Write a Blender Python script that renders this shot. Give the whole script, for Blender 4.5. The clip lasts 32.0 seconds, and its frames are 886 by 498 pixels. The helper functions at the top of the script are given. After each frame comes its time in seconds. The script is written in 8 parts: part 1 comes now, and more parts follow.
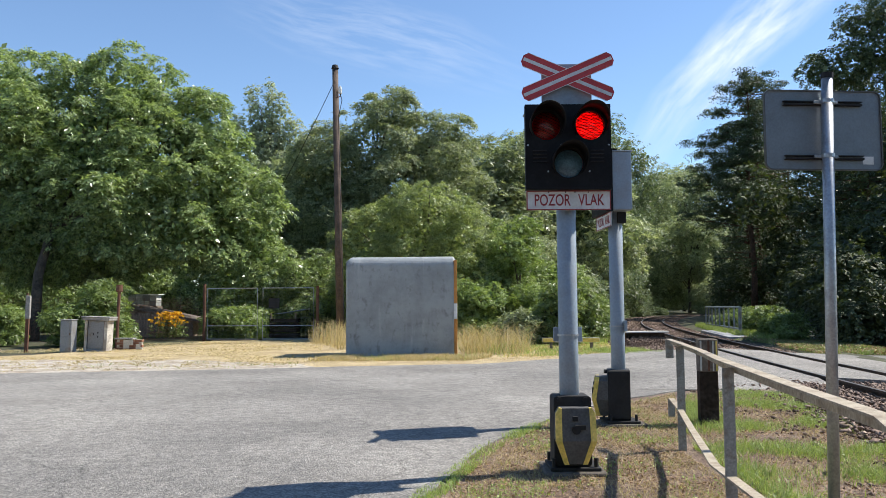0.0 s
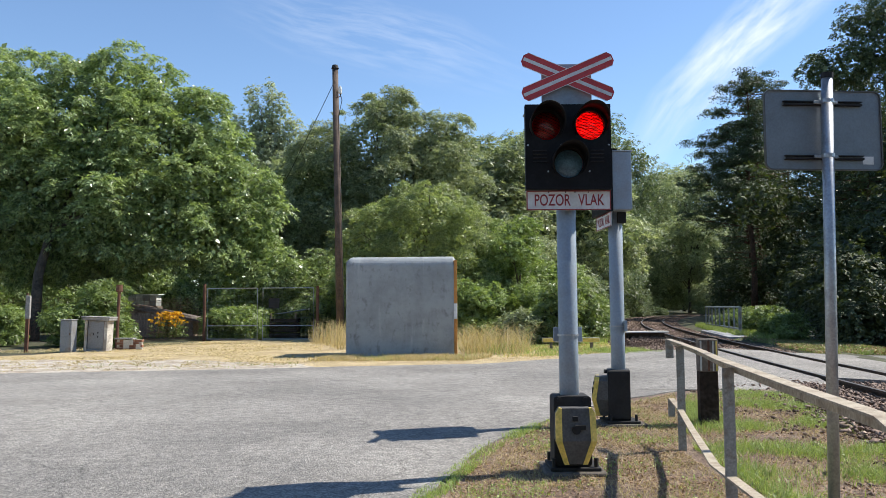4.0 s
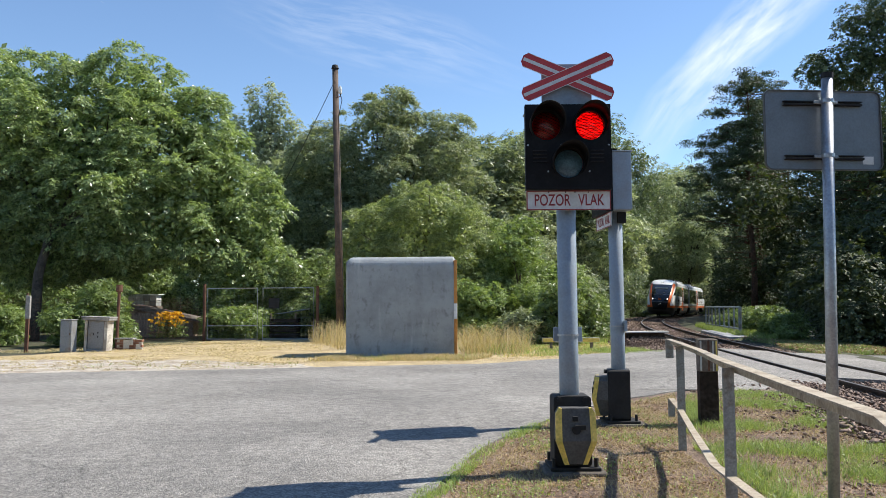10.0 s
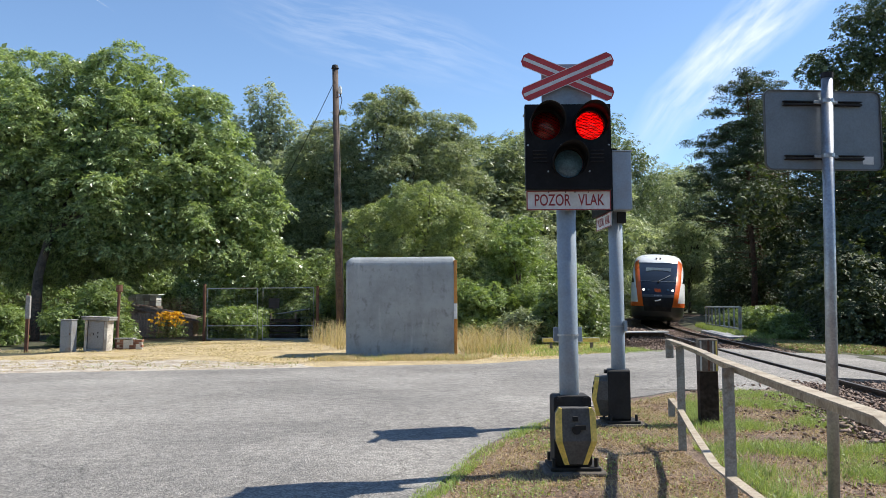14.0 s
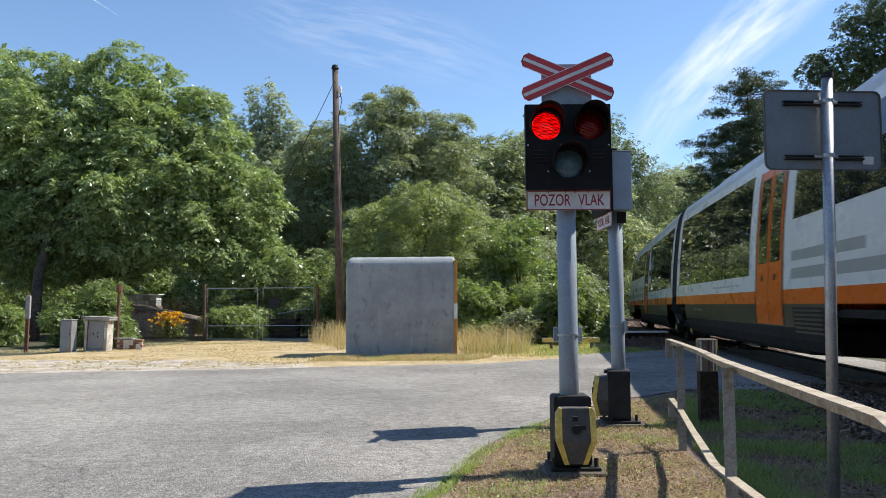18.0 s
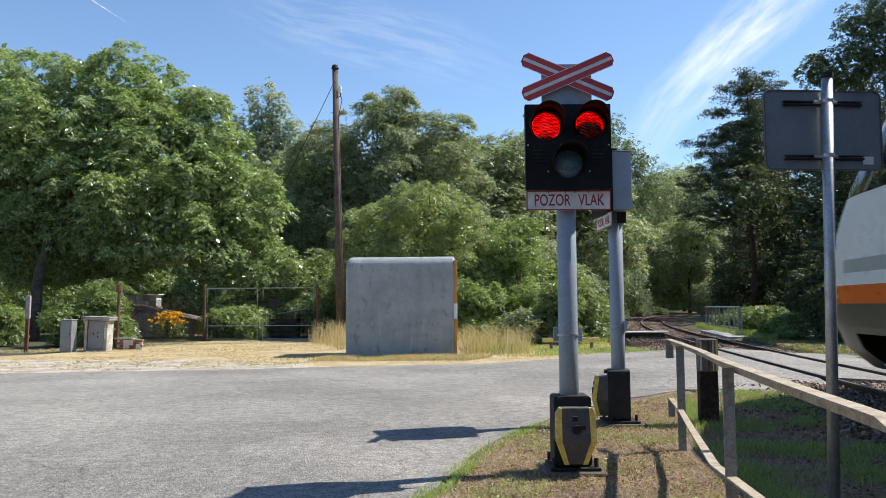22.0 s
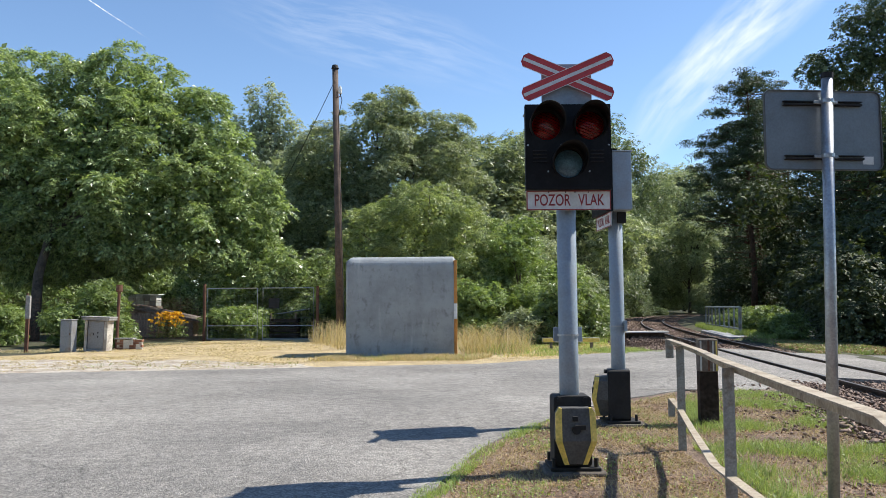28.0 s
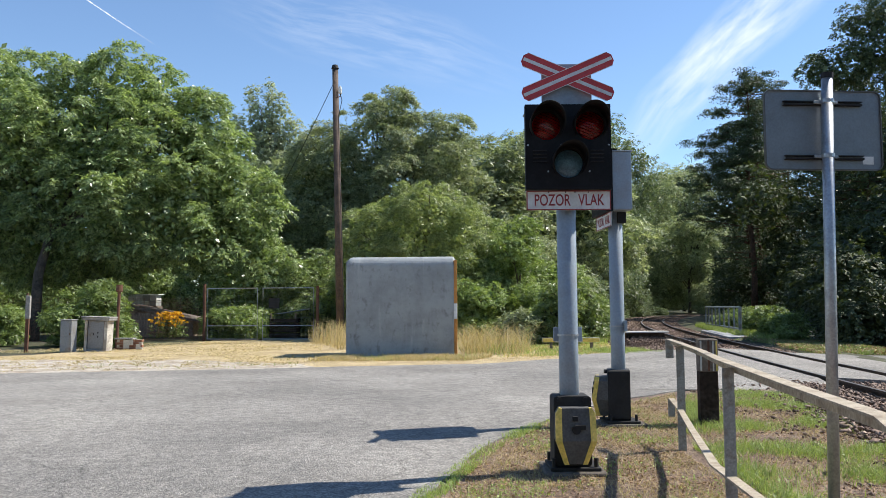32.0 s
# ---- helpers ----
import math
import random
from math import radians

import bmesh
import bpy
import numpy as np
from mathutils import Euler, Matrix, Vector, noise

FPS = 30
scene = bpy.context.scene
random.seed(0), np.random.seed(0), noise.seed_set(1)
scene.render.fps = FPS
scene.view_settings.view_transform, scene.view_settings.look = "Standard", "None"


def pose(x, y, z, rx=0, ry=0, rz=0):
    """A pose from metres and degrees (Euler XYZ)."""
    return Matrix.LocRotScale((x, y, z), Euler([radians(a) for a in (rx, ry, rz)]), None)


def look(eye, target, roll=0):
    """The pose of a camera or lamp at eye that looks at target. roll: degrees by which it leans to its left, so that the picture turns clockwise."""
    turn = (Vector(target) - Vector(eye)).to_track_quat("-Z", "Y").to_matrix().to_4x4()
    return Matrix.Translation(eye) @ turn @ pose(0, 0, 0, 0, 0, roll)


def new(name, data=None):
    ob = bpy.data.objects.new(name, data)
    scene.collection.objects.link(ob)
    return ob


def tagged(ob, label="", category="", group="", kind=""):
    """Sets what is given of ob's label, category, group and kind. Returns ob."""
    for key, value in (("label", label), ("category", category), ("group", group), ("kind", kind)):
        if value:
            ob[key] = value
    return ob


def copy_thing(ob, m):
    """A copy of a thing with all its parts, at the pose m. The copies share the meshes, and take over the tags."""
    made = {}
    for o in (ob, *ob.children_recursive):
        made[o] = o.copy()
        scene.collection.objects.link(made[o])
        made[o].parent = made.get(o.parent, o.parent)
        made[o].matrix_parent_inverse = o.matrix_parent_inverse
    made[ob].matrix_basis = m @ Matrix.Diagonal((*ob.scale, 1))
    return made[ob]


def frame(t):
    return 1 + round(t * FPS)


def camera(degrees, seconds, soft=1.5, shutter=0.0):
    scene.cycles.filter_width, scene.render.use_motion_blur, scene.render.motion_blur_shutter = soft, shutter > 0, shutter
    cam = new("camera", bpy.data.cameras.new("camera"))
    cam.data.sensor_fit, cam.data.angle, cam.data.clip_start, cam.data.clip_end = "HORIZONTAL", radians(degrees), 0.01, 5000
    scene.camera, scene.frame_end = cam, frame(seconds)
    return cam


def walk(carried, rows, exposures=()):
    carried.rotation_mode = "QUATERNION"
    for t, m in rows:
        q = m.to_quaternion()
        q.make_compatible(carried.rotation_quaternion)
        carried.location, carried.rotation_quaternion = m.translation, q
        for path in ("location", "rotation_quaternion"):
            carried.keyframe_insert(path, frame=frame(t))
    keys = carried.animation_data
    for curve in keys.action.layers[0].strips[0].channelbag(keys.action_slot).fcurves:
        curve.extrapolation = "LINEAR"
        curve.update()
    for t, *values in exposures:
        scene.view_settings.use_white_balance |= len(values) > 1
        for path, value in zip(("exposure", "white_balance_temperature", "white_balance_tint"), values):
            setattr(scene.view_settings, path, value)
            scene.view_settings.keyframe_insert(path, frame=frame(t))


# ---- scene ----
# ------------------------------------------------------------------ camera
cam = camera(59.39, 32.0, soft=0.5, shutter=0.5)
EYE = (0.0, 0.0, 1.15)
TARGET = (0.0, 13.75, 2.15)
walk(cam, [(0.0, look(EYE, TARGET, -0.35)), (32.0, look(EYE, TARGET, -0.35))])

# ------------------------------------------------------------------ light
SUN_DIR = Vector((0.735, 0.235, 1.0)).normalized()
world = bpy.data.worlds.new("sky")
scene.world = world
world.use_nodes = True
wn, wl = world.node_tree.nodes, world.node_tree.links
sky = wn.new("ShaderNodeTexSky")
sky.sky_type = "NISHITA"
sky.sun_disc = False
sky.sun_elevation = math.asin(SUN_DIR.z)
sky.sun_rotation = math.atan2(SUN_DIR.x, SUN_DIR.y)
sky.air_density, sky.dust_density, sky.ozone_density = 1.0, 0.0, 4.5
wn["Background"].inputs["Strength"].default_value = 0.128
wl.new(sky.outputs["Color"], wn["Background"].inputs["Color"])

sun = new("sun", bpy.data.lights.new("sun", "SUN"))
sun.data.energy, sun.data.angle, sun.data.color = 5.0, radians(0.53), (1.0, 0.95, 0.86)
sun.matrix_world = look(SUN_DIR * 50, (0, 0, 0))
scene.view_settings.exposure = 0.50


# ------------------------------------------------------------------ materials
def nodes_of(name):
    m = bpy.data.materials.new(name)
    m.use_nodes = True
    return m, m.node_tree.nodes, m.node_tree.links


def mat(name, colour, rough=0.6, metal=0.0, vary=0.25, scale=3.0, fine=40.0, bump=0.15, second=None, depth=0.01, patch=(0.42, 0.62), spec=0.5):
    """A surface with stains at a coarse scale and grain at a fine one; second: the colour of the stains."""
    m, n, l = nodes_of(name)
    p = n["Principled BSDF"]
    p.inputs["Metallic"].default_value = metal
    p.inputs["Specular IOR Level"].default_value = spec
    co = n.new("ShaderNodeTexCoord")
    coarse, grain = n.new("ShaderNodeTexNoise"), n.new("ShaderNodeTexNoise")
    coarse.inputs["Scale"].default_value, coarse.inputs["Detail"].default_value = scale, 6
    coarse.inputs["Roughness"].default_value = 0.65
    grain.inputs["Scale"].default_value, grain.inputs["Detail"].default_value = fine, 4
    l.new(co.outputs["Object"], coarse.inputs["Vector"])
    l.new(co.outputs["Object"], grain.inputs["Vector"])
    ramp = n.new("ShaderNodeValToRGB")
    ramp.color_ramp.elements[0].position, ramp.color_ramp.elements[1].position = patch
    c2 = second or tuple(c * (1 - vary) for c in colour)
    ramp.color_ramp.elements[0].color, ramp.color_ramp.elements[1].color = (*colour, 1), (*c2, 1)
    l.new(coarse.outputs["Fac"], ramp.inputs["Fac"])
    hsv = n.new("ShaderNodeHueSaturation")
    mr = n.new("ShaderNodeMapRange")
    mr.inputs["From Min"].default_value, mr.inputs["From Max"].default_value = 0.3, 0.7
    mr.inputs["To Min"].default_value, mr.inputs["To Max"].default_value = 1 - vary * 0.8, 1 + vary * 0.8
    l.new(grain.outputs["Fac"], mr.inputs["Value"])
    l.new(mr.outputs["Result"], hsv.inputs["Value"])
    l.new(ramp.outputs["Color"], hsv.inputs["Color"])
    l.new(hsv.outputs["Color"], p.inputs["Base Color"])
    rr = n.new("ShaderNodeMapRange")
    rr.inputs["To Min"].default_value, rr.inputs["To Max"].default_value = max(0.01, rough - 0.1), min(1, rough + (0.12 if rough > 0.1 else 0.01))
    l.new(coarse.outputs["Fac"], rr.inputs["Value"])
    l.new(rr.outputs["Result"], p.inputs["Roughness"])
    if bump:
        b = n.new("ShaderNodeBump")
        b.inputs["Strength"].default_value, b.inputs["Distance"].default_value = bump, depth
        l.new(grain.outputs["Fac"], b.inputs["Height"])
        l.new(b.outputs["Normal"], p.inputs["Normal"])
    return m


def leaf_mat(name, dark, light, trans=0.35, rough=0.55, shine=(1.3, 1.3, 0.5)):
    """Leaves: gloss, colour from leaf to leaf, and light that shines through."""
    m, n, l = nodes_of(name)
    p, out = n["Principled BSDF"], n["Material Output"]
    geo, obj = n.new("ShaderNodeNewGeometry"), n.new("ShaderNodeObjectInfo")
    ramp = n.new("ShaderNodeValToRGB")
    ramp.color_ramp.elements[0].color, ramp.color_ramp.elements[1].color = (*dark, 1), (*light, 1)
    l.new(geo.outputs["Random Per Island"], ramp.inputs["Fac"])
    hsv = n.new("ShaderNodeHueSaturation")
    mr = n.new("ShaderNodeMapRange")
    mr.inputs["To Min"].default_value, mr.inputs["To Max"].default_value = 0.85, 1.15
    l.new(obj.outputs["Random"], mr.inputs["Value"])
    l.new(mr.outputs["Result"], hsv.inputs["Value"])
    l.new(ramp.outputs["Color"], hsv.inputs["Color"])
    l.new(hsv.outputs["Color"], p.inputs["Base Color"])
    p.inputs["Roughness"].default_value = rough
    p.inputs["Specular IOR Level"].default_value = 0.55
    tr = n.new("ShaderNodeBsdfTranslucent")
    warm = n.new("ShaderNodeMix")
    warm.data_type, warm.blend_type = "RGBA", "MULTIPLY"
    warm.inputs["Factor"].default_value = 1.0
    l.new(hsv.outputs["Color"], warm.inputs["A"])
    warm.inputs["B"].default_value = (*shine, 1)
    l.new(warm.outputs["Result"], tr.inputs["Color"])
    mix = n.new("ShaderNodeMixShader")
    mix.inputs["Fac"].default_value = trans
    l.new(p.outputs["BSDF"], mix.inputs[1])
    l.new(tr.outputs["BSDF"], mix.inputs[2])
    l.new(mix.outputs["Shader"], out.inputs["Surface"])
    return m


def glow_mat(name, colour, strength):
    m, n, l = nodes_of(name)
    p = n["Principled BSDF"]
    p.inputs["Base Color"].default_value = (*colour, 1)
    p.inputs["Emission Color"].default_value = (*colour, 1)
    p.inputs["Emission Strength"].default_value = strength
    return m


def streaked_glow(name, dim, bright, strength):
    """Red glow with slanting streaks put into its colour, as a moulded lens breaks the light."""
    m, n, l = nodes_of(name)
    p = n["Principled BSDF"]
    tc, mp = n.new("ShaderNodeTexCoord"), n.new("ShaderNodeMapping")
    mp.inputs["Rotation"].default_value = (0, 0.42, 0)
    mp.inputs["Scale"].default_value = (14, 14, 95)
    no, ramp = n.new("ShaderNodeTexNoise"), n.new("ShaderNodeValToRGB")
    no.inputs["Scale"].default_value, no.inputs["Detail"].default_value = 1.0, 2.0
    ramp.color_ramp.elements[0].position, ramp.color_ramp.elements[1].position = 0.42, 0.68
    ramp.color_ramp.elements[0].color, ramp.color_ramp.elements[1].color = (*dim, 1), (*bright, 1)
    l.new(tc.outputs["Object"], mp.inputs["Vector"])
    l.new(mp.outputs["Vector"], no.inputs["Vector"])
    l.new(no.outputs["Fac"], ramp.inputs["Fac"])
    l.new(ramp.outputs["Color"], p.inputs["Emission Color"])
    p.inputs["Base Color"].default_value = (0.05, 0.005, 0.005, 1)
    p.inputs["Emission Strength"].default_value = strength
    return m


def glass_mat(name, colour, clear=0.5, rough=0.04):
    """Tinted glass: part mirror, part see-through."""
    m, n, l = nodes_of(name)
    out = n["Material Output"]
    gl, tr, mix, fr = (n.new(k) for k in ("ShaderNodeBsdfGlossy", "ShaderNodeBsdfTransparent", "ShaderNodeMixShader", "ShaderNodeFresnel"))
    gl.inputs["Roughness"].default_value = rough
    gl.inputs["Color"].default_value = (0.9, 0.9, 0.9, 1)
    tr.inputs["Color"].default_value = (*[c * clear for c in colour], 1)
    fr.inputs["IOR"].default_value = 1.5
    l.new(fr.outputs["Fac"], mix.inputs["Fac"])
    l.new(tr.outputs["BSDF"], mix.inputs[1])
    l.new(gl.outputs["BSDF"], mix.inputs[2])
    l.new(mix.outputs["Shader"], out.inputs["Surface"])
    return m


def asphalt_mat():
    """Old asphalt: pale chippings in dark binder, broad worn patches, fine cracks."""
    m, n, l = nodes_of("asphalt")
    p = n["Principled BSDF"]
    co = n.new("ShaderNodeTexCoord")

    def tex(kind, scale, detail=4.0, rough=0.6):
        t = n.new(kind)
        t.inputs["Scale"].default_value = scale
        if kind == "ShaderNodeTexNoise":
            t.inputs["Detail"].default_value, t.inputs["Roughness"].default_value = detail, rough
        l.new(co.outputs["Object"], t.inputs["Vector"])
        return t

    def ramp(src, a, b, ca, cb):
        r = n.new("ShaderNodeValToRGB")
        r.color_ramp.elements[0].position, r.color_ramp.elements[1].position = a, b
        r.color_ramp.elements[0].color, r.color_ramp.elements[1].color = (*ca, 1), (*cb, 1)
        l.new(src, r.inputs["Fac"])
        return r.outputs["Color"]

    def mult(a, b, mode="MULTIPLY", f=1.0):
        x = n.new("ShaderNodeMix")
        x.data_type, x.blend_type = "RGBA", mode
        x.inputs["Factor"].default_value = f
        l.new(a, x.inputs["A"])
        l.new(b, x.inputs["B"])
        return x.outputs["Result"]
    broad = ramp(tex("ShaderNodeTexNoise", 0.28, 5).outputs["Fac"], 0.36, 0.66, (0.176, 0.166, 0.154), (0.315, 0.296, 0.270))
    chips = ramp(tex("ShaderNodeTexNoise", 48, 3, 0.7).outputs["Fac"], 0.38, 0.64, (0.56, 0.56, 0.56), (1.44, 1.42, 1.40))
    grit = ramp(tex("ShaderNodeTexNoise", 10, 4, 0.7).outputs["Fac"], 0.38, 0.64, (0.78, 0.78, 0.78), (1.22, 1.22, 1.20))
    warp = n.new("ShaderNodeTexNoise")
    warp.inputs["Scale"].default_value = 1.3
    l.new(co.outputs["Object"], warp.inputs["Vector"])
    add = n.new("ShaderNodeVectorMath")
    add.operation = "ADD"
    l.new(co.outputs["Object"], add.inputs[0])
    l.new(warp.outputs["Color"], add.inputs[1])
    vor = n.new("ShaderNodeTexVoronoi")
    vor.feature = "DISTANCE_TO_EDGE"
    vor.inputs["Scale"].default_value = 0.35
    l.new(add.outputs["Vector"], vor.inputs["Vector"])
    crack = ramp(vor.outputs["Distance"], 0.0, 0.006, (0.62, 0.62, 0.62), (1.0, 1.0, 1.0))
    l.new(mult(mult(mult(broad, chips), grit), crack), p.inputs["Base Color"])
    p.inputs["Roughness"].default_value = 0.9
    p.inputs["Specular IOR Level"].default_value = 0.5
    b = n.new("ShaderNodeBump")
    b.inputs["Strength"].default_value, b.inputs["Distance"].default_value = 0.8, 0.006
    l.new(chips, b.inputs["Height"])
    l.new(b.outputs["Normal"], p.inputs["Normal"])
    return m


def old_concrete_mat():
    """Painted concrete gone patchy: dark blotches, pale runs and small tan spots where the paint is off."""
    m, n, l = nodes_of("old_concrete")
    p, co = n["Principled BSDF"], n.new("ShaderNodeTexCoord")

    def layer(scale, lo, hi, stretch=(1, 1, 1), detail=8.0, rough=0.7):
        mp, t, r = n.new("ShaderNodeMapping"), n.new("ShaderNodeTexNoise"), n.new("ShaderNodeMapRange")
        mp.inputs["Scale"].default_value = stretch
        t.inputs["Scale"].default_value, t.inputs["Detail"].default_value, t.inputs["Roughness"].default_value = scale, detail, rough
        r.inputs["From Min"].default_value, r.inputs["From Max"].default_value = lo, hi
        l.new(co.outputs["Object"], mp.inputs["Vector"])
        l.new(mp.outputs["Vector"], t.inputs["Vector"])
        l.new(t.outputs["Fac"], r.inputs["Value"])
        return r.outputs["Result"]

    def over(base, fac, colour):
        x = n.new("ShaderNodeMix")
        x.data_type = "RGBA"
        l.new(fac, x.inputs["Factor"])
        if isinstance(base, tuple):
            x.inputs["A"].default_value = (*base, 1)
        else:
            l.new(base, x.inputs["A"])
        x.inputs["B"].default_value = (*colour, 1)
        return x.outputs["Result"]
    c = over((0.332, 0.352, 0.355), layer(1.3, 0.42, 0.66), (0.238, 0.252, 0.256))
    c = over(c, layer(4.2, 0.54, 0.70, (1.2, 1.0, 0.8)), (0.165, 0.165, 0.160))
    c = over(c, layer(2.2, 0.58, 0.74, (2.5, 1.0, 0.35)), (0.40, 0.40, 0.40))
    c = over(c, layer(3.4, 0.66, 0.70), (0.30, 0.255, 0.20))
    l.new(c, p.inputs["Base Color"])
    p.inputs["Roughness"].default_value = 0.85
    b = n.new("ShaderNodeBump")
    b.inputs["Strength"].default_value, b.inputs["Distance"].default_value = 0.35, 0.012
    l.new(layer(9.0, 0.3, 0.7), b.inputs["Height"])
    l.new(b.outputs["Normal"], p.inputs["Normal"])
    return m


def stone_mat(name, dark, light):
    """Crushed stones, each of its own tone."""
    m, n, l = nodes_of(name)
    p = n["Principled BSDF"]
    geo, ramp = n.new("ShaderNodeNewGeometry"), n.new("ShaderNodeValToRGB")
    ramp.color_ramp.elements[0].color, ramp.color_ramp.elements[1].color = (*dark, 1), (*light, 1)
    mid = ramp.color_ramp.elements.new(0.7)
    mid.color = (*[a * 0.55 + b * 0.45 for a, b in zip(dark, light)], 1)
    l.new(geo.outputs["Random Per Island"], ramp.inputs["Fac"])
    nz, co = n.new("ShaderNodeTexNoise"), n.new("ShaderNodeTexCoord")
    nz.inputs["Scale"].default_value = 45
    l.new(co.outputs["Object"], nz.inputs["Vector"])
    hsv, mr = n.new("ShaderNodeHueSaturation"), n.new("ShaderNodeMapRange")
    mr.inputs["From Min"].default_value, mr.inputs["From Max"].default_value = 0.3, 0.7
    mr.inputs["To Min"].default_value, mr.inputs["To Max"].default_value = 0.7, 1.3
    l.new(nz.outputs["Fac"], mr.inputs["Value"])
    l.new(mr.outputs["Result"], hsv.inputs["Value"])
    l.new(ramp.outputs["Color"], hsv.inputs["Color"])
    l.new(hsv.outputs["Color"], p.inputs["Base Color"])
    p.inputs["Roughness"].default_value = 0.9
    return m


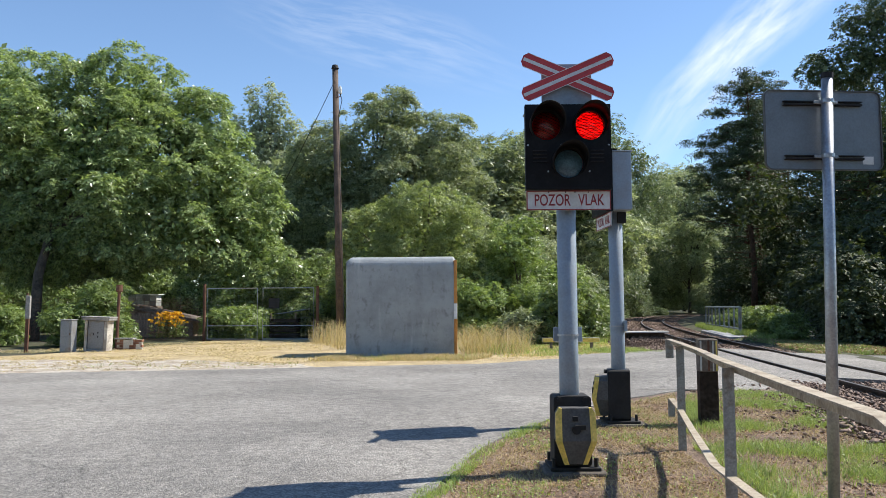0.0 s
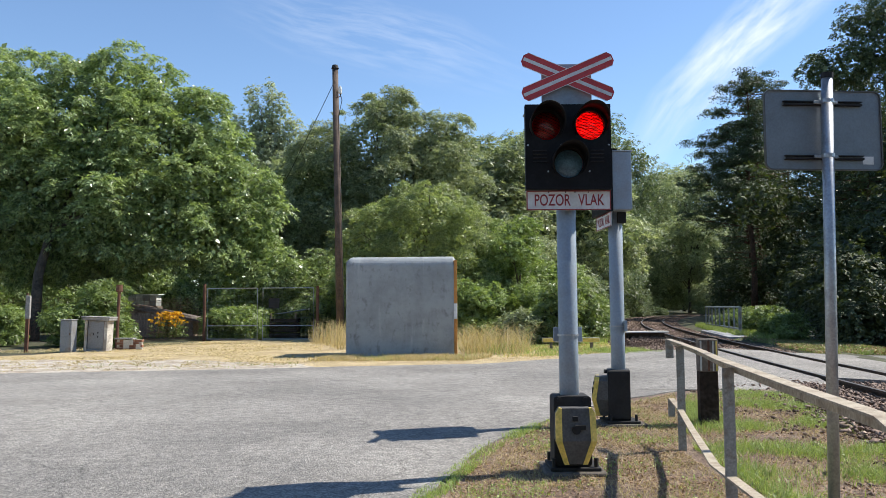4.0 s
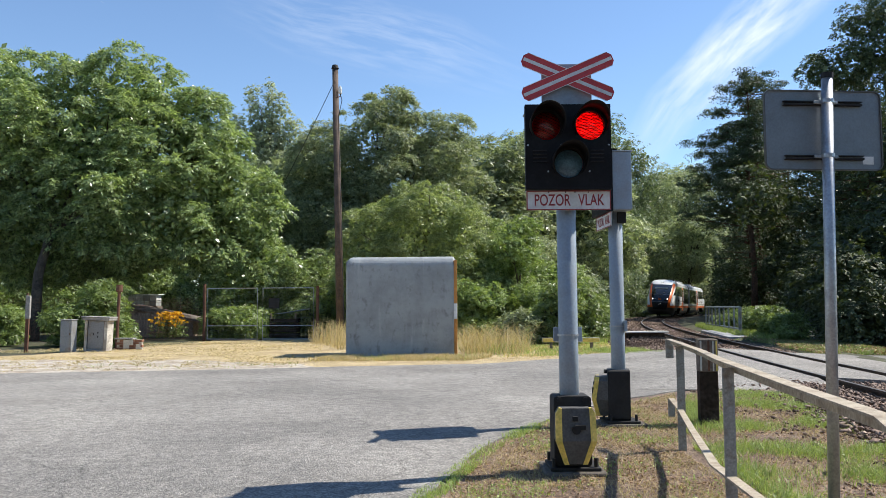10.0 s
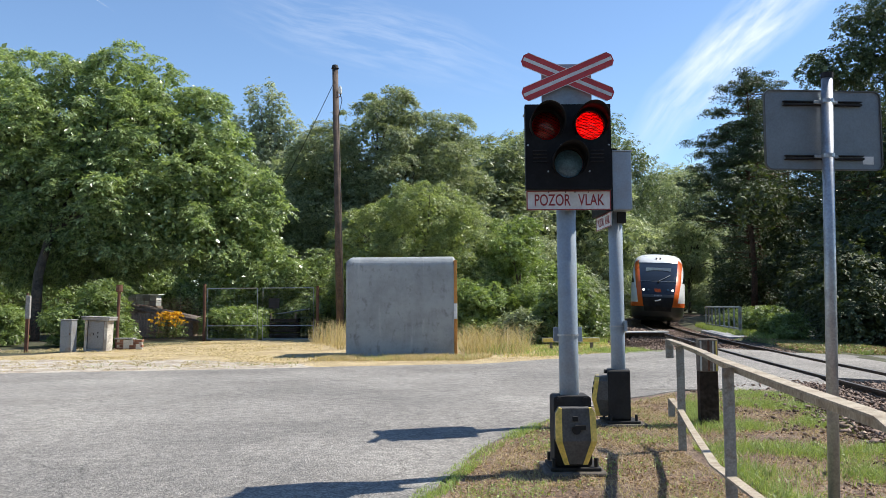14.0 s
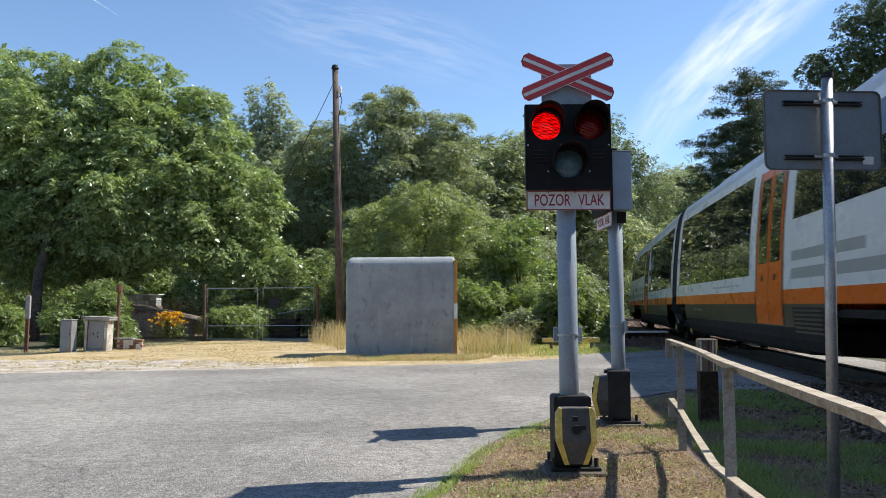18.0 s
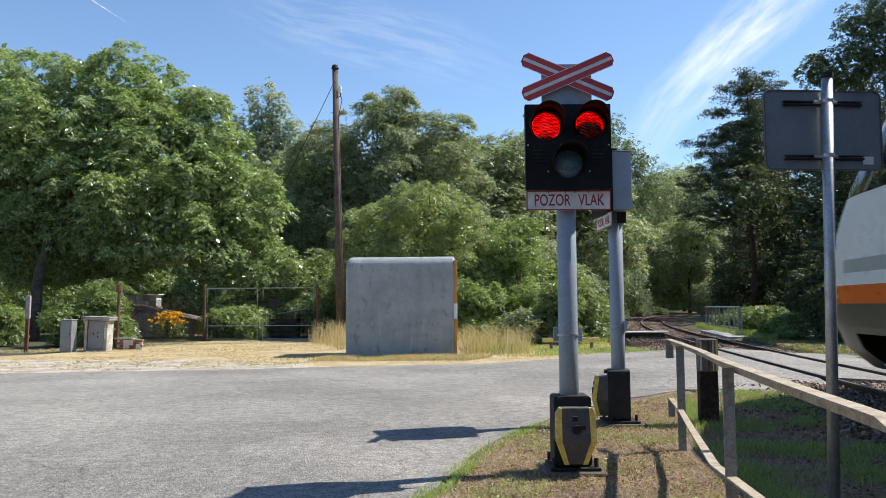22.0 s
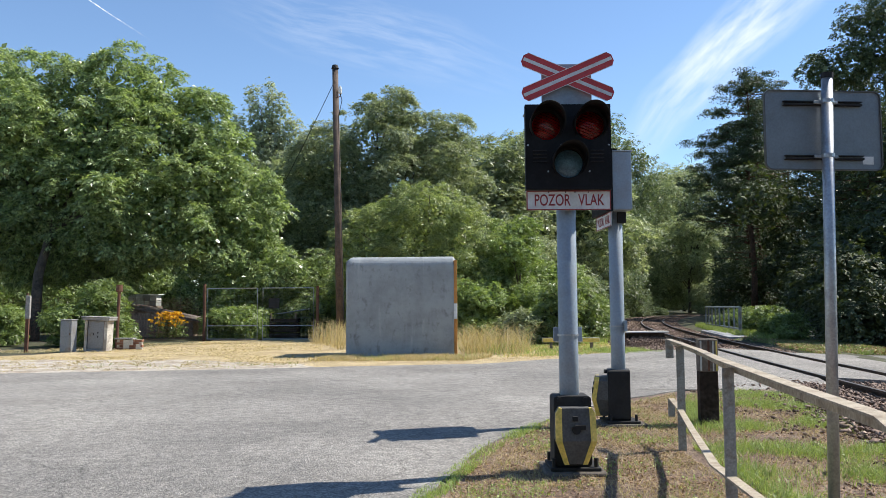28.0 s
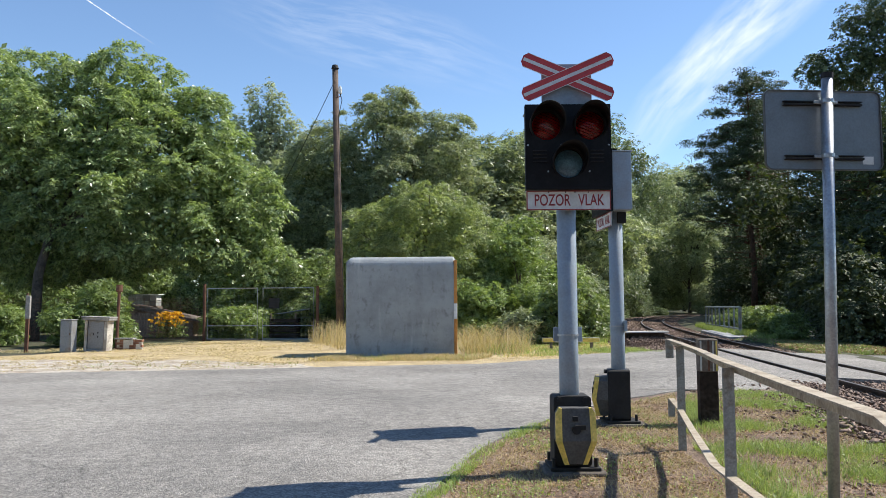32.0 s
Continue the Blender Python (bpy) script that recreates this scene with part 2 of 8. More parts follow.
M = dict(
    asphalt=asphalt_mat(),
    soil=mat("soil", (0.16, 0.105, 0.075), 0.95, vary=0.7, scale=1.8, fine=45, bump=1.0, second=(0.27, 0.195, 0.135), depth=0.04),
    straw=mat("dry_turf", (0.47, 0.37, 0.21), 0.95, vary=0.7, scale=1.3, fine=22, bump=1.0, second=(0.33, 0.25, 0.13), depth=0.03),
    gravel=mat("pale_grit", (0.46, 0.41, 0.34), 0.95, vary=0.7, scale=2.2, fine=26, bump=1.0, second=(0.30, 0.245, 0.185), depth=0.02),
    forest=mat("forest_floor", (0.07, 0.075, 0.03), 0.95, vary=0.5, scale=0.6, fine=12, bump=0.8, second=(0.05, 0.045, 0.03), depth=0.05),
    ballast=mat("ballast_bed", (0.175, 0.13, 0.10), 0.9, vary=0.7, scale=6, fine=18, bump=1.0, second=(0.11, 0.08, 0.06), depth=0.05),
    stone=stone_mat("stone", (0.105, 0.066, 0.048), (0.36, 0.265, 0.205)),
    rail=mat("rail_steel", (0.075, 0.048, 0.035), 0.65, metal=0.3, vary=0.4, scale=5, fine=60, bump=0.2),
    railtop=mat("rail_running_face", (0.30, 0.28, 0.26), 0.35, metal=0.9, vary=0.2, scale=8, fine=60, bump=0.05),
    sleeper=mat("tarred_wood", (0.035, 0.025, 0.018), 0.95, vary=0.4, scale=3, fine=25, bump=0.5, second=(0.075, 0.055, 0.042), spec=0.15),
    steel=mat("grey_painted_steel", (0.27, 0.325, 0.385), 0.45, metal=0.0, vary=0.12, scale=6, fine=60, bump=0.05, second=(0.26, 0.29, 0.32)),
    galv=mat("galvanised_steel", (0.42, 0.44, 0.46), 0.42, metal=0.65, vary=0.2, scale=14, fine=80, bump=0.05, second=(0.33, 0.34, 0.36)),
    alu=mat("aluminium_sheet", (0.20, 0.225, 0.25), 0.42, metal=0.35, vary=0.1, scale=3, fine=90, bump=0.05, second=(0.17, 0.19, 0.21)),
    weathered=mat("weathered_steel", (0.30, 0.30, 0.275), 0.7, metal=0.1, vary=0.3, scale=16, fine=90, bump=0.2, second=(0.20, 0.165, 0.125), patch=(0.5, 0.72)),
    black=mat("black_enamel", (0.010, 0.010, 0.011), 0.6, vary=0.3, scale=5, fine=50, bump=0.05, spec=0.2),
    rubber=mat("black_dull", (0.018, 0.017, 0.017), 0.75, vary=0.4, scale=5, fine=40, bump=0.15),
    yellow=mat("yellow_paint", (0.86, 0.62, 0.15), 0.6, vary=0.2, scale=12, fine=60, bump=0.1, second=(0.62, 0.47, 0.09)),
    red=mat("red_sheeting", (0.55, 0.055, 0.06), 0.5, vary=0.12, scale=8, fine=80, bump=0.02),
    white=mat("white_paint", (0.74, 0.74, 0.72), 0.5, vary=0.08, scale=6, fine=60, bump=0.03, second=(0.62, 0.61, 0.58)),
    letter=mat("dark_red_letter", (0.30, 0.035, 0.035), 0.5, vary=0.1, scale=8, bump=0.0),
    concrete=mat("concrete", (0.325, 0.33, 0.335), 0.9, vary=0.25, scale=1.5, fine=14, bump=0.2, second=(0.215, 0.215, 0.215), depth=0.012, patch=(0.46, 0.72)),
    orange=mat("orange_frame_paint", (0.52, 0.23, 0.05), 0.6, vary=0.2, scale=6, bump=0.08),
    wood=mat("brown_pole_wood", (0.115, 0.078, 0.058), 0.85, vary=0.4, scale=3, fine=25, bump=0.5),
    plank=mat("old_plank", (0.20, 0.16, 0.12), 0.85, vary=0.4, scale=4, fine=30, bump=0.4, second=(0.12, 0.095, 0.075)),
    rust=mat("rusty_iron", (0.16, 0.075, 0.045), 0.85, metal=0.1, vary=0.35, scale=6, fine=40, bump=0.3),
    bark=mat("bark", (0.09, 0.07, 0.052), 0.95, vary=0.5, scale=4, fine=20, bump=0.8, depth=0.03),
    pinebark=mat("pine_bark", (0.14, 0.075, 0.045), 0.95, vary=0.5, scale=3, fine=18, bump=0.8, depth=0.03),
    grey=mat("grey_cabinet", (0.34, 0.35, 0.34), 0.6, vary=0.15, scale=5, fine=40, bump=0.05),
    cream=mat("pale_rendering", (0.60, 0.58, 0.52), 0.85, vary=0.15, scale=4, fine=40, bump=0.2),
    roofing=mat("roof_sheet", (0.17, 0.14, 0.12), 0.9, vary=0.3, scale=3, fine=20, bump=0.3),
    t_white=mat("train_white", (0.70, 0.71, 0.70), 0.28, vary=0.05, scale=2, fine=30, bump=0.0),
    t_orange=mat("train_orange", (0.70, 0.120, 0.012), 0.28, vary=0.06, scale=2, fine=30, bump=0.0),
    t_grey=mat("train_skirt_grey", (0.044, 0.046, 0.040), 0.35, vary=0.15, scale=2, fine=30, bump=0.0),
    t_stripe=mat("train_stripe_grey", (0.36, 0.37, 0.37), 0.3, vary=0.06, scale=2, bump=0.0),
    t_under=mat("underframe", (0.014, 0.013, 0.012), 0.85, vary=0.5, scale=4, fine=30, bump=0.2),
    t_roof=mat("train_roof", (0.52, 0.52, 0.51), 0.4, vary=0.15, scale=2, bump=0.0),
    t_seal=mat("gangway_bellows", (0.016, 0.016, 0.018), 0.6, vary=0.2, scale=3, bump=0.1),
    leaf_ash=leaf_mat("leaf_ash", (0.095, 0.140, 0.052), (0.45, 0.53, 0.26), 0.42, 0.32, (1.12, 1.2, 0.6)),
    leaf_willow=leaf_mat("leaf_willow", (0.135, 0.17, 0.085), (0.50, 0.54, 0.34), 0.42, 0.42, (1.1, 1.15, 0.65)),
    leaf_bush=leaf_mat("leaf_bush", (0.105, 0.150, 0.048), (0.32, 0.40, 0.15), 0.40, 0.40, (1.15, 1.2, 0.55)),
    leaf_sallow=leaf_mat("leaf_sallow", (0.12, 0.16, 0.062), (0.45, 0.51, 0.23), 0.40, 0.40, (1.15, 1.2, 0.6)),
    leaf_poplar=leaf_mat("leaf_poplar", (0.22, 0.255, 0.16), (0.60, 0.63, 0.45), 0.45, 0.42, (1.1, 1.15, 0.75)),
    leaf_wood=leaf_mat("leaf_wood", (0.070, 0.098, 0.044), (0.27, 0.315, 0.165), 0.38, 0.42, (1.0, 1.12, 0.65)),
    # shade of the wood right of the line, put into a darker leaf colour
    leaf_shade=leaf_mat("leaf_shade", (0.031, 0.046, 0.019), (0.092, 0.118, 0.045), 0.22, 0.65),
    needle=leaf_mat("needle", (0.038, 0.060, 0.026), (0.12, 0.16, 0.066), 0.15, 0.5),
    grass_green=leaf_mat("grass_green", (0.15, 0.215, 0.07), (0.42, 0.51, 0.20), trans=0.4, rough=0.5),
    grass_dry=leaf_mat("grass_dry", (0.36, 0.285, 0.16), (0.64, 0.53, 0.34), trans=0.3, rough=0.7),
    shoe=mat("grey_moulded_rubber", (0.105, 0.103, 0.10), 0.7, vary=0.25, scale=9, fine=60, bump=0.2, second=(0.085, 0.083, 0.08), spec=0.3),
    worn_rail=mat("worn_rail_paint", (0.40, 0.34, 0.25), 0.75, vary=0.3, scale=12, fine=70, bump=0.25, second=(0.25, 0.195, 0.14), patch=(0.45, 0.68)),
    litter=leaf_mat("dry_litter", (0.16, 0.085, 0.045), (0.50, 0.34, 0.20), trans=0.1, rough=0.8),
    flower=leaf_mat("flower_yellow", (0.65, 0.36, 0.01), (0.80, 0.52, 0.02), trans=0.3, rough=0.6),
    glass_red=glass_mat("red_lens", (1.0, 0.16, 0.16), 0.95, 0.12),
    glass_dark=mat("dark_window", (0.010, 0.013, 0.013), 0.01, vary=0.1, scale=1, bump=0.0, spec=0.4),
    lamp_red=streaked_glow("lamp_glow", (0.22, 0.001, 0.003), (1.0, 0.11, 0.10), 1.5),
    lens_blue=mat("unlit_lens", (0.075, 0.16, 0.22), 0.12, vary=0.3, scale=20, fine=90, bump=0.2),
    old_concrete=old_concrete_mat(),
)


# ------------------------------------------------------------------ mesh helpers
def part(name, bm, material, parent=None, label="", m=None, smooth=False):
    """Links a bmesh as one mesh object under a thing or a part."""
    me = bpy.data.meshes.new(name)
    bm.normal_update()
    bm.to_mesh(me)
    bm.free()
    if smooth:
        me.polygons.foreach_set("use_smooth", [True] * len(me.polygons))
    me.materials.append(material)
    ob = new(name, me)
    if parent is not None:
        ob.parent = parent
    if m is not None:
        ob.matrix_basis = m
    if label:
        ob["label"] = label
    return ob


def sheet(name, verts, faces, material, parent=None, smooth=False, label=""):
    me = bpy.data.meshes.new(name)
    me.from_pydata(verts, [], faces)
    if smooth:
        me.polygons.foreach_set("use_smooth", [True] * len(me.polygons))
    me.materials.append(material)
    me.update()
    ob = new(name, me)
    if parent is not None:
        ob.parent = parent
    if label:
        ob["label"] = label
    return ob


def empty(name, label, category, m, group="", kind=""):
    ob = new(name)
    ob.matrix_basis = m
    return tagged(ob, label, category, group, kind)


def box(x0, y0, z0, x1, y1, z1, bevel=0.0, segments=2, bm=None):
    own = bm is None
    bm = bm or bmesh.new()
    c = Vector(((x0 + x1) / 2, (y0 + y1) / 2, (z0 + z1) / 2))
    made = bmesh.ops.create_cube(bm, size=1, matrix=Matrix.LocRotScale(c, None, (abs(x1 - x0), abs(y1 - y0), abs(z1 - z0))))
    if bevel:
        edges = list({e for v in made["verts"] for e in v.link_edges})
        bmesh.ops.bevel(bm, geom=edges, offset=bevel, segments=segments, affect="EDGES", profile=0.5)
    return bm


def tube(points, radius, sides=10, bm=None, caps=True, radii=None):
    """A round bar through the points; radii: one for each point."""
    bm = bm or bmesh.new()
    pts = [Vector(p) for p in points]
    rings = []
    for i, p in enumerate(pts):
        a = pts[max(0, i - 1)]
        b = pts[min(len(pts) - 1, i + 1)]
        d = (b - a).normalized()
        u = d.orthogonal() if abs(d.z) > 0.99 else d.cross(Vector((0, 0, 1)))
        u.normalize()
        w = d.cross(u)
        r = radii[i] if radii else radius
        rings.append([bm.verts.new(p + (u * math.cos(k * math.tau / sides) + w * math.sin(k * math.tau / sides)) * r) for k in range(sides)])
    for r0, r1 in zip(rings, rings[1:]):
        for k in range(sides):
            bm.faces.new((r0[k], r0[(k + 1) % sides], r1[(k + 1) % sides], r1[k]))
    if caps:
        bm.faces.new(rings[0][::-1])
        bm.faces.new(rings[-1])
    bmesh.ops.recalc_face_normals(bm, faces=bm.faces)
    return bm


def prism(outline, y0, y1, bevel=0.0, bm=None):
    """An outline in x and z, given a thickness along y."""
    bm = bm or bmesh.new()
    front = [bm.verts.new((x, y0, z)) for x, z in outline]
    back = [bm.verts.new((x, y1, z)) for x, z in outline]
    bm.faces.new(front)
    bm.faces.new(back[::-1])
    for i in range(len(outline)):
        j = (i + 1) % len(outline)
        bm.faces.new((front[i], back[i], back[j], front[j]))
    bmesh.ops.recalc_face_normals(bm, faces=bm.faces)
    if bevel:
        bmesh.ops.bevel(bm, geom=list(bm.edges), offset=bevel, segments=2, affect="EDGES", profile=0.5)
    return bm


def rounded(x0, z0, x1, z1, r, n=5):
    """The outline of a rectangle with round corners."""
    out = []
    for cx, cz, a0 in ((x1 - r, z1 - r, 0), (x0 + r, z1 - r, 90), (x0 + r, z0 + r, 180), (x1 - r, z0 + r, 270)):
        out += [(cx + r * math.cos(radians(a0 + 90 * k / n)), cz + r * math.sin(radians(a0 + 90 * k / n))) for k in range(n + 1)]
    return out


def disc(r, y0, y1, n=32, bm=None, cx=0.0, cz=0.0, dome=0.0):
    """A round plate whose face looks along -y, domed by so much."""
    bm = bm or bmesh.new()
    rings = []
    for k in range(5):
        q = k / 4
        rings.append([bm.verts.new((cx + r * q * math.cos(a * math.tau / n), y0 - dome * (1 - q * q), cz + r * q * math.sin(a * math.tau / n))) for a in range(n)] if k else [bm.verts.new((cx, y0 - dome, cz))])
    for a in range(n):
        bm.faces.new((rings[0][0], rings[1][a], rings[1][(a + 1) % n]))
        for k in range(1, 4):
            bm.faces.new((rings[k][a], rings[k + 1][a], rings[k + 1][(a + 1) % n], rings[k][(a + 1) % n]))
    back = [bm.verts.new((cx + r * math.cos(a * math.tau / n), y1, cz + r * math.sin(a * math.tau / n))) for a in range(n)]
    for a in range(n):
        bm.faces.new((rings[4][a], back[a], back[(a + 1) % n], rings[4][(a + 1) % n]))
    bm.faces.new(back)
    bmesh.ops.recalc_face_normals(bm, faces=bm.faces)
    return bm


def words(name, text, size, material, parent, m, label="", squeeze=1.0, depth=0.0008, bold=0.0):
    """Letters in the built-in font, turned into a mesh."""
    cu = bpy.data.curves.new(name, "FONT")
    cu.body, cu.size, cu.extrude, cu.align_x, cu.align_y, cu.offset = text, size, depth, "CENTER", "CENTER", bold
    tmp = bpy.data.objects.new(name, cu)
    me = bpy.data.meshes.new_from_object(tmp)
    bpy.data.objects.remove(tmp)
    me.transform(Matrix.Diagonal((squeeze, 1, 1, 1)))
    me.materials.clear()
    me.materials.append(material)
    ob = new(name, me)
    ob.parent = parent
    ob.matrix_basis = m
    if label:
        ob["label"] = label
    return ob


# ------------------------------------------------------------------ the line of the track
GROUND = -0.10
HEAD0 = radians(7.46)
CANT = math.atan(0.08 / 1.5)


def bend(s):
    """Curvature of the track, in 1/m, s metres along it."""
    return 0.0 if s < 8 else min(1.0, (s - 8) / 18) / 300.0 - 0.00042 * min(1.0, max(0.0, (s - 36) / 12))


def fall(s):
    """How far the line has sunk, in metres, s metres along it."""
    return 0.0 if s < 22 else 0.0045 * (s - 22) ** 2 / (s - 22 + 12)


LINE = []
_x, _y, _h = 5.01, 0.0, HEAD0
for _i in range(0, 1900):
    LINE.append((_x, _y, _h))
    _h += bend(_i * 0.2) * 0.2
    _x += math.sin(_h) * 0.2
    _y += math.cos(_h) * 0.2


def track(s):
    """Place and heading of the track's middle, s metres along it."""
    if s <= 0:
        return 5.01 + s * math.sin(HEAD0), s * math.cos(HEAD0), HEAD0
    i = min(s / 0.2, len(LINE) - 2)
    k = int(i)
    f = i - k
    a, b = LINE[k], LINE[k + 1]
    return tuple(p + (q - p) * f for p, q in zip(a, b))


def on_track(s, side, up):
    """A point beside the track: side metres to the right, up metres above the rails, with the cant."""
    x, y, h = track(s)
    z = -side * math.sin(CANT) + up * math.cos(CANT)
    d = side * math.cos(CANT) + up * math.sin(CANT)
    return Vector((x + d * math.cos(h), y - d * math.sin(h), z - fall(s)))


def along(name, profile, s0, s1, step, material, parent=None, closed=True, smooth=False):
    """A profile of (side, up) drawn along the track."""
    n = max(2, int((s1 - s0) / step))
    verts, faces, k = [], [], len(profile)
    for i in range(n + 1):
        verts += [on_track(s0 + (s1 - s0) * i / n, a, b) for a, b in profile]
    for i in range(n):
        for j in range(k if closed else k - 1):
            a, b = i * k + j, i * k + (j + 1) % k
            faces.append((a, a + k, b + k, b))
    if closed:
        faces += [tuple(range(k)), tuple(range(n * k, n * k + k))[::-1]]
    return sheet(name, verts, faces, material, parent, smooth)


def fast_mesh(name, V, F, material, parent=None, smooth=False):
    me = bpy.data.meshes.new(name)
    n, k = F.shape
    me.vertices.add(len(V))
    me.vertices.foreach_set("co", np.ascontiguousarray(V, np.float32).ravel())
    me.loops.add(n * k)
    me.loops.foreach_set("vertex_index", np.ascontiguousarray(F, np.int32).ravel())
    me.polygons.add(n)
    me.polygons.foreach_set("loop_start", np.arange(0, n * k, k, dtype=np.int32))
    me.update(calc_edges=True)
    me.validate()
    me.materials.append(material)
    if smooth:
        me.polygons.foreach_set("use_smooth", [True] * n)
    ob = new(name, me)
    if parent is not None:
        ob.parent = parent
    return ob


# ------------------------------------------------------------------ ground
def rough_edge(points, step=0.12, wobble=0.05, seed=3):
    """A closed outline with many small dents."""
    out = []
    for (xa, ya), (xb, yb) in zip(points, points[1:] + points[:1]):
        n = max(1, int(math.hypot(xb - xa, yb - ya) / step))
        for k in range(n):
            x, y = xa + (xb - xa) * k / n, ya + (yb - ya) * k / n
            d = noise.noise_vector(Vector((x * 2.1, y * 2.1, seed))) * wobble * 1.4 + noise.noise_vector(Vector((x * 7, y * 7, seed))) * wobble
            out.append((x + d.x, y + d.y))
    return out


def patch(name, points, z, material, wobble=0.05, step=0.12, label="", category="", seed=3):
    """A flat area with a ragged outline, lying a little above the ground."""
    out = rough_edge(points, step, wobble, seed)
    bm = bmesh.new()
    f = bm.faces.new([bm.verts.new((x, y, z)) for x, y in out])
    if f.normal.z < 0:
        f.normal_flip()
    bm.normal_update()
    bmesh.ops.triangulate(bm, faces=list(bm.faces))
    for f in bm.faces:
        if f.normal.z < 0:
            f.normal_flip()
    rim = bmesh.ops.extrude_edge_only(bm, edges=[e for e in bm.edges if e.is_boundary])
    bmesh.ops.translate(bm, vec=(0, 0, -0.06), verts=[v for v in rim["geom"] if isinstance(v, bmesh.types.BMVert)])
    return tagged(part(name, bm, material), label, category, kind="structure")


def shaped_ground():
    """One sheet to the horizon: level, with a shallow bed along the track and a lower far side."""
    def axis(lo, hi, step):
        far = [60, 140, 320, 700, 1500]
        return [lo - f for f in far[::-1]] + [lo + step * k for k in range(int((hi - lo) / step) + 1)] + [hi + f for f in far]
    xs, ys = np.array(axis(-3, 66, 0.6)), np.array(axis(-14, 150, 0.7))
    X, Y = np.meshgrid(xs, ys)
    side = np.full(X.shape, 1e9)
    best = np.full(X.shape, 1e9)
    sunk = np.zeros(X.shape)
    for s in np.arange(-60, 260, 1.5):
        x, y, h = track(float(s))
        d = (X - x) ** 2 + (Y - y) ** 2
        q = (X - x) * math.cos(h) - (Y - y) * math.sin(h)
        side = np.where(d < best, q, side)
        sunk = np.where(d < best, fall(float(s)), sunk)
        best = np.minimum(d, best)
    near = np.sqrt(best)
    Z = np.full(X.shape, GROUND)
    dip = np.clip((2.3 - near) / 0.8, 0, 1)
    Z -= dip * 0.32
    right = np.clip((side - 2.6) / 1.0, 0, 1) * np.clip((9.0 - side) / 4.0, 0, 1)
    Z = np.where((near < 12) & (side > 0), np.minimum(Z, GROUND - 0.22 * right - 0.32 * dip), Z)
    Z -= sunk * np.clip((34.0 - near) / 20.0, 0, 1)
    nx, ny = len(xs), len(ys)
    V = np.stack((X, Y, Z), -1).reshape(-1, 3)
    a = (np.arange(ny - 1)[:, None] * nx + np.arange(nx - 1)[None]).ravel()
    F = np.stack((a, a + 1, a + nx + 1, a + nx), 1)
    return fast_mesh("ground", V, F, M["forest"], smooth=True)


ground = shaped_ground()
tagged(ground, "dark forest soil with moss and leaf litter", "ground", kind="structure")

ROAD_NEAR = [(-60, -3.5), (-6.0, 1.0), (-1.5, 3.4), (-0.40, 4.5), (-0.12, 5.16), (0.06, 5.87), (0.37, 7.02), (0.97, 8.24), (1.75, 9.5), (2.6, 10.49), (3.38, 11.30), (4.48, 11.43), (5.2, 11.5)]
ROAD_FAR = [(6.6, 19.6), (5.41, 18.99), (4.51, 18.66), (2.51, 17.87), (0.78, 16.55), (-2.19, 16.0), (-3.86, 15.5), (-6.4, 15.12), (-8.7, 14.75), (-14, 14.0), (-60, 8.0)]
VERGE = [tuple(on_track(q, a, 0)[:2]) for q, a in ((-60, -2.3), (-30, -2.3), (-10, -2.3), (0, -2.2), (4, -2.1), (8, -1.95), (10.5, -1.6), (12.0, -1.2))]
patch("verge", [(-60, -60)] + VERGE + [(5.2, 13.6), (3.4, 13.4), (1.0, 10.4), (-60, 10)], GROUND + 0.004, M["soil"], 0.08, 0.3, "trampled brown soil with thin dry turf", "verge")
patch("dry_verge", [(-60, 9), (-8, 14), (0, 15.5), (5.0, 18), (6.2, 20.5), (5.2, 26), (2.5, 28), (-3, 30), (-8.4, 28.8), (-9.0, 26), (-10.0, 22.6), (-11.4, 20.3), (-16, 19.0), (-60, 12)], GROUND + 0.008, M["straw"], 0.25, 0.3, "sun-bleached yellow dry grass verge", "verge")
patch("grit_patch", [(-60, 6), (-9.0, 14.0), (-6.5, 14.6), (-2.6, 15.4), (-3.0, 16.9), (-4.6, 17.7), (-6, 18.4), (-9.5, 18.7), (-14, 18.2), (-60, 17)], GROUND + 0.012, M["gravel"], 0.25, 0.3, "pale trodden grit beside the road", "grit")
patch("road", ROAD_NEAR + ROAD_FAR, GROUND + 0.02, M["asphalt"], 0.04, 0.12, "worn grey asphalt road with fine cracks", "road")

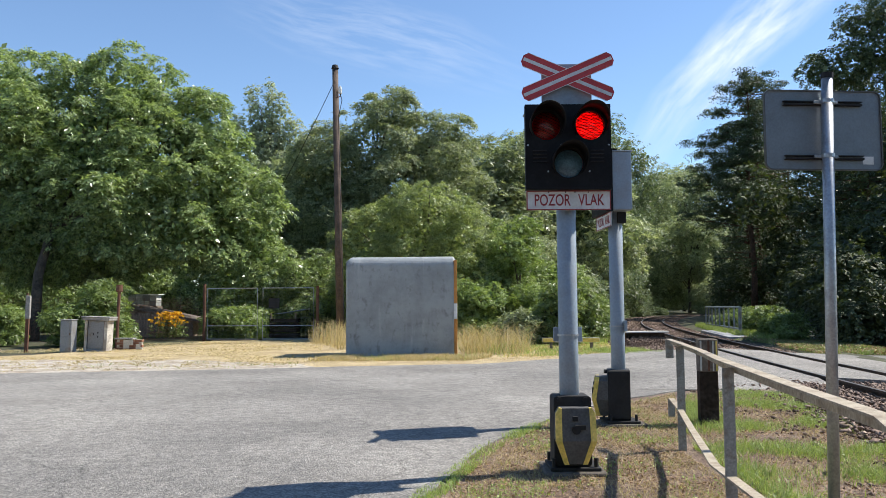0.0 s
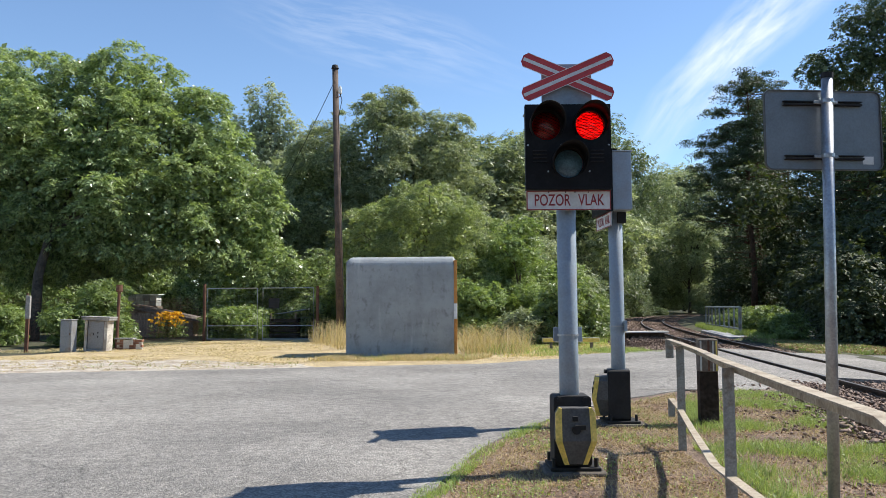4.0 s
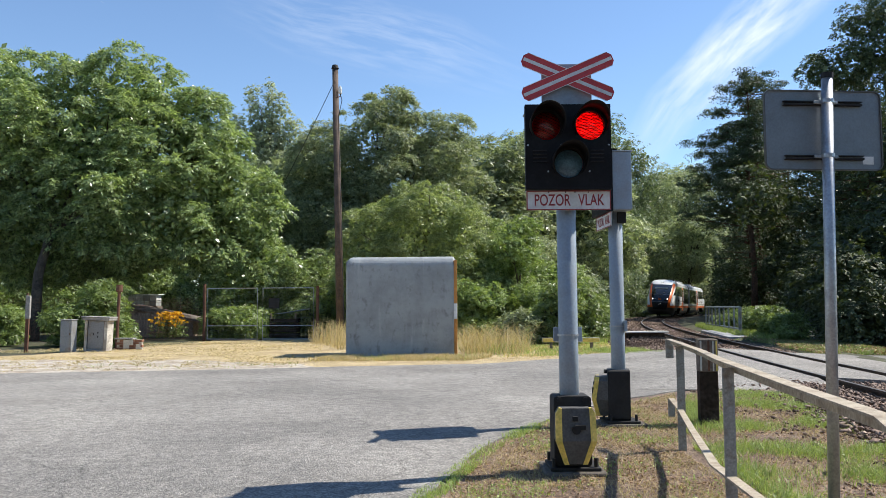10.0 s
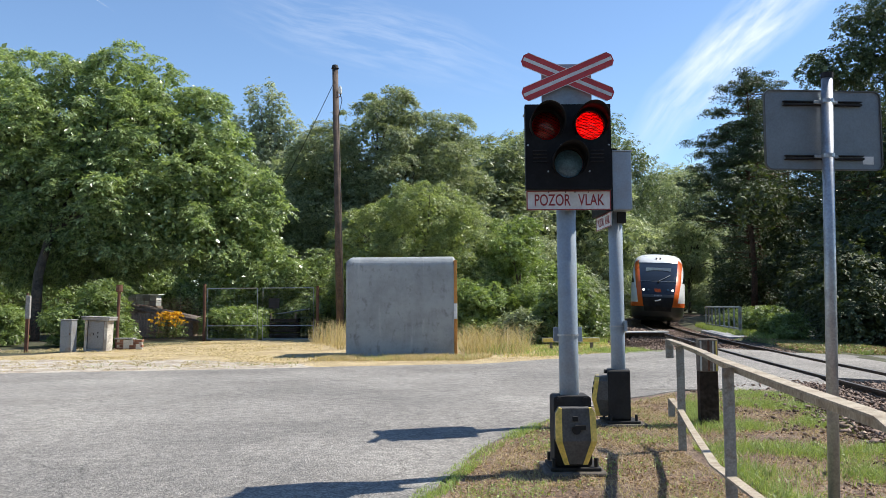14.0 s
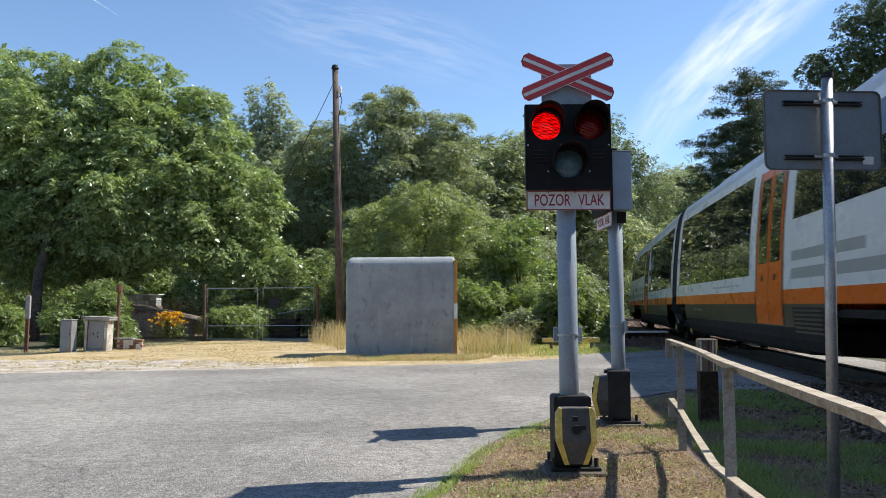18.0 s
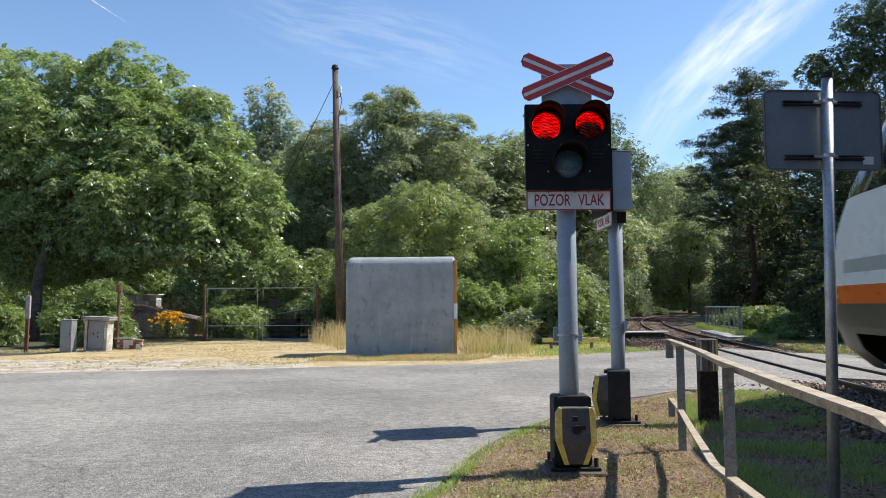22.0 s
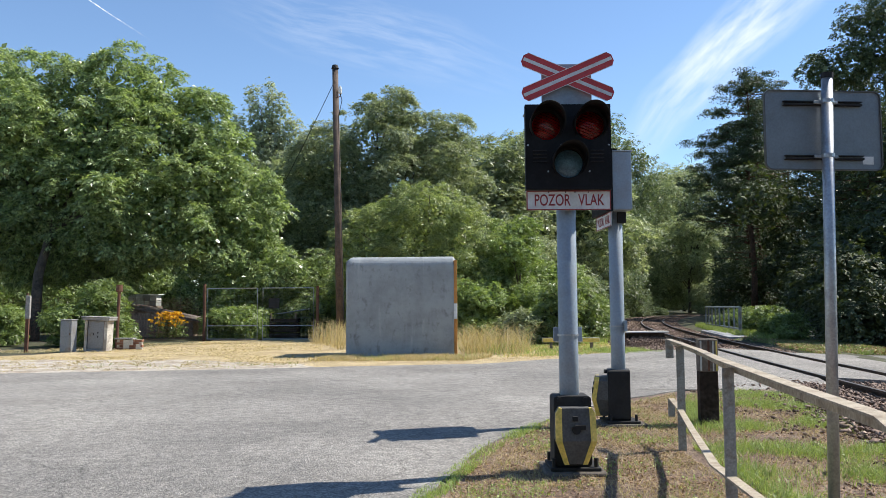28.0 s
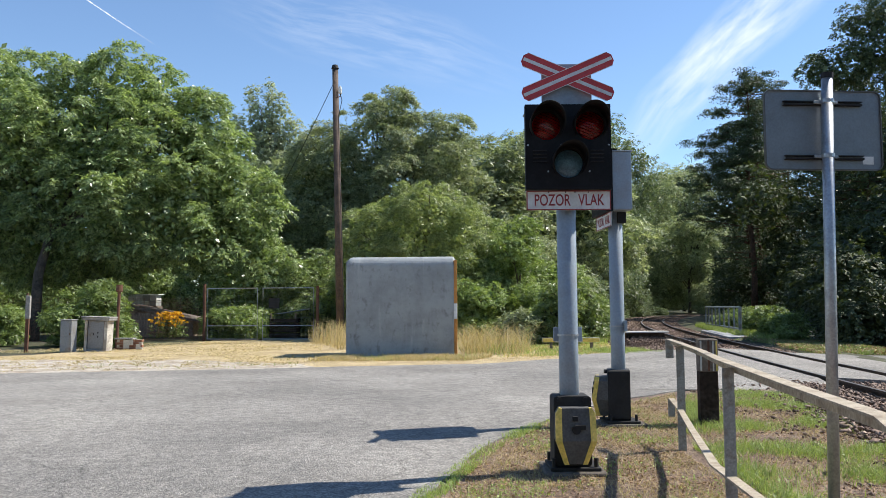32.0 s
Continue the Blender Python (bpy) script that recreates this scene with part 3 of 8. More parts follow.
# asphalt of the crossing, raised to the rails
def crossing():
    def strip(name, a0, a1, u0, u1, s0, s1):
        along(name, [(a0, u0 - 0.12), (a0, u0), (a1, u1), (a1, u1 - 0.12)], s0, s1, 0.5, M["asphalt"], road_crossing)
    road_crossing = empty("crossing_deck", "grey asphalt deck of the level crossing", "crossing", pose(0, 0, 0), kind="structure")
    strip("inner_deck", -0.62, 0.62, -0.03, -0.03, 12.2, 20.4)
    strip("outer_deck", 0.86, 3.6, -0.03, 0.02, 12.4, 20.0)
    # ramp from the road up to the nearer rail
    n, cols, verts, faces = 40, (-0.85, -1.3, -2.0, -2.8, -3.6, -4.4), [], []
    for i in range(n + 1):
        s = 11.0 + (21.0 - 11.0) * i / n
        e = min(1.0, max(0.0, (s - 11.0) / 1.0)) * min(1.0, max(0.0, (21.0 - s) / 0.9))
        for a in cols:
            p = on_track(s - max(0.0, s - 16.0) / 5.0 * (-a - 0.8) * 0.5, a, 0)
            q = min(1.0, max(0.0, (-a - 0.85) / 3.55))
            low = GROUND + 0.024 if a < -2.6 else GROUND - 0.05 * (1 - e)
            verts.append((p.x, p.y, low + ((p.z - 0.03) - low) * (1 - q) ** 1.5 * e ** 0.6))
    k = len(cols)
    for i in range(n):
        for j in range(k - 1):
            a = i * k + j
            faces.append((a, a + 1, a + k + 1, a + k))
    sheet("ramp", verts, faces, M["asphalt"], road_crossing, smooth=True)


crossing()

# ------------------------------------------------------------------ track
bed_far = along("ballast_bed", [(-4.6, -0.36), (-2.9, -0.27), (-1.75, -0.17), (1.75, -0.17), (2.9, -0.45)], 20.3, 330, 2.0, M["ballast"], closed=False)
tagged(bed_far, "brown crushed-stone ballast bed beyond the crossing", "ballast", kind="structure")
bed_near = along("ballast_bed", [(-3.0, -0.40), (-2.2, -0.225), (-1.45, -0.14), (1.75, -0.13), (2.7, -0.40)], -70, 12.3, 2.0, M["ballast"], closed=False)
tagged(bed_near, "brown crushed-stone ballast bed before the crossing", "ballast", kind="structure")

RAIL = [(-0.036, 0.0), (0.036, 0.0), (0.036, -0.035), (0.010, -0.05), (0.010, -0.125), (0.065, -0.145), (0.065, -0.155), (-0.065, -0.155), (-0.065, -0.145), (-0.010, -0.125), (-0.010, -0.05), (-0.036, -0.035)]
for side in (-0.7535, 0.7535):
    r = along("rail", [(side + a, b) for a, b in RAIL][::-1], -70, 330, 1.5, M["rail"])
    tagged(r, "brown rusty steel rail with a worn running face", "rail", "rails of the track", "structure")
    along("running_face", [(side + a, b) for a, b in ((-0.030, 0.0015), (0.030, 0.0015), (0.030, 0.0005), (-0.030, 0.0005))][::-1], -70, 330, 1.5, M["railtop"], r)


def sleepers():
    me = None
    for i in range(-16, 250):
        s = i * 0.62
        if 12.2 < s < 20.4:
            continue
        if me is None:
            ob = part("sleeper", box(-1.25, -0.12, -0.31, 1.25, 0.12, -0.155, 0.012, 1), M["sleeper"], track_bed)
            me = ob.data
        else:
            ob = new("sleeper", me)
            ob.parent = track_bed
        x, y, h = track(s)
        ob.matrix_basis = Matrix.Translation((x, y, -fall(s))) @ pose(0, 0, 0, 0, 0, -math.degrees(h)) @ Matrix.Rotation(CANT, 4, "Y")


track_bed = empty("track_sleepers", "dark tarred wooden sleepers under the rails", "sleepers", pose(0, 0, 0), kind="structure")
sleepers()


def stone_meshes(n=8):
    """Angular stones: the hulls of a few random points."""
    rng = np.random.default_rng(77)
    out = []
    for k in range(n):
        bm = bmesh.new()
        pts = rng.normal(0, 1, (9, 3))
        pts /= np.linalg.norm(pts, axis=1, keepdims=True)
        pts *= rng.uniform(0.65, 1.25, (9, 1)) * np.array((1.3, 0.9, 0.55))
        for p in pts:
            bm.verts.new(p)
        res = bmesh.ops.convex_hull(bm, input=bm.verts)
        bmesh.ops.delete(bm, geom=[v for v in bm.verts if not v.link_faces], context="VERTS")
        bmesh.ops.triangulate(bm, faces=bm.faces)
        bmesh.ops.recalc_face_normals(bm, faces=bm.faces)
        bm.verts.index_update()
        v = np.array([tuple(q.co) for q in bm.verts])
        f = np.array([[q.index for q in fc.verts] for fc in bm.faces])
        bm.free()
        out.append((v, f))
    return out


STONES = stone_meshes()


def scatter_stones(name, places, sizes, material, label):
    """Many loose stones in one mesh."""
    rng = np.random.default_rng(11)
    V, F, base = [], [], 0
    for (x, y, z), r in zip(places, sizes):
        v, f = STONES[rng.integers(len(STONES))]
        a, b = rng.uniform(0, math.tau, 2)
        rot = np.array(Euler((rng.uniform(-0.5, 0.5), rng.uniform(-0.5, 0.5), a)).to_matrix())
        V.append(v * r * rng.uniform(0.7, 1.3, 3) @ rot.T + (x, y, z))
        F.append(f + base)
        base += len(v)
    return tagged(fast_mesh(name, np.concatenate(V), np.concatenate(F), material), label, "stones", kind="stuff")


def ballast_stones():
    rng = np.random.default_rng(5)
    pl, sz = [], []
    # thick cover near the camera
    for _ in range(21000):
        s, a = rng.uniform(2.5, 12.3), rng.uniform(-2.95, 1.4)
        edge = -2.15 + max(0.0, s - 8) * 0.2 + 0.3 * noise.noise(Vector((s * 1.3, 0, 0)))
        if a < edge and rng.random() < 0.93:
            continue
        p = on_track(s, a, -0.105 - max(0.0, -1.45 - a) * 0.115 + rng.uniform(-0.02, 0.035) )
        pl.append((p.x, p.y, max(p.z, GROUND + 0.01)))
        sz.append(rng.uniform(0.018, 0.040))
    for _ in range(26000):
        s, a = 20.2 + 75 * rng.random() ** 1.6, rng.uniform(-4.6, 3.4)
        p = on_track(s, a, -0.135 + rng.uniform(-0.01, 0.03) - max(0, abs(a) - 1.75) * 0.11)
        pl.append((p.x, p.y, p.z))
        sz.append(rng.uniform(0.022, 0.05) * (1 + s / 150))
    # a heap before the slab
    for _ in range(2200):
        d = rng.random()
        pl.append((5.75 + rng.normal(0, 0.42), 22.45 - 0.9 * d, GROUND + 0.34 * (1 - d) * rng.random() ** 0.4))
        sz.append(rng.uniform(0.014, 0.034))
    scatter_stones("ballast_stones", pl, sz, M["stone"], "loose brown and grey crushed stones of the track bed")


ballast_stones()



# ------------------------------------------------------------------ crossing signals
M["dirty"] = mat("dirty_concrete", (0.13, 0.11, 0.09), 0.95, vary=0.4, scale=5, fine=30, bump=0.6)
RED_L, RED_R, CLEAR = (-0.163, 0.483), (0.166, 0.485), (0.002, 0.196)


def build_signal(m, label, lift=0.0, foot=0.0):
    sig = empty("crossing_signal", label, "signal", m, "warning signals of the crossing")
    part("pole", tube([(0, 0, 0.10), (0, 0, 0.9), (0, 0, 2.75 + lift)], 0.0735, 24), M["steel"], sig, smooth=True)
    part("band", tube([(0, 0, 1.015), (0, 0, 1.030)], 0.083, 24), M["galv"], sig, "thin grey clamp ring")
    part("clamp_plate", box(-0.105, 0.05, 0.97, 0.115, 0.075, 1.08, 0.004), M["steel"], sig)
    part("foundation", box(-0.22, -0.22, -0.05, 0.24, 0.24, 0.035, 0.02), M["dirty"], sig, "soil-stained concrete foot")
    part("foot_plate", box(-0.17, -0.17, 0.035, 0.20, 0.17, 0.06, 0.006), M["rubber"], sig)
    for bx, by in ((-0.14, -0.13), (0.17, -0.13), (-0.14, 0.13), (0.17, 0.13)):
        part("bolt", tube([(bx, by, 0.06), (bx, by, 0.125)], 0.016, 6), M["rubber"], sig)
    part("collar", prism(rounded(-0.135, 0.06, 0.145, 0.575, 0.03), -0.115, 0.11, 0.006), M["rubber"], sig, m=pose(0, 0, 0, 0, 0, foot))

    def lean(bm):
        for v in bm.verts:
            if v.co.y < -0.15:
                v.co.y -= (0.50 - v.co.z) * 0.16 if v.co.z > 0.269 else 0.037 - (0.27 - v.co.z) * 0.25
        return bm
    turn = pose(0, 0, 0, 0, 0, foot)
    cover = prism([(-0.105, 0.50), (-0.13, 0.46), (-0.135, 0.27), (0.145, 0.27), (0.14, 0.46), (0.115, 0.50)], -0.235, -0.116)
    prism([(-0.135, 0.27), (-0.07, 0.10), (0.08, 0.10), (0.145, 0.27)], -0.235, -0.116, bm=cover)
    box_ob = part("cover", lean(cover), M["shoe"], sig, "dark grey moulded cover with yellow edges", m=turn)
    for sgn in (-1, 1):
        o = 0.005
        strip = prism([(o + sgn * x, z) for x, z in ((0.143, 0.462), (0.147, 0.27), (0.103, 0.27), (0.100, 0.50), (0.117, 0.503))], -0.242, -0.20)
        prism([(o + sgn * x, z) for x, z in ((0.147, 0.27), (0.083, 0.098), (0.050, 0.098), (0.103, 0.27))], -0.242, -0.20, bm=strip)
        part("yellow_edge", lean(strip), M["yellow"], box_ob, "faded yellow warning edge")
    part("lock", disc(0.032, -0.276, -0.25, 16, cx=0.005, cz=0.35), M["rubber"], box_ob)
    part("hasp", box(-0.01, -0.272, 0.35, 0.075, -0.252, 0.385, 0.004), M["rubber"], box_ob)
    part("latch", box(-0.02, -0.262, 0.41, 0.02, -0.242, 0.445, 0.004), M["rubber"], box_ob)
    for bx in (-0.09, 0.10):
        part("bolt", disc(0.022, -0.13, -0.10, 8, cx=bx, cz=0.545), M["rubber"], sig)

    # the head: a hollow case with three lamp openings in its front, a grey housing behind
    z0, w, h = 2.113 + lift, 0.322, 0.647
    f, fp = -0.17, -0.115
    bm = bmesh.new()
    box(-w, -0.11, z0, w, -0.10, z0 + h, 0, bm=bm)
    box(-w, f, z0, -w + 0.010, -0.11, z0 + h, 0, bm=bm)
    box(w - 0.010, f, z0, w, -0.11, z0 + h, 0, bm=bm)
    box(-w + 0.010, f, z0, w - 0.010, -0.11, z0 + 0.010, 0, bm=bm)
    box(-w + 0.010, f, z0 + h - 0.010, w - 0.010, -0.04, z0 + h, 0, bm=bm)
    case = part("case", bm, M["black"], sig, "black signal case")
    house = part("housing", box(-w + 0.02, -0.098, z0 + 0.015, w - 0.02, 0.105, z0 + h - 0.03, 0.008), M["steel"], sig, "blue-grey housing behind the lamps")
    part("housing_lid", box(-w + 0.01, -0.098, z0 + h - 0.029, w - 0.01, 0.115, z0 + h - 0.018, 0.003), M["steel"], house)
    part("housing_foot", box(-0.11, 0.0, z0 - 0.10, 0.11, 0.09, z0 + 0.014, 0.004), M["rubber"], house)
    # front plate with round holes: a fan of faces from each hole to its cell
    cells = [(-w + 0.011, 0.0, 0.338, h, RED_L), (0.0, w - 0.011, 0.338, h, RED_R), (-w + 0.011, w - 0.011, 0.0, 0.338, CLEAR)]
    hole = 0.110
    for xa, xb, za, zb, (cx, cz) in cells:
        bm = bmesh.new()
        n = 48
        angles = sorted([k * math.tau / n for k in range(n)] + [math.atan2(q - cz, p - cx) % math.tau for p in (xa, xb) for q in (za, zb)])
        inner, outer, deep = [], [], []
        for a in angles:
            ca, sa = math.cos(a), math.sin(a)
            t = min(((xb if ca > 0 else xa) - cx) / ca if abs(ca) > 1e-6 else 9, ((zb if sa > 0 else za) - cz) / sa if abs(sa) > 1e-6 else 9)
            inner.append(bm.verts.new((cx + hole * ca, f - 0.001, z0 + cz + hole * sa)))
            outer.append(bm.verts.new((cx + t * ca, f - 0.001, z0 + cz + t * sa)))
            deep.append(bm.verts.new((cx + hole * ca, f + 0.024, z0 + cz + hole * sa)))
        for k in range(len(angles)):
            j = (k + 1) % len(angles)
            bm.faces.new((inner[k], outer[k], outer[j], inner[j]))
            bm.faces.new((deep[k], inner[k], inner[j], deep[j]))
        part("front_plate", bm, M["black"], case)
    for sx in (-1, 1):
        for k in range(4):
            part("louvre", box(sx * 0.215 - 0.052, f - 0.008, z0 + 0.205 + k * 0.028, sx * 0.215 + 0.052, f - 0.0015, z0 + 0.214 + k * 0.028, 0.002, 1), M["rubber"], case)
        for px, sz in ((0.155, 0.135), (0.305, 0.335), (0.055, 0.335)):
            part("screw", disc(0.007, f - 0.006, f - 0.001, 8, cx=sx * px, cz=z0 + sz), M["galv"], case)
    # lamps
    shutters = []
    for name, (cx, cz) in (("red_lamp", RED_L), ("red_lamp", RED_R), ("clear_lamp", CLEAR)):
        red = name == "red_lamp"
        lens = part("lens", disc(0.106, f + 0.020, f + 0.023, 40, cx=cx, cz=z0 + cz, dome=0.026), M["glass_red"] if red else M["lens_blue"], sig, "red glass signal lens" if red else "unlit bluish glass signal lens")
        ribs = bmesh.new()
        for k in range(-4, 5):
            half = math.sqrt(max(0.0, 0.10 ** 2 - (k * 0.022) ** 2))
            a = radians(-24)
            pts = []
            for q in range(9):
                u, v = -half + 2 * half * q / 8, k * 0.022
                x, z = u * math.cos(a) - v * math.sin(a), u * math.sin(a) + v * math.cos(a)
                pts.append((cx + x, f + 0.020 - 0.026 * (1 - (x * x + z * z) / 0.106 ** 2) - 0.0005, z0 + cz + z))
            if half > 0.02:
                tube(pts, 0.0022, 5, ribs)
        part("lens_ribs", ribs, M["glass_rib"] if red else M["lens_blue"], lens, "fine ridges moulded in the glass")
        if red:
            part("lamp_disc", disc(0.108, f + 0.046, f + 0.054, 32, cx=cx, cz=z0 + cz), M["lamp_red"], lens, "glowing red lamp disc")
            # added shutter, stands in for the lamp going out
            sh = part("shutter", disc(0.1085, f + 0.034, f + 0.038, 32, cx=cx, cz=z0 + cz, dome=0.004), M["shut"], sig, "dark red disc, added to hide the glow between flashes")
            shutters.append(sh)
        # hood: a tube cut slantwise, open below
        bm = bmesh.new()
        n, R = 40, 0.130
        rows = []
        for k in range(n + 1):
            a = radians(-38 + 256 * k / n)
            reach = 0.04 + 0.19 * max(0.0, (math.sin(a) + 0.62) / 1.62)
            ring = []
            for rr, yy in ((R, f), (R, f - reach), (R - 0.005, f - reach), (R - 0.005, f)):
                ring.append(bm.verts.new((cx + rr * math.cos(a), yy, z0 + cz + 0.006 + rr * math.sin(a))))
            rows.append(ring)
        for r0, r1 in zip(rows, rows[1:]):
            for q in range(4):
                bm.faces.new((r0[q], r0[(q + 1) % 4], r1[(q + 1) % 4], r1[q]))
        bmesh.ops.recalc_face_normals(bm, faces=bm.faces)
        part("hood", bm, M["black"], sig, "black lamp hood", smooth=True)
    # plate with words
    a, b, c, d = -w + 0.006, z0 - 0.152, w - 0.002, z0 - 0.004
    plate = part("warning_plate", prism(rounded(a, b, c, d, 0.006), fp - 0.010, fp - 0.004), M["white"], sig, "white enamel plate with red border and letters")
    bm = bmesh.new()
    for q in ((a, b, c, b + 0.008), (a, d - 0.008, c, d), (a, b + 0.008, a + 0.008, d - 0.008), (c - 0.008, b + 0.008, c, d - 0.008)):
        box(q[0], fp - 0.0125, q[1], q[2], fp - 0.0101, q[3], bm=bm)
    part("border", bm, M["letter"], plate)
    words("word", "POZOR", 0.122, M["letter"], plate, pose(-0.122, fp - 0.0115, z0 - 0.080, 90), squeeze=0.66, bold=0.0012)
    words("word", "VLAK", 0.122, M["letter"], plate, pose(0.172, fp - 0.0115, z0 - 0.080, 90), squeeze=0.66, bold=0.0012)
    for px in (-0.15, -0.02, 0.05, 0.15):
        part("rivet", disc(0.005, fp - 0.014, fp - 0.010, 8, cx=px, cz=z0 - 0.016), M["rubber"], plate)
    part("plate_bracket", box(-0.06, fp + 0.002, z0 - 0.13, 0.06, fp + 0.05, z0 - 0.02, 0.004), M["rubber"], plate)
    # cross with its backing
    shield = [(-0.19, z0 + h + 0.002), (0.19, z0 + h + 0.002), (0.19, z0 + h + 0.295), (0.10, z0 + h + 0.322), (-0.10, z0 + h + 0.322), (-0.19, z0 + h + 0.295)]
    part("backing", prism(shield, -0.125, -0.113), M["steel"], sig, "blue-grey sheet behind the cross")
    cz = z0 + h + 0.214
    part("cross_centre", box(-0.02, -0.15, cz - 0.02, 0.03, -0.126, cz + 0.02, 0.002), M["galv"], sig)
    for k, ang in enumerate((23.2, -23.2)):
        y = -0.158 - 0.009 * (1 - k)
        arm = part("cross_arm", prism([(-0.346, -0.055), (0.346, -0.055), (0.372, -0.025), (0.372, 0.025), (0.346, 0.055), (-0.346, 0.055), (-0.372, 0.025), (-0.372, -0.025)], y, y + 0.006), M["red"], sig, "red and white arm of the warning cross", m=pose(0.005, 0, cz, 0, -ang, 0))
        part("stripe", prism([(-0.362, -0.013), (0.362, -0.013), (0.362, 0.013), (-0.362, 0.013)], y - 0.002, y - 0.0005), M["white"], arm, "white reflecting stripe")
        bm = bmesh.new()
        for sgn in (-1, 1):
            box(-0.346, y - 0.001, sgn * 0.056 - 0.002, 0.346, y + 0.004, sgn * 0.056 + 0.002, bm=bm)
        part("rim", bm, M["white"], arm)
    return sig, shutters


M["glass_rib"] = glass_mat("red_lens_ridge", (1.0, 0.10, 0.10), 0.45, 0.1)
M["shut"] = mat("shutter_red", (0.30, 0.065, 0.07), 0.5, vary=0.3, scale=30, fine=90, bump=0.2)
signal_a, SHUTTERS = build_signal(pose(0.948, 5.94, GROUND), "grey crossing signal with flashing red lamps and a red-white cross")
signal_b, SHUTTERS_B = build_signal(pose(1.83, 8.21, GROUND, 0, 0, -88), "grey crossing signal turned away, beside the road", 0.09, -12.0)

# ------------------------------------------------------------------ sign seen from behind
M["sign_edge"] = mat("sign_edge", (0.11, 0.11, 0.10), 0.5, metal=0.2, vary=0.2, scale=8, fine=60, bump=0.05)


def road_sign():
    s = empty("road_sign", "back of an aluminium road sign on a galvanised pole", "sign", pose(2.349, 4.783, GROUND, 0, 1.4, 0))
    part("pole", tube([(0, 0, -0.1), (0, 0, 1.4), (0, 0, 2.655)], 0.034, 20), M["galv"], s, smooth=True)
    part("cap", tube([(0, 0, 2.655), (0, 0, 2.69)], 0.037, 20), M["rubber"], s, "black plastic cap")
    board = part("board", prism(rounded(-0.384, 2.085, 0.384, 2.595, 0.045), 0.062, 0.066), M["alu"], s, "grey bare back of the sign board", m=pose(0.052, 0, 0, 0, -1.2, 4))
    bm = bmesh.new()
    o, i = rounded(-0.384, 2.085, 0.384, 2.595, 0.045), rounded(-0.377, 2.092, 0.377, 2.588, 0.04)
    fo, fi, bo, bi = ([bm.verts.new((x, y, z)) for x, z in pts] for pts, y in ((o, 0.052), (i, 0.052), (o, 0.07), (i, 0.062)))
    for k in range(len(o)):
        j = (k + 1) % len(o)
        bm.faces.new((fo[k], fo[j], fi[j], fi[k]))
        bm.faces.new((fo[k], bo[k], bo[j], fo[j]))
        bm.faces.new((fi[k], fi[j], bi[j], bi[k]))
    bmesh.ops.recalc_face_normals(bm, faces=bm.faces)
    part("rim", bm, M["sign_edge"], board, "dark folded edge of the board")
    for z in (2.165, 2.51):
        bm = bmesh.new()
        box(-0.26, 0.036, z - 0.014, 0.25, 0.040, z - 0.004, bm=bm)
        box(-0.26, 0.040, z - 0.016, 0.25, 0.062, z - 0.012, bm=bm)
        box(-0.26, 0.036, z + 0.006, 0.25, 0.062, z + 0.012, bm=bm)
        part("mounting_rail", bm, M["rubber"], board, "slotted mounting rail")
        part("clamp", tube([(0, 0, z - 0.012), (0, 0, z + 0.012)], 0.039, 20), M["galv"], s)
        part("clamp_lug", box(-0.075, -0.012 + 0.03, z - 0.010, 0.075, 0.036, z + 0.010, 0.004), M["galv"], s)
    part("sticker", box(0.255, 0.0605, 2.125, 0.325, 0.0618, 2.175), M["white"], board, "small faded white sticker")


road_sign()


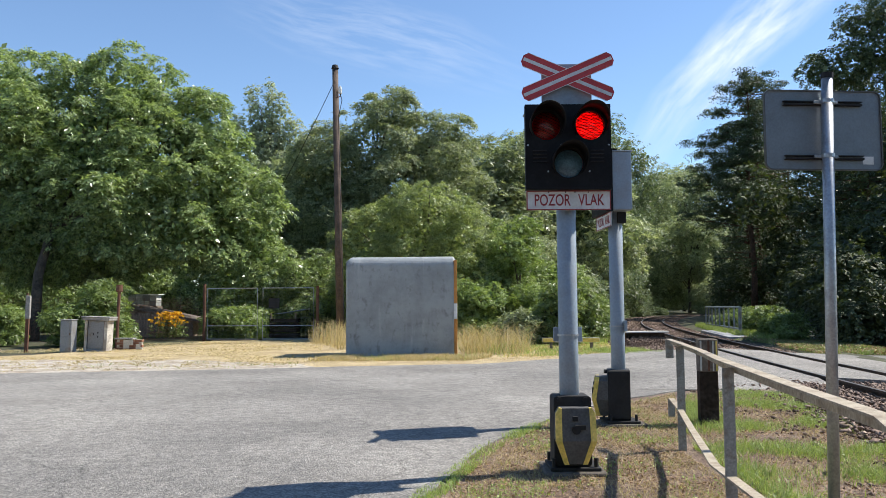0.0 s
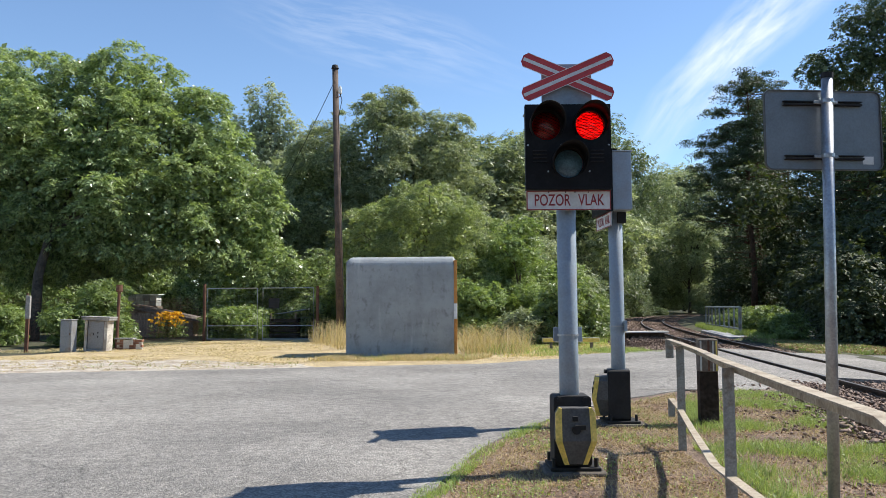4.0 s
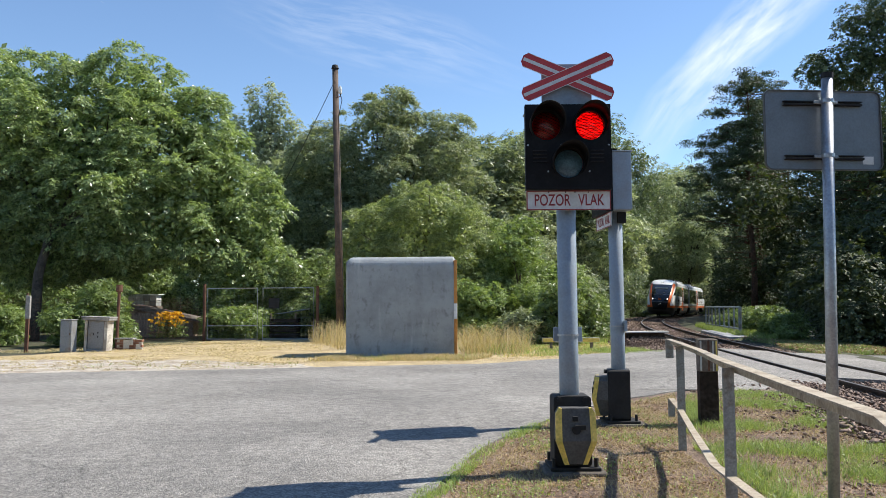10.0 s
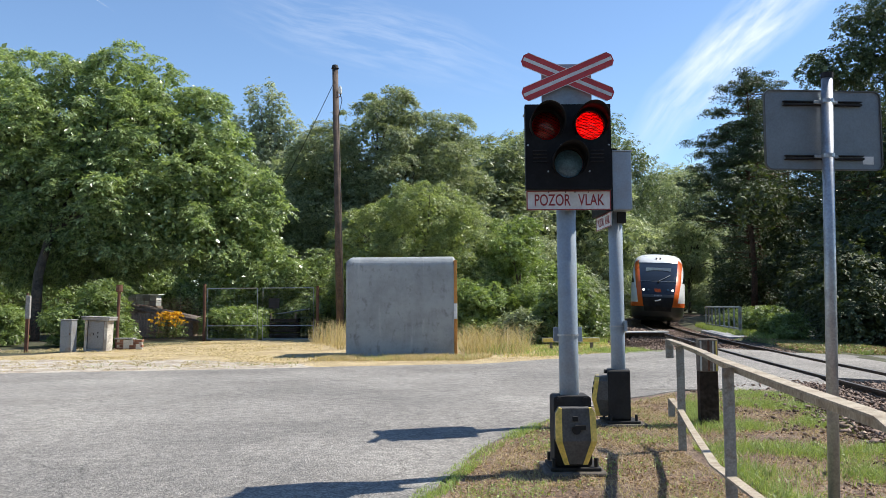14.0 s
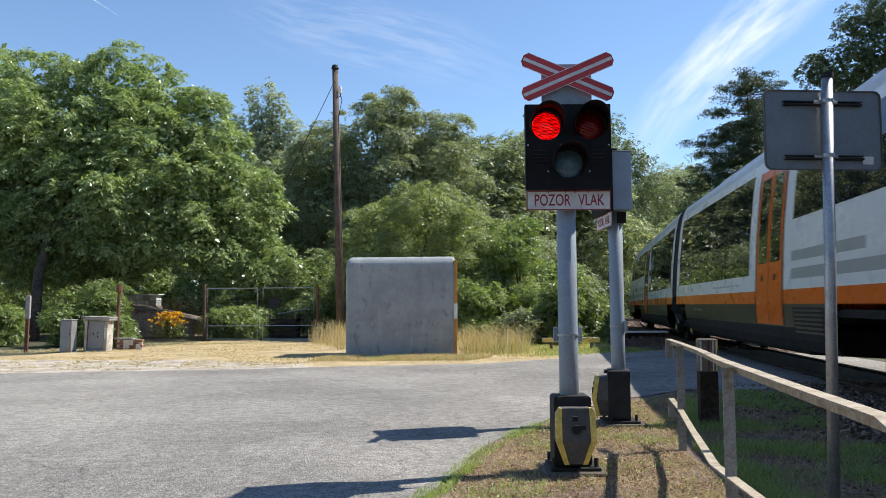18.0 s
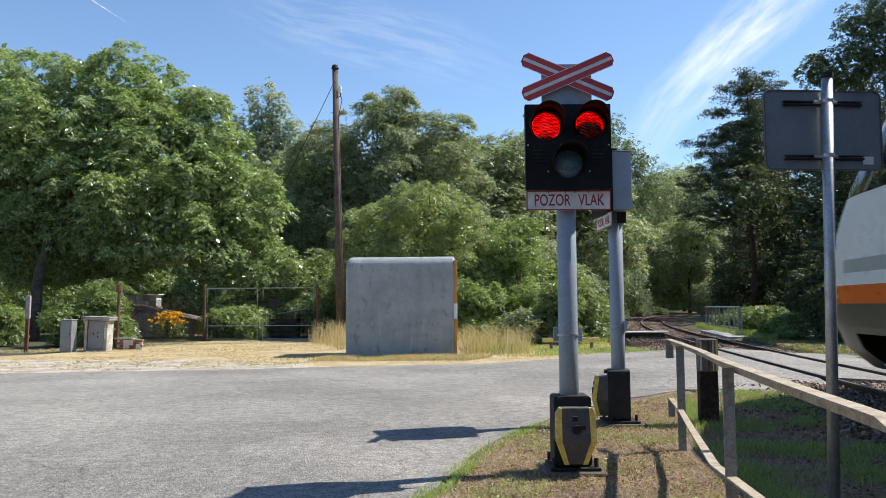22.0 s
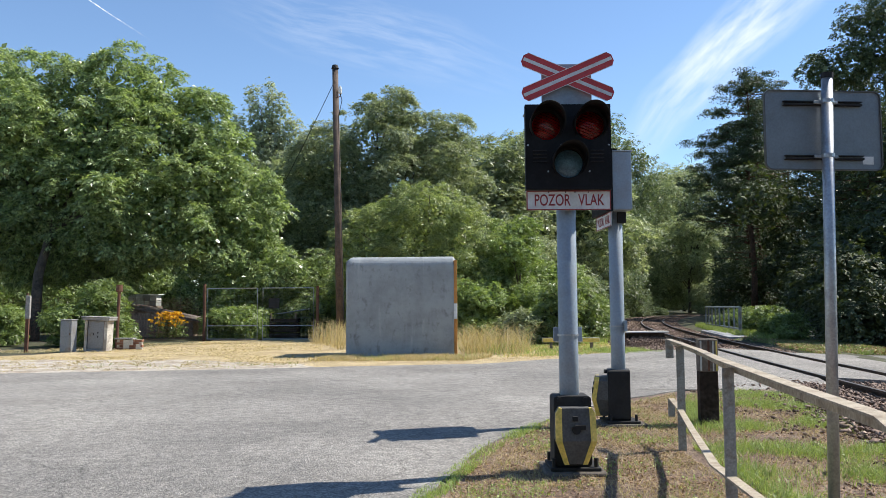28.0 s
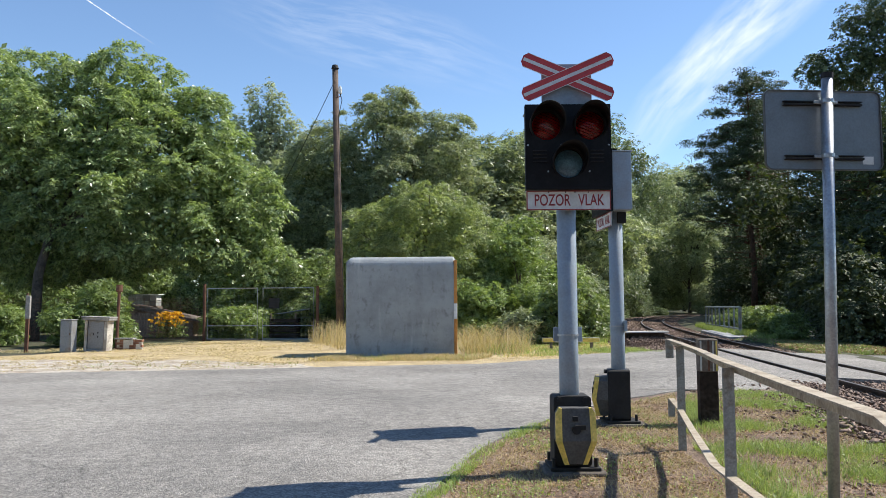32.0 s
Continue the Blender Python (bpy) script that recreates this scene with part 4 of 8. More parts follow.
# ------------------------------------------------------------------ hand rail
def railing():
    r = empty("railing", "weathered grey steel handrail with flat bars beside the path", "railing", pose(0, 0, 0))
    # the rail climbs a little as it comes down the path
    def drawn(x, y, z):
        k = 1 - 0.24 * min(1.0, max(0.0, (6.6 - y) / 1.9))
        return EYE[0] + (x - EYE[0]) * k, EYE[1] + (y - EYE[1]) * k, EYE[2] + (z - EYE[2]) * k
    posts = [(2.03, 6.75, 0.80), drawn(1.70, 4.72, 0.782), (0.56, 0.9, 0.86)]
    top = [(2.020, 7.02, 0.839), (2.044, 6.75, 0.816)] + [drawn(*p) for p in ((1.906, 5.80, 0.808), (1.725, 4.88, 0.806), (1.669, 4.25, 0.791), (1.593, 3.60, 0.781), (1.488, 2.98, 0.786), (1.387, 2.47, 0.795), (1.0, 1.4, 0.77), (0.75, 0.4, 0.77))]
    mid = [(2.031, 7.02, 0.312), (2.028, 6.75, 0.253)] + [drawn(*p) for p in ((1.920, 6.10, 0.183), (1.710, 5.00, 0.138), (1.686, 4.60, 0.134), (1.631, 4.10, 0.147), (1.0, 1.4, 0.10), (0.75, 0.4, 0.10))]

    def angle_bar(name, pts, wide, tall, thick, label):
        bm = bmesh.new()
        prof = [(-wide / 2, 0), (wide / 2, 0), (wide / 2, -thick), (-wide / 2 + thick, -thick), (-wide / 2 + thick, -tall), (-wide / 2, -tall)]
        rings = []
        for i, p in enumerate(pts):
            a, b = Vector(pts[max(0, i - 1)]), Vector(pts[min(len(pts) - 1, i + 1)])
            d = (b - a).normalized()
            u = Vector((0, 0, 1)).cross(d).normalized()
            rings.append([bm.verts.new(Vector(p) - u * q + Vector((0, 0, z))) for q, z in prof])
        for r0, r1 in zip(rings, rings[1:]):
            for k in range(6):
                bm.faces.new((r0[k], r0[(k + 1) % 6], r1[(k + 1) % 6], r1[k]))
        bm.faces.new(rings[0])
        bm.faces.new(rings[-1][::-1])
        bmesh.ops.recalc_face_normals(bm, faces=bm.faces)
        part(name, bm, M["worn_rail"], r, label)
    angle_bar("top_rail", top, 0.054, 0.048, 0.008, "angle-iron top rail with worn pale paint")
    angle_bar("middle_rail", mid, 0.048, 0.012, 0.010, "flat bar between the posts")
    part("end_bar", box(2.0, 7.04, 0.665, 2.07, 7.055, 0.832, 0.003), M["weathered"], r, "bent-down end of the top rail")
    part("end_bar", box(2.01, 7.04, 0.145, 2.07, 7.055, 0.302, 0.003), M["weathered"], r, "bent-down end of the middle rail")
    for x, y, z in posts:
        bm = bmesh.new()
        w = 0.034 if y > 5 else 0.026
        box(x - w, y - w, GROUND - 0.1, x + w, y - w + 0.008, z - 0.012, bm=bm)
        box(x + w - 0.008, y - w + 0.008, GROUND - 0.1, x + w, y + w, z - 0.012, bm=bm)
        part("post", bm, M["weathered"], r, "angle-iron post")


railing()


# ------------------------------------------------------------------ painted sleeper stub
def marker_post():
    s = empty("marker_post", "tarred old sleeper stub with a worn painted top", "post", pose(2.75, 8.18, GROUND, 0, 0, -8))
    part("body", box(-0.092, -0.09, -0.1, 0.092, 0.09, 0.55, 0.008), M["sleeper"], s, "black tarred timber")
    top = part("top", box(-0.094, -0.102, 0.55, 0.094, 0.09, 0.885, 0.01), M["plank"], s, "weathered timber top with paint remains")
    for x, w, k in ((-0.078, 0.018, "cream"), (-0.045, 0.012, "plank"), (0.0, 0.022, "rust"), (0.045, 0.014, "cream"), (0.078, 0.014, "yellow")):
        part("paint_strip", box(x - w / 2, -0.105, 0.56, x + w / 2, -0.1025, 0.87), M[k], top)
    part("split", box(-0.006, -0.1035, 0.56, 0.004, -0.1022, 0.88), M["rubber"], top)


marker_post()


# ------------------------------------------------------------------ concrete shelter
def shelter():
    s = empty("concrete_shelter", "grey prefabricated concrete shelter with a rounded roof edge", "shelter", pose(-1.085, 19.3, GROUND, 0, 0, -3.0))
    w, h, d, t, r = 1.35, 2.475, 1.7, 0.09, 0.26
    # hull: back wall, roof and far wall as one bent shell, its profile in y and z
    prof = []
    for k in range(9):
        a = radians(180 - 90 * k / 8)
        prof.append((r + r * math.cos(a), h - r + r * math.sin(a)))
    outer = [(0.0, 0.0)] + prof + [(d, h)]
    inner = [(d, h - t), (t + 0.06, h - t), (t, h - t - 0.06), (t, 0.0)]
    loop = outer + inner
    bm = bmesh.new()
    rings = []
    ends = [(-w + 0.15 * (1 - math.cos(q)), 0.15 * (1 - math.sin(q))) for q in [radians(18 * k) for k in range(6)]]
    ends += [(w - 0.04 * (1 - math.cos(q)), 0.04 * (1 - math.sin(q))) for q in [radians(90 - 30 * k) for k in range(4)]]
    for x, inset in ends:
        ring = []
        for i, (y, z) in enumerate(loop):
            k = inset if i < len(outer) else 0.0
            ring.append(bm.verts.new((x, y + k * 0.5 * (1 - y / d), z - k * min(1.0, max(0.0, (z - 1.2) / (h - 1.2))))))
        rings.append(ring)
    for a, b in zip(rings, rings[1:]):
        for i in range(len(loop)):
            j = (i + 1) % len(loop)
            bm.faces.new((a[i], b[i], b[j], a[j]))
    bm.faces.new(rings[0])
    bm.faces.new(rings[-1][::-1])
    bmesh.ops.recalc_face_normals(bm, faces=bm.faces)
    part("shell", bm, M["old_concrete"], s, "stained grey concrete shell")
    part("side_wall", box(-w + 0.01, t, 0, -w + 0.09, d, h - t - 0.01, 0.01), M["concrete"], s)
    part("edge_board", box(w + 0.002, 0.004, 1.30, w + 0.075, 0.10, h - 0.10, 0.008), M["orange"], s, "orange painted edge")
    part("edge_board", box(w + 0.002, 0.004, 0.92, w + 0.075, 0.10, 1.297, 0.008), M["white"], s, "white painted band of the edge")
    part("edge_board", box(w + 0.002, 0.004, -0.05, w + 0.075, 0.10, 0.917, 0.008), M["orange"], s, "orange painted edge")


shelter()


# ------------------------------------------------------------------ utility pole
def utility_pole():
    s = empty("utility_pole", "brown tarred wooden utility pole with a lamp arm and a cable", "pole", pose(-3.62, 27.5, GROUND, 0, -1.37, 0))
    part("pole", tube([(0, 0, -0.3), (0, 0, 4.0), (0, 0, 9.80)], 0.1, 16, radii=[0.155, 0.13, 0.105]), M["wood"], s, smooth=True)
    part("cap", tube([(0, 0, 9.80), (0, 0, 9.93)], 0.14, 12, radii=[0.14, 0.10]), M["rubber"], s, "dark sheet-metal cap")
    part("insulator", tube([(0.18, -0.1, 8.85), (0.18, -0.1, 9.01), (0.18, -0.1, 9.13)], 0.05, 10, radii=[0.055, 0.065, 0.03]), M["white"], s, "white porcelain insulator")
    part("bracket", tube([(0, -0.1, 8.70), (0.18, -0.1, 8.75), (0.18, -0.1, 8.87)], 0.016, 8), M["rust"], s)
    part("cable_loop", tube([(0.18, -0.1, 8.85), (0.24, -0.13, 8.6), (0.16, -0.14, 8.25), (0.10, -0.13, 8.0)], 0.014, 6), M["rubber"], s)
    part("down_cable", tube([(0.10, -0.135, 8.0), (0.125, -0.15, 4), (0.155, -0.165, 0.2)], 0.012, 6), M["rubber"], s)
    pts = [Vector((-0.1, 0, 9.2)).lerp(Vector((-7.2, 13.0, 3.4)), k / 10) + Vector((0, 0, -0.3 * 4 * (k / 10) * (1 - k / 10))) for k in range(11)]
    part("wire", tube(pts, 0.012, 5), M["rubber"], s, "black overhead cable")


utility_pole()


# ------------------------------------------------------------------ cabinets at the garden fence
def cabinets():
    c = empty("cabinet", "leaning rendered cabinet with a grey metal door and concrete lid", "cabinet", pose(-9.87, 22.3, GROUND, 0, 2.0, -6))
    part("back", box(-0.30, -0.08, 0.05, 0.30, 0.17, 0.88, 0.01), M["old_render"], c)
    for x0, x1 in ((-0.345, -0.27), (0.245, 0.345)):
        part("side_wall", box(x0, -0.15, 0.0, x1, 0.18, 0.885, 0.010), M["old_render"], c, "stained pale side wall")
    part("sill", box(-0.268, -0.14, 0.0, 0.243, -0.082, 0.07, 0.008), M["concrete"], c)
    door = part("door", box(-0.25, -0.12, 0.085, 0.225, -0.09, 0.86, 0.006), M["old_door"], c, "dull grey sheet-metal door")
    part("door_edge", box(-0.262, -0.126, 0.08, -0.251, -0.09, 0.87, 0.002), M["rubber"], door)
    part("door_edge", box(0.226, -0.126, 0.08, 0.242, -0.09, 0.87, 0.002), M["rust"], door)
    for x, z in ((-0.08, 0.50), (0.05, 0.54), (0.05, 0.42)):
        part("lock", box(x - 0.016, -0.132, z - 0.025, x + 0.016, -0.121, z + 0.025, 0.004), M["rubber"], door)
    lid = box(-0.41, -0.21, 0.89, 0.42, 0.23, 0.965, 0.012)
    box(-0.425, -0.225, 0.966, 0.435, 0.245, 0.995, 0.008, bm=lid)
    part("lid", lid, M["dirty_lid"], c, "overhanging weathered concrete lid")
    c2 = empty("cabinet", "small weathered grey-brown meter cabinet", "cabinet", pose(-10.53, 21.9, GROUND, 0, 0.6, -5))
    part("body", box(-0.165, -0.13, 0, 0.165, 0.16, 0.90, 0.012), M["old_door"], c2)
    part("lid", box(-0.18, -0.145, 0.901, 0.18, 0.175, 0.925, 0.004), M["dirty_lid"], c2)
    for z0, z1 in ((0.05, 0.42), (0.45, 0.86)):
        d = part("door", box(-0.145, -0.146, z0, 0.115, -0.131, z1, 0.004), M["old_door"], c2)
        part("hinge", box(0.117, -0.15, z0 + 0.04, 0.13, -0.132, z0 + 0.10, 0.002), M["rust"], d)
    w = empty("low_wall", "low crumbling brick wall with flaking old plaster", "wall", pose(-9.66, 23.2, GROUND, 0, 0, -4))
    for row in range(4):
        for k in range(3):
            x = -0.02 + k * 0.235 + (0.11 if row % 2 else 0.0)
            part("brick", box(x, -0.10 - 0.008 * ((row + k) % 3), row * 0.078, x + 0.222, 0.02, row * 0.078 + 0.066, 0.006, 1), M["brick"], w)
    part("mortar", box(0.0, -0.085, 0.0, 0.76, 0.01, 0.30), M["old_render"], w)
    for x0, x1, z0, z1 in ((0.22, 0.40, 0.04, 0.29), (0.40, 0.52, 0.14, 0.30), (0.60, 0.74, 0.02, 0.17)):
        part("plaster", box(x0, -0.132, z0, x1, -0.121, z1, 0.005), M["cream"], w, "flaking white plaster")
    part("coping", box(-0.06, -0.15, 0.311, 0.52, 0.10, 0.35, 0.012), M["dirty_lid"], w)
    q = empty("concrete_post", "slim concrete fence post with a pale broken top", "post", pose(-11.75, 22.0, GROUND, 0, 1.0, 10))
    part("shaft", box(-0.045, -0.045, -0.1, 0.045, 0.045, 0.95, 0.008), M["rust"], q, "rust-stained lower shaft")
    part("top", box(-0.06, -0.06, 0.95, 0.06, 0.06, 1.60, 0.012), M["dirty_lid"], q, "pale weathered top")
    o = empty("iron_post", "rusty iron fence post with a round cap", "post", pose(-9.75, 23.3, GROUND, 0, 1.5, 0))
    part("shaft", tube([(0, 0, -0.1), (0, 0, 1.7)], 0.045, 10), M["rust"], o)
    part("cap", tube([(0, 0, 1.7), (0, 0, 1.74), (0, 0, 1.93)], 0.1, 12, radii=[0.06, 0.10, 0.09]), M["rust"], o, "rusty round cap")


M["old_render"] = mat("old_render", (0.56, 0.53, 0.47), 0.9, vary=0.3, scale=3, fine=30, bump=0.4, second=(0.28, 0.24, 0.20), patch=(0.42, 0.66))
M["old_door"] = mat("old_door", (0.25, 0.26, 0.27), 0.55, metal=0.2, vary=0.25, scale=4, fine=40, bump=0.1, second=(0.17, 0.135, 0.11), patch=(0.52, 0.75))
M["dirty_lid"] = mat("dirty_lid", (0.36, 0.35, 0.33), 0.9, vary=0.35, scale=4, fine=30, bump=0.4, second=(0.20, 0.185, 0.17))
M["brick"] = mat("brick", (0.30, 0.14, 0.09), 0.9, vary=0.35, scale=6, fine=40, bump=0.4, second=(0.20, 0.10, 0.07))
cabinets()


# ------------------------------------------------------------------ garden fence and gate
def fence():
    f = empty("garden_gate", "double garden gate of galvanised tube with wire mesh", "gate", pose(0, 0, GROUND))

    def leaf(x0, y0, x1, y1, h):
        a, b = Vector((x0, y0, 0)), Vector((x1, y1, 0))
        up = Vector((0, 0, 1))
        bm = tube([a + up * 0.06, a + up * h, b + up * h, b + up * 0.06, a + up * 0.06], 0.022, 8)
        fr = part("gate_frame", bm, M["galv"], f)
        part("cross_bar", tube([a + up * 0.55, b + up * 0.55], 0.018, 6), M["galv"], fr)
        bm = bmesh.new()
        n = 13
        for k in range(1, n):
            p = a.lerp(b, k / n)
            tube([p + up * 0.08, p + up * (h - 0.02)], 0.0012, 3, bm)
        for k in range(1, 12):
            z = 0.08 + (h - 0.1) * k / 12
            tube([a + up * z, b + up * z], 0.0012, 3, bm)
        part("wire_mesh", bm, M["galv"], fr)
    leaf(-8.75, 28.9, -6.85, 28.7, 1.93)
    leaf(-6.65, 28.7, -4.75, 28.5, 1.93)
    for x, y, h in ((-8.88, 28.95, 2.1), (-4.60, 28.5, 2.0)):
        part("gate_post", tube([(x, y, -0.2), (x, y, h)], 0.055, 10), M["rust"], f, "rusty brown gate post")
    part("plate", box(-6.42, 28.60, 1.18, -6.02, 28.62, 1.55, 0.01), M["rubber"], f, "dark plate on the gate", m=pose(0, 0, 0, 0, 0, 0))
    g = empty("garden_fence", "sagging wire fence on rusty posts", "fence", pose(0, 0, GROUND))
    xs = [(-20.5, 25.0), (-17.5, 25.6), (-14.1, 26.4), (-11.4, 27.3), (-8.88, 28.95)]
    for x, y in xs[:-1]:
        part("post", tube([(x, y, -0.2), (x, y, 1.75)], 0.045, 8), M["rust"], g)
    bm = bmesh.new()
    for (xa, ya), (xb, yb) in zip(xs, xs[1:]):
        for k in range(13):
            z = 0.12 + k * 0.12
            tube([(xa, ya, z), ((xa + xb) / 2, (ya + yb) / 2, z - 0.02), (xb, yb, z)], 0.003, 3, bm)
        for k in range(1, 24):
            p = Vector((xa, ya, 0)).lerp(Vector((xb, yb, 0)), k / 24)
            tube([p + Vector((0, 0, 0.1)), p + Vector((0, 0, 1.58))], 0.003, 3, bm)
    part("wire_mesh", bm, M["rust"], g)
    p = empty("picket_fence", "low grey wooden picket fence", "fence", pose(0, 0, GROUND))
    for k in range(17):
        x, y = -12.2 + k * 0.10, 30.3 + k * 0.01
        part("picket", box(x, y, 0.1, x + 0.07, y + 0.02, 1.05 - 0.03 * (k % 3), 0.004, 1), M["plank"], p)
    for z in (0.3, 0.85):
        part("stringer", box(-12.3, 30.325, z, -10.4, 30.36, z + 0.07), M["plank"], p)
    h = empty("garden_hut", "low wooden garden hut with a dark sheet roof", "hut", pose(-12.9, 33.5, GROUND - 0.55, 0, 0, 4))
    part("wall", box(-1.1, 0, 0, 2.1, 2.2, 1.22, 0.01), M["plank"], h)
    bm = prism([(-1.3, 1.95), (2.5, 1.15), (2.5, 1.22), (-1.3, 2.03)], -0.35, 2.5)
    part("roof", bm, M["roofing"], h, "weathered dark roof")
    part("door", box(-0.4, -0.03, 0.0, 0.4, -0.002, 1.25, 0.006), M["plank"], h)
    part("window", box(0.65, -0.03, 0.6, 1.25, -0.002, 1.1, 0.006), M["white"], h)
    b = empty("stored_boxes", "pile of pale plastic crates on a wooden stand", "crates", pose(-13.95, 36.2, GROUND - 0.15))
    part("stand", box(-0.75, 0.05, 0, 0.65, 0.75, 1.45, 0.02), M["plank"], b)
    for i in range(4):
        for j in range(2):
            part("crate", box(-0.70 + i * 0.33, 0.02 * (i % 2), 1.452 + j * 0.26, -0.40 + i * 0.33, 0.7, 1.70 + j * 0.26, 0.015), M["white" if (i + j) % 3 else "grey"], b)
    part("white_sheet", box(-0.85, -0.05, 1.97, 0.7, 0.8, 2.01, 0.015), M["white"], b)
    c = empty("compost_box", "dark slatted compost box with a sloping sheet on it", "box", pose(-6.3, 30.6, GROUND))
    for k in range(4):
        part("slat", box(-0.5, 0, 0.05 + k * 0.19, 0.5, 0.03, 0.20 + k * 0.19, 0.006), M["sleeper"], c)
        part("slat", box(-0.53, 0.0, 0.05 + k * 0.19, -0.503, 0.9, 0.20 + k * 0.19, 0.006), M["sleeper"], c)
        part("slat", box(0.503, 0.0, 0.05 + k * 0.19, 0.53, 0.9, 0.20 + k * 0.19, 0.006), M["sleeper"], c)
    part("sheet", box(-0.2, -0.1, 0.0, 0.95, 0.9, 0.03, 0.005), M["steel"], c, "blue-grey corrugated sheet", m=pose(0, 0, 0.98, 0, -9, 0))
    part("post", box(-0.52, 0.032, 0, -0.45, 0.1, 0.98), M["plank"], c)
    part("post", box(0.45, 0.032, 0, 0.52, 0.1, 0.98), M["plank"], c)


fence()


# ------------------------------------------------------------------ by the track
M["rail_grey"] = mat("blue_grey_paint", (0.26, 0.31, 0.33), 0.6, vary=0.25, scale=5, fine=40, bump=0.1, second=(0.17, 0.17, 0.16))


def by_track():
    b = empty("barrier_board", "weathered white and yellow board lying on short feet", "board", pose(2.72, 21.5, GROUND, 0, 0, -4))
    part("board", box(0, 0, 0.22, 1.56, 0.12, 0.34, 0.01), M["cream"], b)
    for x0, x1 in ((0.004, 0.34), (1.10, 1.556)):
        part("stripe", box(x0, -0.004, 0.225, x1, -0.001, 0.335), M["yellow"], b)
    for x in (0.2, 1.3):
        part("foot", box(x, 0.02, 0, x + 0.08, 0.1, 0.218), M["plank"], b)
    k = empty("edge_slab", "pale concrete slab beside the track, dark blocks filling the gap below", "slab", pose(5.85, 22.6, 0.33, 0, 0, 0))
    part("slab", box(-0.62, -0.25, 0.0, 0.60, 0.25, 0.045, 0.01), M["cream"], k)
    # dark blocks fill the shaded gap below the slab
    for j, (x0, x1) in enumerate(((-0.56, 0.52), (-0.60, 0.48), (-0.52, 0.56))):
        part("support", box(x0, -0.10 + 0.03 * j, -0.141 * (j + 1), x1, 0.22, -0.141 * j - 0.004, 0.01), M["sleeper"], k, "tarred block standing for the shade under the slab")
    s = empty("switch_box", "rusty brown box with a short post beside the track", "box", pose(6.35, 30.5, GROUND))
    part("box", box(-0.35, -0.3, 0.0, 0.45, 0.3, 0.32, 0.015), M["rust"], s)
    part("lid", box(-0.38, -0.33, 0.32, 0.48, 0.33, 0.36, 0.01), M["rust"], s)
    part("post", box(-0.30, -0.1, 0.361, -0.22, -0.02, 1.15, 0.008), M["plank"], s)
    r = empty("bridge_railing", "grey-white steel railing on a concrete abutment", "railing", pose(0, 0, 0))
    for i in range(9):
        p = on_track(33.4 + i * 1.4, 2.6, 0)
        z = -fall(33.4 + i * 1.4)
        p.z = 0
        part("baluster", tube([p + Vector((0, 0, -0.15 + z)), p + Vector((0, 0, 1.05 + z))], 0.075 if i == 0 else 0.042, 8), M["rail_grey"], r)
    for z in (1.03, 0.12):
        a, c = on_track(33.4, 2.6, 0), on_track(33.4 + 11.2, 2.6, 0)
        a.z, c.z = z - fall(33.4), z - fall(44.6)
        part("rail", tube([a, c], 0.042, 8), M["rail_grey"], r)
    ab = empty("abutment", "low concrete bridge abutment", "abutment", Matrix.Translation(on_track(33.2, 2.6, 0)) @ pose(0, 0, 0, 0, 0, -11), kind="structure")
    part("block", box(-0.9, -2.3, -0.6, 0.5, 5.5, 0.04, 0.03), M["concrete"], ab)
    d = empty("tarpaulin", "crumpled pale grey tarpaulin over a stack", "tarpaulin", pose(14.5, 31.6, GROUND + 0.12, 0, 0, 20))
    bm = bmesh.new()
    bmesh.ops.create_grid(bm, x_segments=14, y_segments=14, size=0.7)
    for v in bm.verts:
        v.co.z = 0.55 - 0.35 * (v.co.x ** 2 + v.co.y ** 2) + 0.12 * noise.noise(v.co * 4)
    part("cover", bm, M["grey"], d)


by_track()



# ------------------------------------------------------------------ trees
def lozenges(rng, pos, nor, size, slim, droop):
    """Leaves, each a folded lozenge of four points."""
    count = len(pos)
    nor = nor / np.linalg.norm(nor, axis=1, keepdims=True)
    ref = rng.normal(0, 1, (count, 3)) + np.array((0, 0, -droop * 2))
    d = ref - nor * (ref * nor).sum(1, keepdims=True)
    d /= np.linalg.norm(d, axis=1, keepdims=True)
    e = np.cross(nor, d)
    L = size * rng.uniform(0.6, 1.3, (count, 1))
    W = L * slim
    V = np.empty((count, 4, 3))
    V[:, 0] = pos - d * L * 0.5
    V[:, 1] = pos + e * W * 0.5 - d * L * 0.05
    V[:, 2] = pos + d * L * 0.5 - nor * L * 0.12
    V[:, 3] = pos - e * W * 0.5 - d * L * 0.05
    return V.reshape(-1, 3)


def leaf_cloud(rng, centres, normals, count, size, slim, spread, droop=0.3):
    """count leaves in domed sprays about the clump centres."""
    n = len(centres)
    idx = rng.integers(0, n, count)
    u = rng.normal(0, 0.75, (count, 3)) + normals[idx] * 0.5 + np.array((0, 0, 0.35))
    u /= np.linalg.norm(u, axis=1, keepdims=True)
    grow = rng.uniform(0.55, 1.45, n)[idx][:, None]
    pos = centres[idx] + u * np.asarray(spread) * grow * (1 - 0.6 * rng.random((count, 1)) ** 2)
    nor = u * 0.7 + normals[idx] * 0.3 + rng.normal(0, 0.5, (count, 3)) + np.array((0, 0, 0.30))
    return lozenges(rng, pos, nor, size, slim, droop), np.arange(count * 4).reshape(-1, 4)


